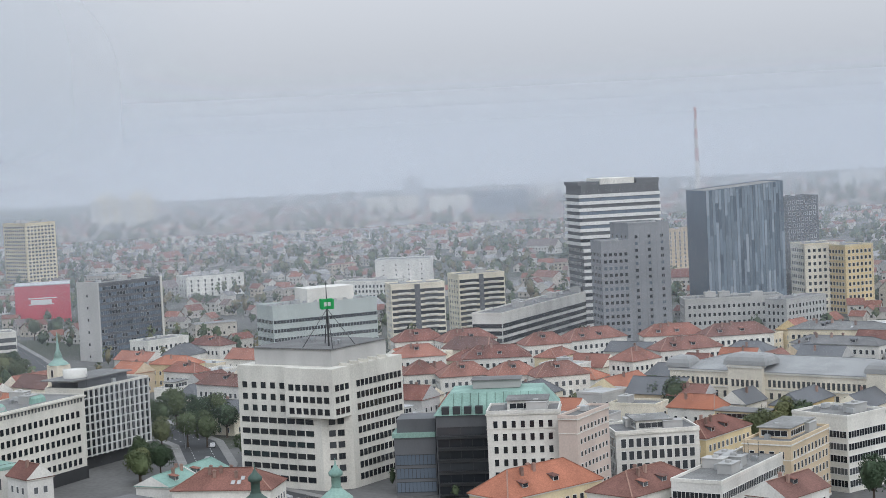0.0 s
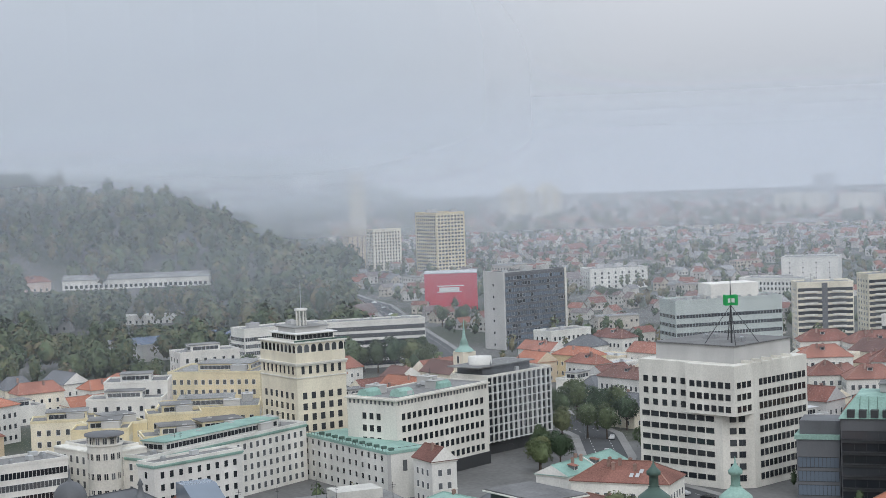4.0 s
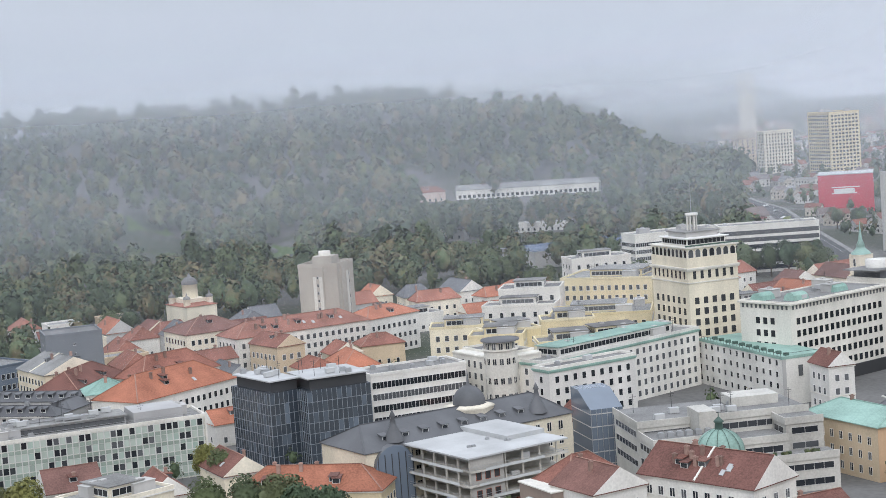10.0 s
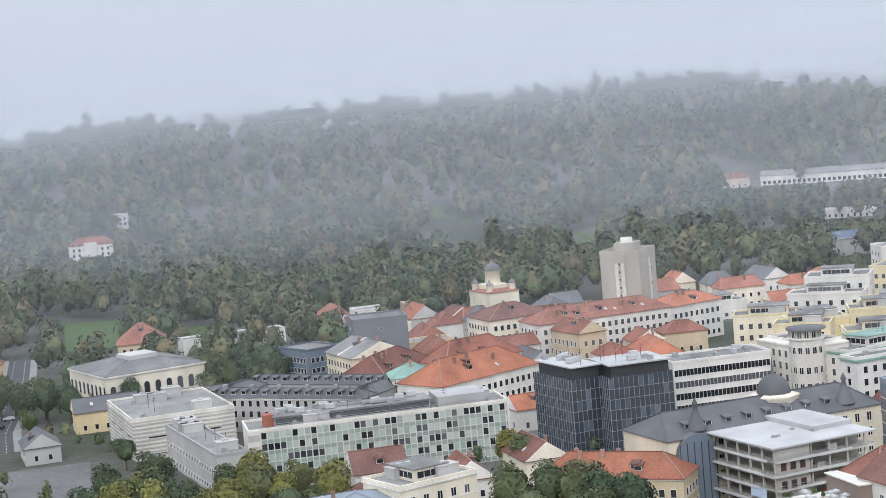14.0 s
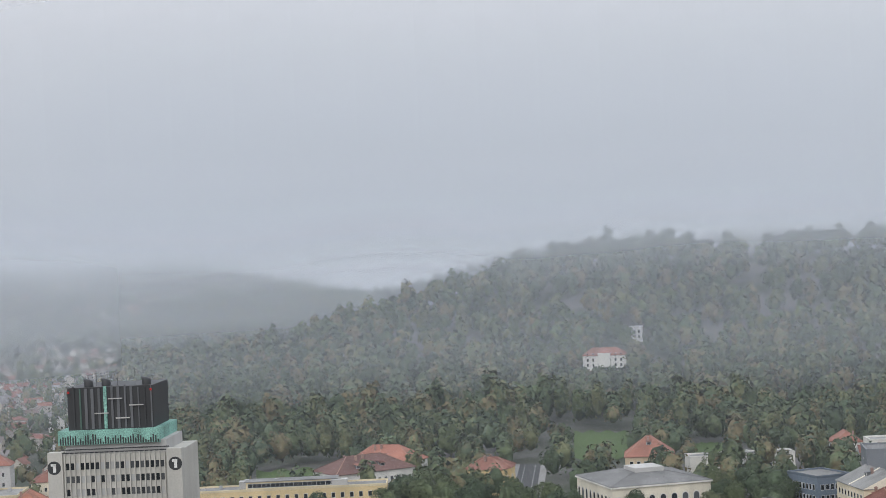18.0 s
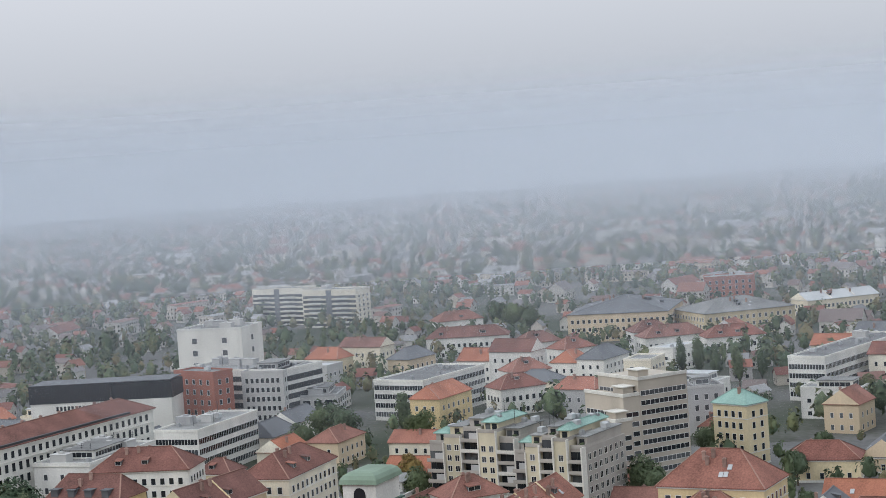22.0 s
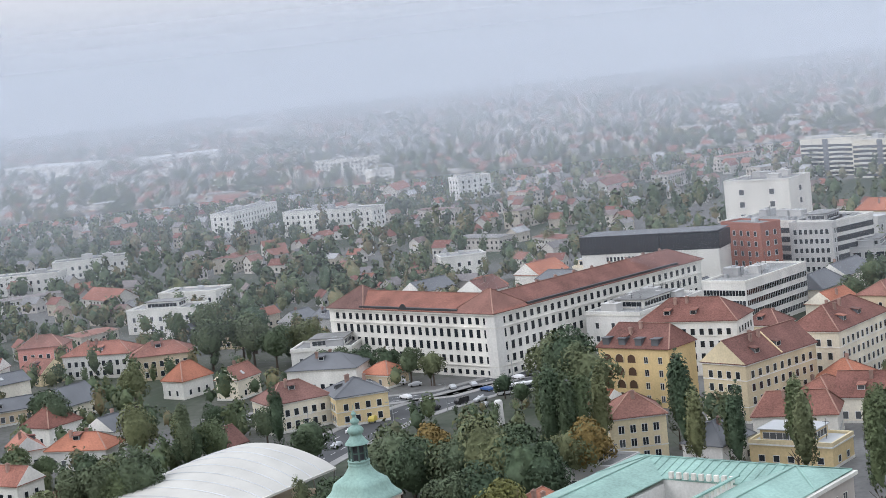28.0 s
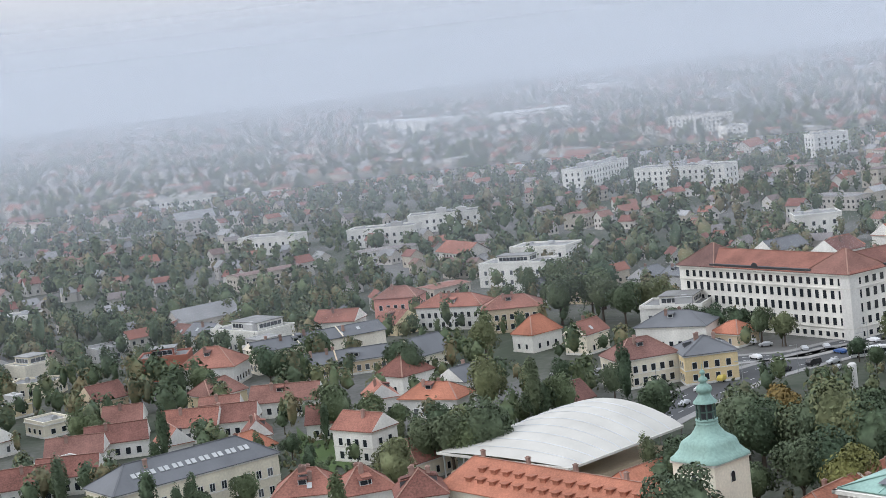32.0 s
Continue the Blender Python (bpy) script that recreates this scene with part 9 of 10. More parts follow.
tent(-341.3, -186.5, 166.3, 42.3, 42.6, 8.0)
monastery(-321.3, -208.9, 71.6, 71.0, 16.0, 8.5)
cross_church(-316.1, -140.0, 163.0, 11.0, 11.0, 16.7)
block("school_house", "cream house with long dark grey roof and skylights", -294.1, -280.9, 158.9, 45.1, 15.0, 11.0, wall=cream, roof="hip", roof_mat=slate, rise=5, spacing=3.2, extras=0)
LONG = bpy.data.objects["school_house"]
for k in range(9):
    for off in (-0.75, 0.75):
        for side, yy, tilt in ((0, 3.4, math.atan2(5, 8)), (math.pi, 11.6, math.atan2(5, 8))):
            lit = part("skylight", SKYLIGHT, LONG, loc=(8 + k * 3.7 + off, yy, 11 + 5 * (3.4 + 0.5) / 8 + 0.1))
            lit.rotation_euler = (tilt, 0, side)
block("town_house", "cream house with brown hip roof", -452.2, -227.4, 137.2, 19.4, 14.0, 9.0, roof="hip", roof_mat=tile, rise=5, wall=cream)
block("villa", "yellow villa with grey mansard roof", -459.9, -209.6, 126.2, 15.8, 16.0, 9.0, wall=yellow, roof="hip", roof_mat=slate, rise=4, extras=2)
block("town_house", "white house with grey hip roof", -510.0, -248.7, 95.4, 23.8, 16.0, 8.0, wall=white, roof="hip", roof_mat=slate, rise=4)
block("town_house", "white house with tall gabled side", -365.6, -256.6, 171.4, 10.0, 14.0, 9.0, roof="gable", roof_mat=tile, wall=white)
block("town_house", "white house with red gable roof", -413.2, -289.7, 132.1, 9.1, 12.0, 6.0, roof="gable", roof_mat=tile, wall=white, rise=4)
block("town_house", "white house with orange roof", -415.0, -280.2, 92.3, 19.2, 11.0, 6.0, roof="hip", roof_mat=orange_tile, wall=white)
block("town_house", "long pale house with grey roof", -472.5, -375.9, 147.9, 49.5, 12.0, 8.0, wall=cream, roof="gable", roof_mat=slate, rise=3)
block("town_house", "long dark roofed shed", -458.7, -354.4, 131.5, 36.5, 14.0, 5.0, wall=ochre, roof="gable", roof_mat=slate, rise=3)
block("villa", "white villa with red hip roof", -449.5, -392.4, 107.9, 20.5, 16.0, 7.0, roof="hip", roof_mat=tile, rise=6, wall=white)
block("town_house", "brick red flat house", -458.9, -418.3, 122.1, 17.7, 14.0, 8.0, wall=brick)
block("town_house", "white flat modern house", -516.1, -431.1, 75.9, 29.0, 18.0, 8.0, wall=white)
block("town_house", "white house with dark roof", -528.0, -390.8, 101.4, 16.5, 12.0, 8.0, roof="gable", roof_mat=tile, wall=white)
block("town_house", "pink house with red roof", -566.8, -389.0, 103.6, 17.8, 12.0, 10.0, roof="hip", roof_mat=tile, wall=pink)
block("town_house", "house with red hip roof", -550.9, -359.2, 96.5, 27.0, 14.0, 9.0, roof="hip", roof_mat=tile, wall=white)
block("town_house", "house with red roof beside trees", -541.9, -325.3, 114.8, 22.0, 14.0, 9.0, roof="hip", roof_mat=tile, wall=ochre)
block("town_house", "small pale yellow cube house", -430.7, -454.8, 112.1, 17.6, 12.0, 5.0, wall=cream)
block("town_house", "white house row in the haze", -545.1, -573.1, 113.0, 14.2, 14.0, 9.0, wall=white)
block("old_house", "old small house with weathered red roof", -343.3, -351.6, 123.2, 16.0, 10.0, 5.0, roof="gable", roof_mat=tile, rise=4.5, wall=white)
block("old_house", "old small house with weathered red roof", -357.3, -349.4, 128.6, 17.5, 10.0, 5.0, roof="gable", roof_mat=tile, rise=4.5, wall=white)
block("old_house", "old small house with weathered red roof", -377.9, -339.7, 112.7, 17.1, 10.0, 5.0, roof="gable", roof_mat=tile, rise=4.5, wall=white)
block("old_house", "old small house with weathered red roof", -384.1, -330.0, 118.2, 16.7, 10.0, 5.0, roof="gable", roof_mat=tile, rise=4.5, wall=white)
block("old_house", "old small house with weathered red roof", -410.5, -331.6, 113.2, 21.2, 10.0, 5.0, roof="gable", roof_mat=tile, rise=4.5, wall=white)
block("old_house", "old small house with weathered red roof", -381.6, -365.1, 122.3, 11.9, 10.0, 5.0, roof="gable", roof_mat=tile, rise=4.5, wall=white)
block("old_house", "old small house with weathered red roof", -323.0, -335.6, 120.9, 16.5, 10.0, 5.0, roof="gable", roof_mat=tile, rise=4.5, wall=white)
block("old_house", "old small house with weathered red roof", -359.8, -322.3, 145.8, 8.1, 10.0, 5.0, roof="gable", roof_mat=tile, rise=4.5, wall=white)
block("old_house", "old small house with weathered red roof", -371.0, -303.2, 129.3, 7.8, 10.0, 5.0, roof="gable", roof_mat=tile, rise=4.5, wall=white)
block("old_house", "old small house with weathered red roof", -386.7, -293.2, 118.3, 11.2, 10.0, 5.0, roof="gable", roof_mat=tile, rise=4.5, wall=white)
block("old_house", "old small house with weathered red roof", -395.4, -339.2, 118.1, 12.0, 10.0, 5.0, roof="gable", roof_mat=tile, rise=4.5, wall=white)
block("old_house", "old small house with weathered red roof", -311.9, -336.7, 131.6, 14.4, 10.0, 5.0, roof="gable", roof_mat=tile, rise=4.5, wall=white)
block("old_house", "old town house with chimneys and red roof", -304.6, -243.1, 118.9, 15.5, 12.0, 9.0, roof="hip", roof_mat=tile, rise=5, extras=3)
block("old_house", "old town house with chimneys and red roof", -307.9, -226.6, 137.1, 13.1, 12.0, 9.0, roof="hip", roof_mat=tile, rise=5, extras=3)
block("old_house", "old town house with chimneys and red roof", -308.2, -211.7, 126.5, 11.2, 12.0, 9.0, roof="hip", roof_mat=tile, rise=5, extras=3)
block("apartment_house", "pale flat roofed building among trees", -535.5, -258.7, 98.0, 21.8, 16.0, 10.0, wall=white, spacing=4)
block("apartment_house", "pale flat roofed building among trees", -649.2, -388.6, 92.6, 31.5, 16.0, 10.0, wall=white, spacing=4)
block("apartment_house", "pale flat roofed building among trees", -699.8, -401.2, 89.4, 29.7, 16.0, 10.0, wall=white, spacing=4)
block("apartment_house", "pale flat roofed building among trees", -852.8, -554.6, 114.9, 42.6, 16.0, 10.0, wall=white, spacing=4)
block("apartment_house", "pale flat roofed building among trees", -798.3, -560.6, 106.0, 39.1, 16.0, 10.0, wall=white, spacing=4)
block("apartment_house", "pale flat roofed building among trees", -783.7, -626.2, 98.7, 36.5, 16.0, 10.0, wall=white, spacing=4)
block("apartment_house", "pale flat roofed building among trees", -1003.0, -478.7, 81.3, 66.0, 16.0, 16.0, wall=white, spacing=4)
block("apartment_house", "pale flat roofed building among trees", -1520.6, -685.4, 98.4, 59.8, 16.0, 16.0, wall=white, spacing=4)
block("apartment_house", "pale flat roofed building among trees", -1062.4, -949.5, 112.3, 69.9, 16.0, 10.0, wall=white, spacing=4)
block("apartment_house", "pale flat roofed building among trees", -1028.0, -527.4, 178.4, 66.0, 16.0, 16.0, wall=white, spacing=4)
block("apartment_house", "pale flat roofed building among trees", -1336.7, -552.0, 134.7, 19.4, 16.0, 16.0, wall=white, spacing=4)
block("apartment_house", "pale flat roofed building among trees", -765.6, -286.5, 119.6, 21.6, 16.0, 10.0, wall=white, spacing=4)
block("apartment_house", "pale flat roofed building among trees", -1175.9, -420.4, 136.3, 26.2, 16.0, 16.0, wall=white, spacing=4)
block("warehouse", "large white warehouse in the haze", -1931.6, -1115.1, 113.5, 101.0, 60.0, 14.0, wall=white, spacing=30, win=(1,1), roof_mat=pale_roof, clutter=0)
block("warehouse", "large white warehouse in the haze", -2689.1, -1440.1, 86.0, 146.5, 60.0, 14.0, wall=white, spacing=30, win=(1,1), roof_mat=pale_roof, clutter=0)
block("warehouse", "large white warehouse in the haze", -1992.2, -1361.0, 69.8, 164.5, 60.0, 14.0, wall=white, spacing=30, win=(1,1), roof_mat=pale_roof, clutter=0)
block("apartment_tower", "slim high-rise fading in the haze", -709.6, 2456.9, 30.0, 20.3, 22.0, 92.0, wall=cream, spacing=3.5, storey=3)
far_pair(-570.6, 2919.5, 40.0, 47.6, 24.0, 62.0)
far_pair(-494.2, 2801.3, 40.0, 47.1, 24.0, 64.0)
block("apartment_tower", "grey tower block in the haze", -61.2, 3036.4, 10.0, 36.6, 20.0, 60.0, wall=grey, spacing=4, storey=3)
block("apartment_tower", "orange brown apartment block", -489.2, 1680.1, 40.0, 17.9, 16.0, 40.0, wall=ochre, spacing=4, storey=3)
block("apartment_tower", "beige apartment block with balconies", -452.1, 1636.3, 40.0, 30.2, 16.0, 40.0, wall=cream, spacing=3, storey=3)
block("office_building", "pale blue glass office block in the haze", 48.5, 2648.4, 0.0, 84.7, 20.0, 40.0, wall=blue_glass, spacing=4, storey=3.4)
block("apartment_block", "pale far apartment block in the haze", 207.5, 3644.2, 5.0, 95.2, 16.0, 30.0, wall=white, spacing=4, storey=3)
block("apartment_block", "pale far apartment block in the haze", -122.8, 2936.8, 5.0, 85.6, 16.0, 30.0, wall=white, spacing=4, storey=3)
block("apartment_block", "pale far apartment block in the haze", -17.9, 2820.4, 5.0, 64.2, 16.0, 30.0, wall=white, spacing=4, storey=3)
block("apartment_block", "pale far apartment block in the haze", -982.1, 5020.5, 5.0, 69.1, 16.0, 30.0, wall=white, spacing=4, storey=3)
block("apartment_block", "pale far apartment block in the haze", -873.5, 4937.6, 5.0, 71.2, 16.0, 30.0, wall=white, spacing=4, storey=3)
block("apartment_block", "pale far apartment block in the haze", 364.2, 3935.4, 5.0, 47.8, 16.0, 30.0, wall=white, spacing=4, storey=3)
block("apartment_block", "pale far apartment block in the haze", 737.2, 3210.2, 5.0, 74.6, 16.0, 30.0, wall=white, spacing=4, storey=3)
block("apartment_block", "pale housing estate block in the haze", -1636.8, 4337.4, 20.0, 58.4, 16.0, 32.0, wall=white, spacing=4, storey=3)
block("apartment_block", "pale housing estate block in the haze", -1310.1, 3642.7, 20.0, 55.2, 16.0, 32.0, wall=white, spacing=4, storey=3)
block("apartment_block", "pale housing estate block in the haze", -1013.3, 3123.2, 20.0, 52.5, 16.0, 32.0, wall=white, spacing=4, storey=3)
block("apartment_block", "pale housing estate block in the haze", -1558.0, 4535.3, 20.0, 53.5, 16.0, 32.0, wall=white, spacing=4, storey=3)
mast_tower(305.2, 2072.3, 0.0, 4.0, 4.0, 40.0)
green_dome(-126.7, 383.4, 10.5, 11.6, 10.0, 15.0)
block("old_house", "old white house with brown tiled roof and chimneys", -132.9, 364.0, -21.0, 31.5, 15.0, 16.0, roof="gable", roof_mat=tile, rise=6, extras=3, wall=white, spacing=3.2)
block("school_building", "long pale school with grey ridged roof on the slope", -578.0, 1212.0, 15.5, 110.0, 16.0, 7.5, wall=white, roof="gable", roof_mat=felt, rise=3.5, spacing=3.6, win=(2.2, 2.4), storey=3.4, extras=0.1)
block("old_house", "pinkish house with red roof beside the long school", -598.0, 1180.0, 30.0, 24.0, 13.0, 8.0, wall=blush, roof="hip", roof_mat=tile, rise=4, spacing=4)
block("villa", "white park villa with pale flat roof", -520.0, 1040.0, 12.0, 26.0, 14.0, 8.0, wall=white, spacing=4)
block("pavilion", "low white pavilion among park trees", -482.0, 1086.0, 8.0, 44.0, 12.0, 6.0, wall=white, roof_mat=pale_roof, spacing=4, clutter=0.2)
block("garden_house", "small grey house among the hill trees", -954.0, 900.0, 46.0, 15.0, 10.0, 9.0, wall=grey, spacing=3)
solar_hall(-377.4, 887.2, 51.1, 73.7, 40.0, 9.0)
block("town_house", "pale house at the edge of the park", -549.9, 556.2, 55.2, 47.1, 12.0, 7.0, wall=white, spacing=4)
block("villa", "yellow villa by the park", -583.1, 455.9, 30.6, 16.9, 14.0, 11.0, roof="hip", roof_mat=tile, wall=yellow)
block("town_house", "red roofed long house by the park", -633.6, 429.1, 35.1, 31.2, 20.0, 13.0, roof="hip", roof_mat=tile, wall=white, rise=7)
ursuline(-164.8, 735.5, 50.0, 7.0, 7.0, 22.0)
tree(-112.4, 671.1, "broad", 1.30, 41)
tree(-108.2, 687.4, "broad", 1.46, 37)
tree(-97.5, 666.6, "broad", 1.38, 6)
tree(-90.6, 672.2, "broad", 1.38, 52)
tree(-85.1, 661.1, "broad", 1.22, 13)
tree(-106.3, 638.3, "broad", 1.06, 14)
tree(-97.5, 643.2, "broad", 1.22, 23)
tree(-89.9, 640.4, "broad", 1.14, 79)
tree(79.1, 667.5, "broad", 1.30, 50)
tree(84.3, 649.4, "broad", 1.38, 9)
tree(89.7, 657.9, "broad", 1.22, 55)
tree(102.9, 584.3, "broad", 1.14, 12)
tree(115.2, 593.1, "broad", 1.30, 86)
tree(118.4, 585.2, "broad", 1.30, 72)
tree(109.0, 586.5, "broad", 1.06, 30)
tree(135.8, 603.2, "broad", 0.98, 80)
tree(101.1, 595.8, "broad", 0.98, 68)
tree(-217.1, 868.2, "broad", 1.30, 81)
tree(-253.9, 1075.9, "broad", 1.22, 10)
tree(-238.2, 1068.0, "broad", 1.22, 96)
tree(-174.9, 1237.0, "broad", 1.14, 55)
tree(-164.6, 1218.6, "broad", 1.06, 6)
tree(117.6, 486.1, "broad", 1.22, 72)
tree(-233.1, 844.5, "broad", 1.38, 24)
tree(-224.3, 845.0, "broad", 1.54, 32)
tree(-216.1, 847.0, "broad", 1.46, 50)
tree(-206.0, 834.7, "broad", 1.30, 42)
tree(-244.0, 835.6, "broad", 1.14, 15)
tree(-67.7, 461.9, "broad", 1.06, 0)
tree(-64.3, 471.4, "broad", 1.22, 88)
tree(-59.8, 464.7, "broad", 1.14, 84)
tree(-63.7, 437.9, "broad", 0.98, 75)
tree(-241.4, 847.5, "broad", 1.14, 53)
tree(-337.1, 301.6, "broad", 1.22, 40)
tree(-333.5, 310.1, "broad", 1.30, 52)
tree(-326.4, 313.3, "broad", 1.38, 4)
tree(-313.2, 311.6, "broad", 1.22, 56)
tree(-303.6, 307.5, "broad", 1.22, 82)
tree(-319.3, 290.1, "broad", 1.06, 96)
tree(-307.4, 299.5, "broad", 1.14, 70)
tree(-303.4, 317.4, "broad", 1.14, 34)
tree(-322.0, 302.4, "broad", 1.14, 28)
tree(-231.6, 338.7, "broad", 1.46, 94)
tree(-220.0, 329.0, "broad", 1.30, 83)
tree(-225.6, 346.8, "broad", 1.38, 94)
tree(-217.4, 346.6, "broad", 1.46, 51)
tree(-210.2, 346.1, "broad", 1.38, 85)
tree(-203.0, 345.4, "broad", 1.38, 15)
tree(-207.8, 335.1, "broad", 1.22, 42)
tree(-189.4, 325.5, "broad", 1.06, 33)
tree(-181.9, 322.1, "broad", 1.06, 32)
tree(-177.5, 329.2, "broad", 0.98, 59)
tree(-216.6, 319.3, "broad", 0.98, 28)
tree(-211.1, 327.9, "broad", 1.14, 3)
tree(-137.8, 330.6, "broad", 1.06, 3)
tree(-132.3, 332.3, "broad", 1.14, 52)
tree(-126.8, 330.4, "broad", 1.06, 56)
tree(-141.9, 328.3, "broad", 0.89, 34)
tree(-262.0, 392.9, "broad", 1.06, 55)
tree(-392.3, 367.7, "broad", 0.89, 22)
tree(-488.6, 452.2, "broad", 1.14, 50)
tree(-470.4, 447.2, "broad", 1.06, 84)
tree(-478.0, 499.3, "broad", 1.14, 79)
tree(-478.1, 512.7, "broad", 1.22, 53)
tree(-465.5, 511.8, "broad", 1.14, 47)
tree(-442.8, 498.9, "broad", 1.06, 51)
tree(-483.9, 656.3, "broad", 1.22, 80)
tree(-487.7, 648.0, "broad", 1.22, 69)
tree(-490.1, 629.2, "broad", 1.14, 25)
tree(-519.0, 640.7, "broad", 1.14, 85)
tree(-550.8, 397.7, "broad", 1.46, 5)
tree(-541.0, 401.0, "broad", 1.54, 86)
tree(-527.9, 403.9, "broad", 1.38, 58)
tree(-512.0, 401.9, "broad", 1.38, 52)
tree(-512.9, 421.3, "broad", 1.30, 47)
tree(-491.7, 414.2, "broad", 1.30, 46)
tree(-487.8, 421.6, "broad", 1.22, 35)
tree(-478.5, 424.3, "broad", 1.22, 24)
tree(-450.8, 479.3, "broad", 1.14, 14)
tree(-434.2, 476.8, "broad", 1.14, 78)
tree(-458.1, 477.9, "broad", 1.22, 90)
tree(-607.3, 376.9, "broad", 1.30, 12)
tree(-606.0, 386.9, "broad", 1.38, 88)
tree(-555.7, 401.0, "broad", 1.46, 87)
tree(-559.7, 414.9, "broad", 1.38, 71)
tree(-543.4, 413.6, "broad", 1.38, 65)
tree(-535.6, 424.3, "broad", 1.30, 0)
tree(-533.7, 439.8, "broad", 1.14, 32)
tree(-516.6, 431.1, "broad", 1.14, 85)
tree(-641.6, 125.8, "broad", 1.22, 31)
tree(-629.5, 131.8, "broad", 1.14, 30)
tree(-629.7, 190.5, "broad", 1.30, 47)
tree(-598.4, 172.4, "broad", 1.22, 88)
tree(-611.4, 191.2, "broad", 1.14, 83)
tree(-572.9, 191.0, "broad", 1.14, 43)
tree(-695.3, 169.6, "broad", 0.98, 11)
tree(-600.9, 154.2, "broad", 0.98, 60)
tree(-762.3, 69.9, "fir", 1.19, 54)
tree(-750.8, 76.2, "fir", 1.31, 65)
tree(-732.2, 81.3, "fir", 1.19, 96)
tree(-717.9, 89.1, "fir", 1.25, 85)
tree(-727.7, 99.7, "fir", 1.07, 79)
tree(-528.4, 188.9, "broad", 0.98, 93)
tree(-1008.9, -2.3, "broad", 1.63, 23)
tree(-988.2, 6.8, "broad", 1.46, 49)
tree(-1040.2, -12.1, "broad", 1.46, 7)
tree(-644.1, -75.3, "broad", 1.38, 83)
tree(-636.3, -66.0, "broad", 1.46, 70)
tree(-623.5, -79.5, "broad", 1.14, 0)
tree(-637.7, -44.5, "fir", 1.31, 79)
tree(-621.3, -37.3, "broad", 1.30, 57)
tree(-517.0, -33.0, "broad", 1.14, 25)
tree(-537.7, -35.8, "autumn", 1.23, 32)
tree(-481.5, -29.7, "broad", 1.06, 43)
tree(-465.4, -24.4, "broad", 0.98, 84)
tree(-493.9, 32.2, "broad", 1.38, 94)
tree(-490.8, 35.0, "broad", 1.22, 55)
tree(-460.8, -143.7, "poplar", 1.24, 6)
tree(-462.8, -136.4, "poplar", 1.24, 60)
tree(-422.7, -120.2, "poplar", 1.18, 69)
tree(-426.2, -135.9, "poplar", 1.11, 58)
tree(-418.3, -128.9, "poplar", 1.24, 64)
tree(-425.1, -100.4, "poplar", 1.24, 59)
tree(-405.2, -92.1, "poplar", 1.11, 23)
tree(-399.0, -66.9, "poplar", 1.18, 88)
tree(-402.9, -82.8, "poplar", 1.05, 3)
tree(-407.9, -51.3, "poplar", 0.87, 44)
tree(-576.5, 63.8, "broad", 1.06, 39)
tree(-566.6, 58.1, "broad", 1.06, 68)
tree(-626.8, -126.0, "broad", 1.06, 27)
tree(-632.0, -121.7, "broad", 1.06, 3)
tree(-414.4, 0.7, "poplar", 0.62, 68)
tree(-489.1, -146.2, "broad", 1.83, 9)
tree(-492.9, -152.6, "broad", 1.73, 95)
tree(-399.0, -125.6, "poplar", 1.42, 70)
tree(-397.9, -121.2, "poplar", 1.36, 96)
tree(-400.6, -118.5, "poplar", 1.30, 82)
tree(-406.9, -115.3, "poplar", 1.30, 26)
tree(-463.9, -133.4, "broad", 1.83, 85)
tree(-406.4, -94.5, "poplar", 1.42, 46)
tree(-391.6, -88.7, "poplar", 1.24, 63)
tree(-390.1, -79.0, "poplar", 1.18, 92)
tree(-379.8, -61.8, "poplar", 1.36, 39)
tree(-362.8, -44.3, "poplar", 1.30, 14)
tree(-387.2, -113.7, "autumn", 1.64, 83)
tree(-387.1, -116.6, "broad", 1.42, 50)
tree(-367.9, -132.0, "broad", 1.93, 84)
tree(-364.2, -126.1, "broad", 1.83, 53)
tree(-360.7, -120.5, "broad", 1.73, 22)
tree(-367.8, -137.8, "broad", 1.63, 28)
tree(-396.0, -156.2, "autumn", 1.43, 13)
tree(-386.6, -162.2, "broad", 1.42, 51)
tree(-379.5, -155.2, "broad", 1.32, 87)
tree(-378.0, -163.2, "broad", 1.42, 50)
tree(-372.9, -149.3, "broad", 1.22, 88)
tree(-360.1, -116.7, "broad", 1.52, 58)
tree(-353.2, -161.7, "broad", 1.22, 83)
tree(-343.4, -161.0, "broad", 1.22, 25)
tree(-301.0, -140.0, "broad", 1.72, 31)
tree(-421.9, -210.2, "poplar", 1.05, 53)
tree(-402.5, -192.0, "broad", 1.42, 48)
tree(-403.6, -229.8, "poplar", 1.05, 57)
tree(-402.4, -226.7, "broad", 1.32, 48)
tree(-408.5, -223.1, "broad", 1.32, 27)
tree(-494.8, -296.9, "broad", 1.32, 19)
tree(-375.3, -241.5, "broad", 1.22, 7)
tree(-369.4, -229.6, "broad", 1.32, 66)
tree(-358.2, -235.8, "broad", 1.22, 21)
tree(-528.3, -228.6, "broad", 1.02, 46)
tree(-524.2, -218.9, "broad", 1.02, 37)
tree(-522.3, -210.2, "broad", 1.02, 26)
tree(-517.3, -200.5, "broad", 1.02, 18)
tree(-528.1, -236.7, "broad", 1.02, 59)
tree(-529.9, -244.7, "broad", 1.02, 8)
tree(-593.5, -332.0, "fir", 1.12, 34)
tree(-559.6, -301.9, "broad", 1.63, 11)
tree(-562.4, -286.3, "broad", 1.52, 51)
tree(-554.6, -273.7, "broad", 1.42, 50)
tree(-564.2, -267.0, "broad", 1.42, 2)
tree(-398.4, -225.7, "poplar", 1.11, 79)
tree(-418.2, -251.7, "broad", 1.52, 14)
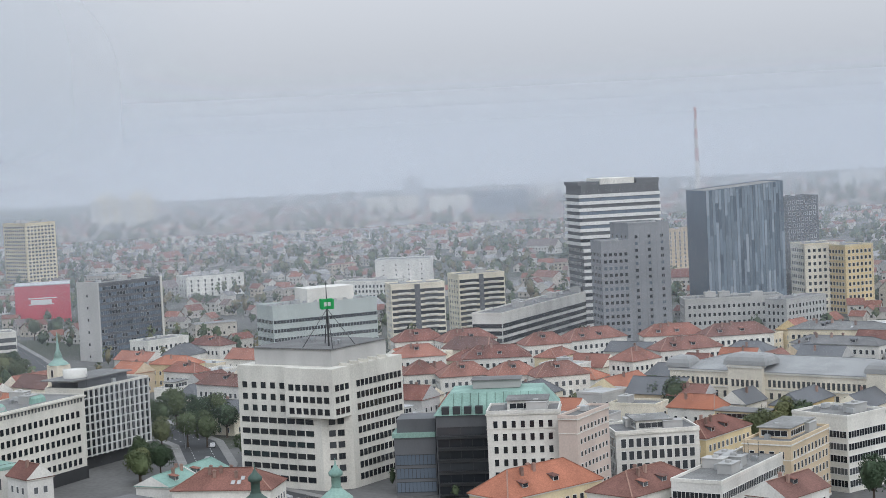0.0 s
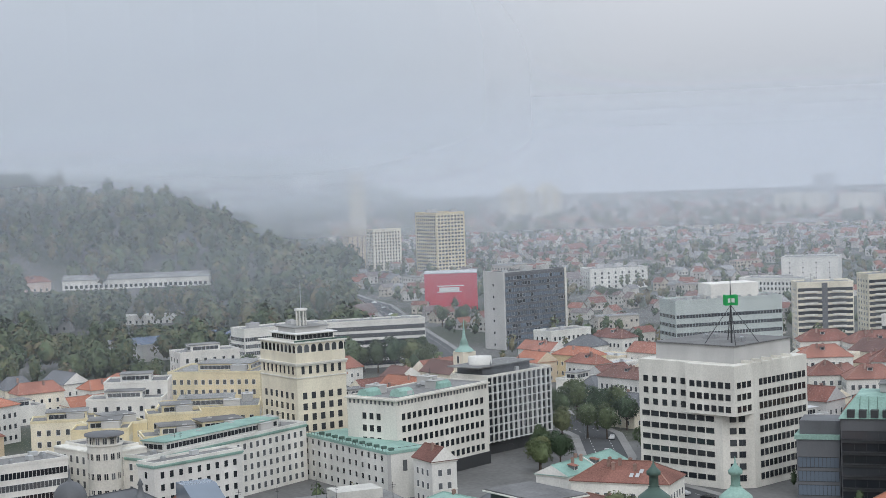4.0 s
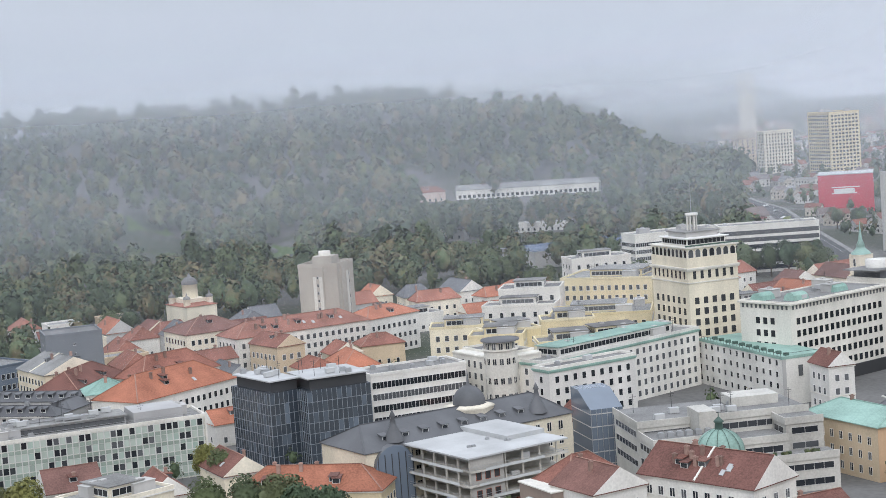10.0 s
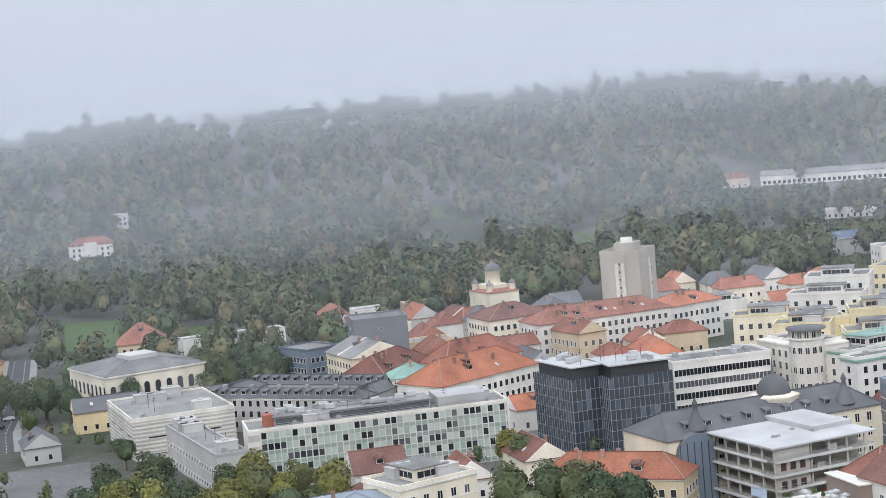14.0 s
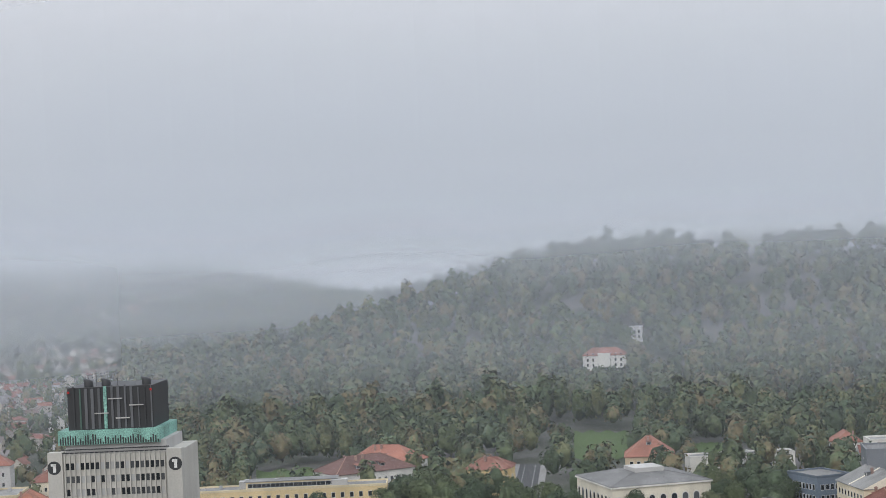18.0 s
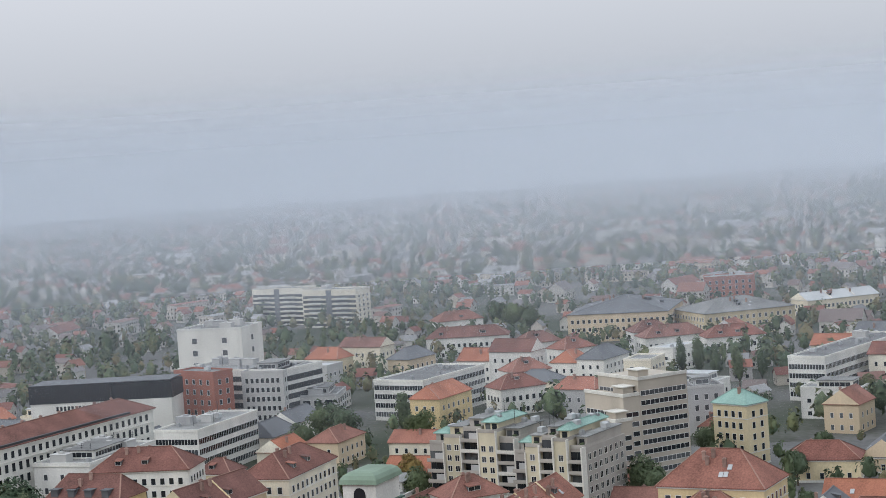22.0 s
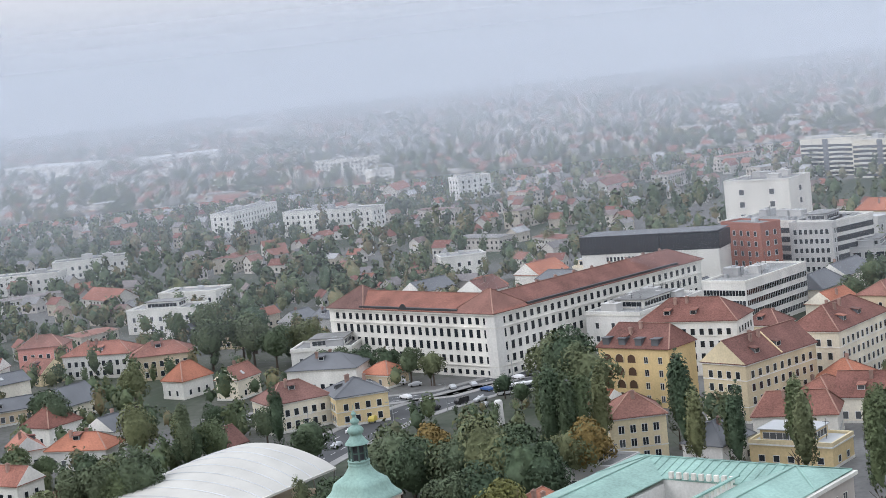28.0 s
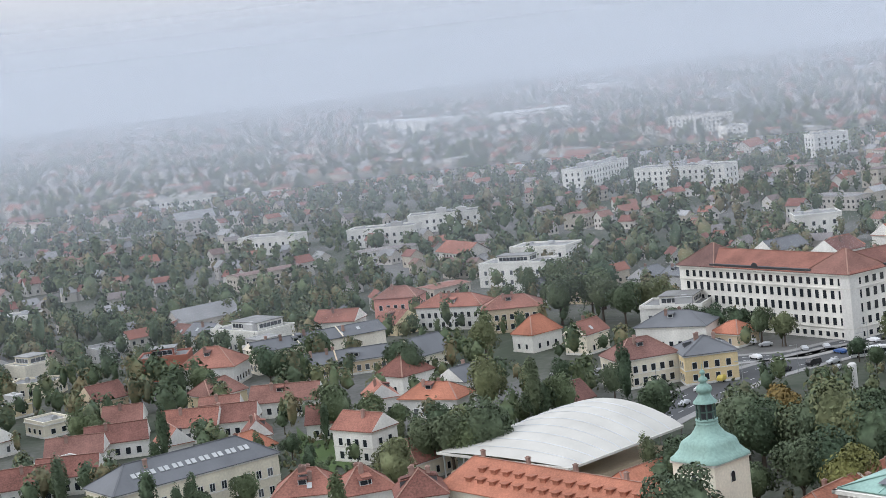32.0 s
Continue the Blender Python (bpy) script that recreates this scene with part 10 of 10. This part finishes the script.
tree(-456.0, -305.8, "broad", 1.42, 58)
tree(-452.9, -299.7, "broad", 1.32, 14)
tree(-450.6, -353.7, "broad", 1.32, 15)
tree(-450.1, -348.8, "broad", 1.22, 65)
tree(-390.3, -285.2, "broad", 1.42, 12)
tree(-360.8, -219.3, "broad", 1.63, 54)
tree(-359.0, -228.3, "broad", 1.42, 42)
tree(-358.5, -223.2, "broad", 1.32, 68)
tree(-335.3, -229.8, "broad", 1.32, 71)
tree(-336.2, -157.4, "broad", 1.42, 79)
tree(-334.1, -152.6, "broad", 1.42, 3)
tree(-331.2, -159.4, "broad", 1.22, 93)
tree(-374.7, -156.9, "broad", 1.63, 53)
tree(-368.7, -150.6, "broad", 1.52, 89)
tree(-385.4, -151.6, "autumn", 1.43, 68)
tree(-369.8, -137.2, "broad", 1.83, 80)
tree(-372.8, -131.6, "broad", 1.83, 37)
tree(-369.8, -125.6, "broad", 1.73, 41)
tree(-343.1, -132.0, "broad", 1.42, 57)
tree(-343.4, -125.8, "broad", 1.52, 9)
tree(-592.3, -332.7, "fir", 1.12, 88)
tree(-613.0, -331.0, "broad", 1.52, 35)
tree(-590.4, -299.4, "broad", 1.73, 13)
tree(-570.7, -294.6, "broad", 1.63, 87)
tree(-319.5, -262.3, "broad", 0.91, 57)
tree(-304.2, -263.8, "broad", 0.91, 12)
tree(-391.4, -274.2, "broad", 1.02, 12)
tree(-522.9, -461.8, "broad", 1.22, 85)
tree(-512.1, -476.0, "broad", 1.22, 20)
tree(-431.4, -367.1, "broad", 1.12, 83)
tree(-420.1, -353.6, "broad", 1.02, 49)

# ---- rows of town houses ----
NO_HOUSE = ((105.5, 112.5, 400, 600), (39.5, 47.5, 380, 470), (4, 11, 545, 640), (28, 34, 385, 440), (86, 97, 380, 440))


def town(kind, count, az0, az1, r0, r1, ang, seed, hs=(9, 16), near=True, reds=0.75, sizes=(14, 26)):
    rng = random.Random(seed)
    made = 0
    for _ in range(count * 14):
        if made >= count:
            break
        az, r = rng.uniform(az0, az1), math.sqrt(rng.uniform(r0 * r0, r1 * r1))
        x, y = polar(az, r)
        if any(a0 < az < a1 and b0 < r < b1 for a0, a1, b0, b1 in NO_HOUSE):
            continue
        a = ang + rng.choice((0, 90)) + rng.gauss(0, 3)
        w, d, h = rng.uniform(*sizes), rng.uniform(11, 14), rng.uniform(*hs)
        c, s = math.cos(radians(a)), math.sin(radians(a))
        if taken(x + c * w / 2 - s * d / 2, y + s * w / 2 + c * d / 2, max(w, d) * 0.36):
            continue
        made += 1
        wall = rng.choice((white, cream, white, yellow, ochre, cream, grey))
        word = {white: "white", cream: "cream", yellow: "yellow", ochre: "ochre", grey: "grey"}[wall]
        if rng.random() < reds:
            roof = rng.choice(("hip", "gable", "half", "gable"))
            rm = rng.choice((tile, tile, orange_tile, slate))
            lab = f"{word} plastered town house with {'dark' if rm is slate else 'red'} pitched roof"
            block(kind, lab, x, y, a, w, d, h, wall, roof, rm, rise=d * rng.uniform(0.3, 0.42), storey=3.5, spacing=3.4, win=(1.1, 1.7), seed=rng.random(), extras=0.25 if kind == "row_house" else 0.6, category="house", join=True)
        else:
            block(kind, f"{word} flat-roofed town house with roof clutter", x, y, a, w, d, h, wall, "flat", rng.choice((felt, felt, pale_roof)), storey=3.4, spacing=3.4, win=(1.5, 1.5), seed=rng.random(), clutter=0.8, category="house", join=True)


town("row_house", 92, -16, 14, 600, 860, 55, 102, hs=(7, 11), sizes=(14, 30))
town("row_house", 56, 14, 40, 560, 820, 52, 104, hs=(7, 12), sizes=(12, 26))
town("small_house", 60, -16, 62, 345, 640, 52, 108, hs=(4.5, 7.5), sizes=(12, 26))
town("small_house", 46, 62, 112, 400, 620, 160, 109, hs=(4.5, 7), sizes=(12, 26))
town("small_house", 18, 76, 84.5, 368, 455, 160, 110, hs=(6, 9), sizes=(11, 20), reds=0.85)
town("row_house", 40, 62, 96, 600, 860, 150, 105)
town("row_house", 16, 96, 112, 600, 760, 160, 106, hs=(6, 10))
town("small_house", 30, 112, 138, 400, 700, 165, 107, hs=(4, 7), sizes=(9, 15))


def suburb(name, label, n, az0, az1, r0, r1, seed, scale=1.0, blocks=0.06):
    """Many small far houses in one sheet."""
    rng = np.random.default_rng(seed)
    az = np.radians(rng.uniform(az0, az1, n))
    r = np.sqrt(rng.uniform(r0 * r0, r1 * r1, n))
    cx, cy = -np.sin(az) * r, np.cos(az) * r
    V, Fq, idx = [], [], []
    for i in range(n):
        if taken(cx[i], cy[i], 6):
            continue
        big = rng.random() < blocks
        w, d = (rng.uniform(16, 36), rng.uniform(11, 14)) if big else (rng.uniform(9, 15) * scale, rng.uniform(8, 10) * scale)
        h = rng.uniform(7, 12) if big else rng.uniform(4.5, 8)
        flat = big and rng.random() < 0.7
        rise = 0.3 if flat else d * rng.uniform(0.3, 0.45)
        a = radians(55 + (100 if az[i] > 1.2 else 0)) + rng.normal(0, 0.25) + (math.pi / 2 if rng.random() < 0.5 else 0)
        c, s = math.cos(a), math.sin(a)
        z = height(cx[i], cy[i]) - 0.5
        o = len(V)
        loc = [(-w / 2, -d / 2, 0), (w / 2, -d / 2, 0), (w / 2, d / 2, 0), (-w / 2, d / 2, 0), (-w / 2, -d / 2, h), (w / 2, -d / 2, h), (w / 2, d / 2, h), (-w / 2, d / 2, h), (-w / 2, 0, h + rise), (w / 2, 0, h + rise),
               (-w / 2 - 0.5, -d / 2 - 0.5, h - 0.2), (w / 2 + 0.5, -d / 2 - 0.5, h - 0.2), (w / 2 + 0.5, d / 2 + 0.5, h - 0.2), (-w / 2 - 0.5, d / 2 + 0.5, h - 0.2), (-w / 2 - 0.5, 0, h + rise + 0.2), (w / 2 + 0.5, 0, h + rise + 0.2)]
        V += [(cx[i] + c * p - s * q, cy[i] + s * p + c * q, z + u) for p, q, u in loc]
        for fc in ((0, 1, 5, 4), (1, 2, 6, 5), (2, 3, 7, 6), (3, 0, 4, 7), (5, 6, 9, 9), (7, 4, 8, 8)):
            Fq.append([o + k for k in fc])
            idx.append(0)
        for fc in ((10, 11, 15, 14), (12, 13, 14, 15)):
            Fq.append([o + k for k in fc])
            idx.append(1)
        if r[i] > 1750:
            continue
        for nx, ny, long, off in ((0, -1, w, d / 2), (0, 1, w, d / 2), (1, 0, d, w / 2), (-1, 0, d, w / 2)):
            wx, wy = nx * c - ny * s, nx * s + ny * c
            if wx * cx[i] + wy * cy[i] > 0:
                continue
            for col in range(int(long / 3.1)):
                for row in range(max(1, int((h - 1.2) / 2.9))):
                    if rng.random() < 0.15:
                        continue
                    u = -long / 2 + (col + 0.5) * long / int(long / 3.1)
                    o = len(V)
                    for du, dz in ((-0.6, 1.3), (0.6, 1.3), (0.6, 2.7), (-0.6, 2.7)):
                        p, q = nx * (off + 0.06) - ny * (u + du), ny * (off + 0.06) + nx * (u + du)
                        V.append((cx[i] + c * p - s * q, cy[i] + s * p + c * q, z + 0.4 + row * 2.9 + dz))
                    Fq.append([o, o + 1, o + 2, o + 3])
                    idx.append(2)
    tri = []
    ti = []
    for fc, m in zip(Fq, idx):
        tri.append(fc[:3])
        ti.append(m)
        if fc[2] != fc[3]:
            tri.append([fc[0], fc[2], fc[3]])
            ti.append(m)
    return tagged(new(name, np_mesh(name, V, tri, [far_wall, far_roof, glass], ti)), label, "houses", kind="stuff")


suburb("far_houses", "hazy suburb of white houses with red roofs", 1900, -20, 17, 940, 3000, 11, 0.85)
suburb("far_houses", "hazy suburb of white houses with red roofs", 1100, 62, 142, 680, 1500, 15, 0.75)
suburb("far_houses", "hazy suburb of white houses with red roofs", 2900, 62, 142, 1300, 3000, 12, 0.85)
suburb("far_blocks", "pale apartment blocks in the hazy suburb", 150, -20, 16, 1050, 3200, 16, 1.0, 1.0)
suburb("far_blocks", "pale apartment blocks in the hazy suburb", 240, 66, 142, 1150, 3200, 17, 1.0, 1.0)
suburb("far_houses", "distant pale houses in the haze", 900, -20, 16, 2600, 4300, 13, 1.3)
suburb("far_houses", "distant pale houses in the haze", 1500, 70, 142, 2600, 4300, 14, 1.3)


for x, y, kind, scale, turn in ((-334, 318, "lime", 1.25, 3), (-326, 300, "lime", 1.35, 8), (-318, 296, "autumn", 1.0, 5), (-300, 306, "lime", 1.2, 2), (-309, 288, "lime", 1.1, 7), (-347, 335, "broad", 1.3, 6), (-352, 322, "broad", 1.2, 9),
                                 (-272, 398, "lime", 1.0, 4), (-455, -28, "lime", 1.3, 5), (-447, -22, "broad", 1.3, 2), (-462, -18, "broad", 1.2, 8), (-330, -118, "lime", 1.5, 1)):
    tree(x, y, kind, scale, turn)
grove(30, 39.8, 47.2, 385, 465, 204, ("broad", "broad", "lime"), smin=0.9, smax=1.4)
grove(14, 4.5, 10.5, 560, 640, 205, smin=0.7, smax=1.1)
grove(12, 86, 97, 385, 440, 206, ("broad", "fir", "broad"), smin=0.7, smax=1.2)
grove(16, 76, 86, 375, 450, 207, ("broad", "lime", "broad", "fir"), smin=0.7, smax=1.2)
grove(22, 38, 60, 590, 700, 201, smin=0.9, smax=1.5)
grove(34, 112, 138, 360, 520, 202, ("broad", "broad", "broad", "poplar", "fir"), smin=0.6, smax=1.0)
grove(24, 60, 112, 420, 600, 203, ("broad", "broad", "fir"), smin=0.6, smax=1.0)


def woods(name, label, n, az0, az1, r0, r1, seed, pieces=34, keep=None, smin=0.8, smax=1.35, mats=None, fine=1, clump=2.0):
    """Woodland too dense to count, in one mesh; each tree has a tone of its own."""
    rng = np.random.default_rng(seed)
    kinds = []
    for s in range(8):
        h, slim = (13, 1.0) if s % 4 else (17, 0.7)
        V, F = crown_arrays(300 + s, 5.2, h, pieces, slim, clump)
        V2, F2 = core_arrays(300 + s, 5.2, h, slim, fine)
        V2 = np.concatenate([V, V2])
        kinds.append((V2, np.concatenate([F, F2 + len(V)]), crown_normals(V2, 5.2, h, slim), h))
    Vs, Fs, Ns, Ts, o = [], [], [], [], 0
    for _ in range(n):
        az, r = rng.uniform(az0, az1), math.sqrt(rng.uniform(r0 * r0, r1 * r1))
        x, y = polar(az, r)
        if taken(x, y, 2.0) or (keep and not keep(az, r)):
            continue
        V, F, N, h = kinds[rng.integers(8)]
        a, sc = rng.uniform(0, 6.28), rng.uniform(smin, smax)
        z = height(x, y) + 1.0
        for v0, v1, far, z_foot in VIEWS:  # low growth in front of what stands open on the slope
            if v0 < az < v1 and r < far:
                sc = min(sc, (EYE + (z_foot - EYE) * r / far - z) / h)
        if sc < min(0.22, smin):
            continue
        c, s = math.cos(a), math.sin(a)
        turned = np.array([[c, s, 0], [-s, c, 0], [0, 0, 1]])
        Vs.append(V @ turned * sc + [x, y, z])
        Ns.append(N @ turned)
        Ts.append(np.clip(rng.random() + np.repeat(rng.normal(0, 0.05, len(V) // 4 + 1), 4)[:len(V)], 0, 1))
        Fs.append(F + o)
        o += len(V)
    me = np_mesh(name, np.concatenate(Vs), np.concatenate(Fs), [mats or wood_leaf])
    me.attributes.new("tree_tone", "FLOAT", "POINT").data.foreach_set("value", np.concatenate(Ts).astype(np.float32))
    soft_normals(me, np.concatenate(Ns))
    return tagged(new(name, me), label, "woods", kind="stuff")


# what can be seen over the trees: azimuths, distance and height of its foot
VIEWS = [(a0, a1, r, height(*polar((a0 + a1) / 2, r)) + up) for a0, a1, r, up in
         ((46.5, 48.4, 1215, 5), (20.7, 26.8, 1322, 2), (21.9, 23.8, 1165, 3), (24.6, 26.1, 1130, 3), (34.3, 36.1, 1235, 1), (30.7, 31.8, 1150, 1), (45.9, 46.5, 1300, 6), (19.2, 23.4, 935, 5), (106.2, 111.2, 520, 0.5))]


def open_park(az, r):
    return not any(a - 0.1 < az < b + 0.1 and p - 60 < r < q for a, b, p, q in LAWNS)


woods("woodland", "dense mixed woodland on the hill side", 560, 16, 63, 840, 1010, 301, 170, keep=open_park, clump=0.95, smin=1.0, smax=1.7, fine=2)
woods("woodland", "dense mixed woodland on the hill side", 1250, 16, 63, 1000, 1300, 311, 90, keep=open_park, clump=1.3, smin=1.1, smax=1.9)
woods("woodland", "dense mixed woodland on the hill side", 2700, 16, 63, 1280, 1950, 310, 34, smin=1.1, smax=1.9)
woods("woodland", "dense mixed woodland on the hill top", 700, 18, 63, 1930, 2200, 320, 16, smin=1.1, smax=1.8)
woods("woodland", "far wooded hill in the haze", 2200, 50, 79, 2050, 2900, 302, 12, smin=1.2, smax=2.0)
woods("woodland", "far wooded hill in the haze", 700, 12, 30, 3000, 3700, 305, 10, smin=1.5, smax=2.4)
woods("park_trees", "row of large trees along the park", 240, 38, 61, 690, 850, 309, 150, smin=0.9, smax=1.4, clump=0.85, fine=2, keep=open_park)
woods("street_trees", "small trees and shrubs between the town houses", 640, -16, 112, 340, 700, 316, 90, smin=0.3, smax=0.6, clump=1.0)
woods("tree_belt", "dense belt of trees between the gardens", 300, 125.5, 140, 535, 780, 317, 110, smin=0.6, smax=1.1, clump=0.85)
woods("garden_plot_plants", "low green plants in the garden plots", 260, 124, 128.5, 405, 490, 318, 40, smin=0.1, smax=0.2, clump=2.0)
woods("street_trees", "small trees and shrubs between the town houses", 240, 62, 112, 420, 640, 319, 90, smin=0.45, smax=0.8, clump=0.9)
def patches(az, r):
    x, y = polar(az, r)
    return noise.noise((x * 0.011, y * 0.011, 7.0)) > 0.12


woods("tree_patch", "dark patches of large trees between the houses", 1500, 62, 141, 600, 1500, 330, 44, keep=patches, clump=1.2, smin=0.8, smax=1.4)
woods("tree_patch", "dark patches of large trees between the houses", 2600, 62, 141, 1500, 2900, 331, 10, keep=patches, smin=0.9, smax=1.6)
woods("tree_patch", "dark patches of large trees between the houses", 1100, -20, 17, 900, 2600, 332, 14, keep=patches, smin=0.7, smax=1.3)
woods("garden_trees", "trees between the far houses", 1900, -20, 18, 840, 2300, 303, 16, smin=0.5, smax=0.95)
woods("garden_trees", "dense garden trees between the houses", 1900, 62, 112, 620, 1400, 304, 40, clump=1.3, smin=0.45, smax=0.95)
woods("garden_trees", "dense garden trees between the houses", 760, 108, 142, 440, 800, 314, 110, smin=0.45, smax=0.9, clump=0.85)
woods("garden_trees", "dense garden trees between the houses", 1500, 110, 142, 760, 1400, 315, 30, smin=0.5, smax=1.0, clump=1.7)
woods("garden_trees", "trees between the far houses", 4600, 62, 142, 1300, 2700, 308, 11, smin=0.6, smax=1.1)
woods("garden_trees", "distant trees in the haze", 1800, 62, 142, 2600, 4300, 306, 7, smin=0.9, smax=1.7)
woods("garden_trees", "distant trees in the haze", 1100, -20, 16, 2300, 4300, 307, 7, smin=0.9, smax=1.7)

for house_name, found in PENDING.items():
    joined(bpy.data.objects[house_name], found)
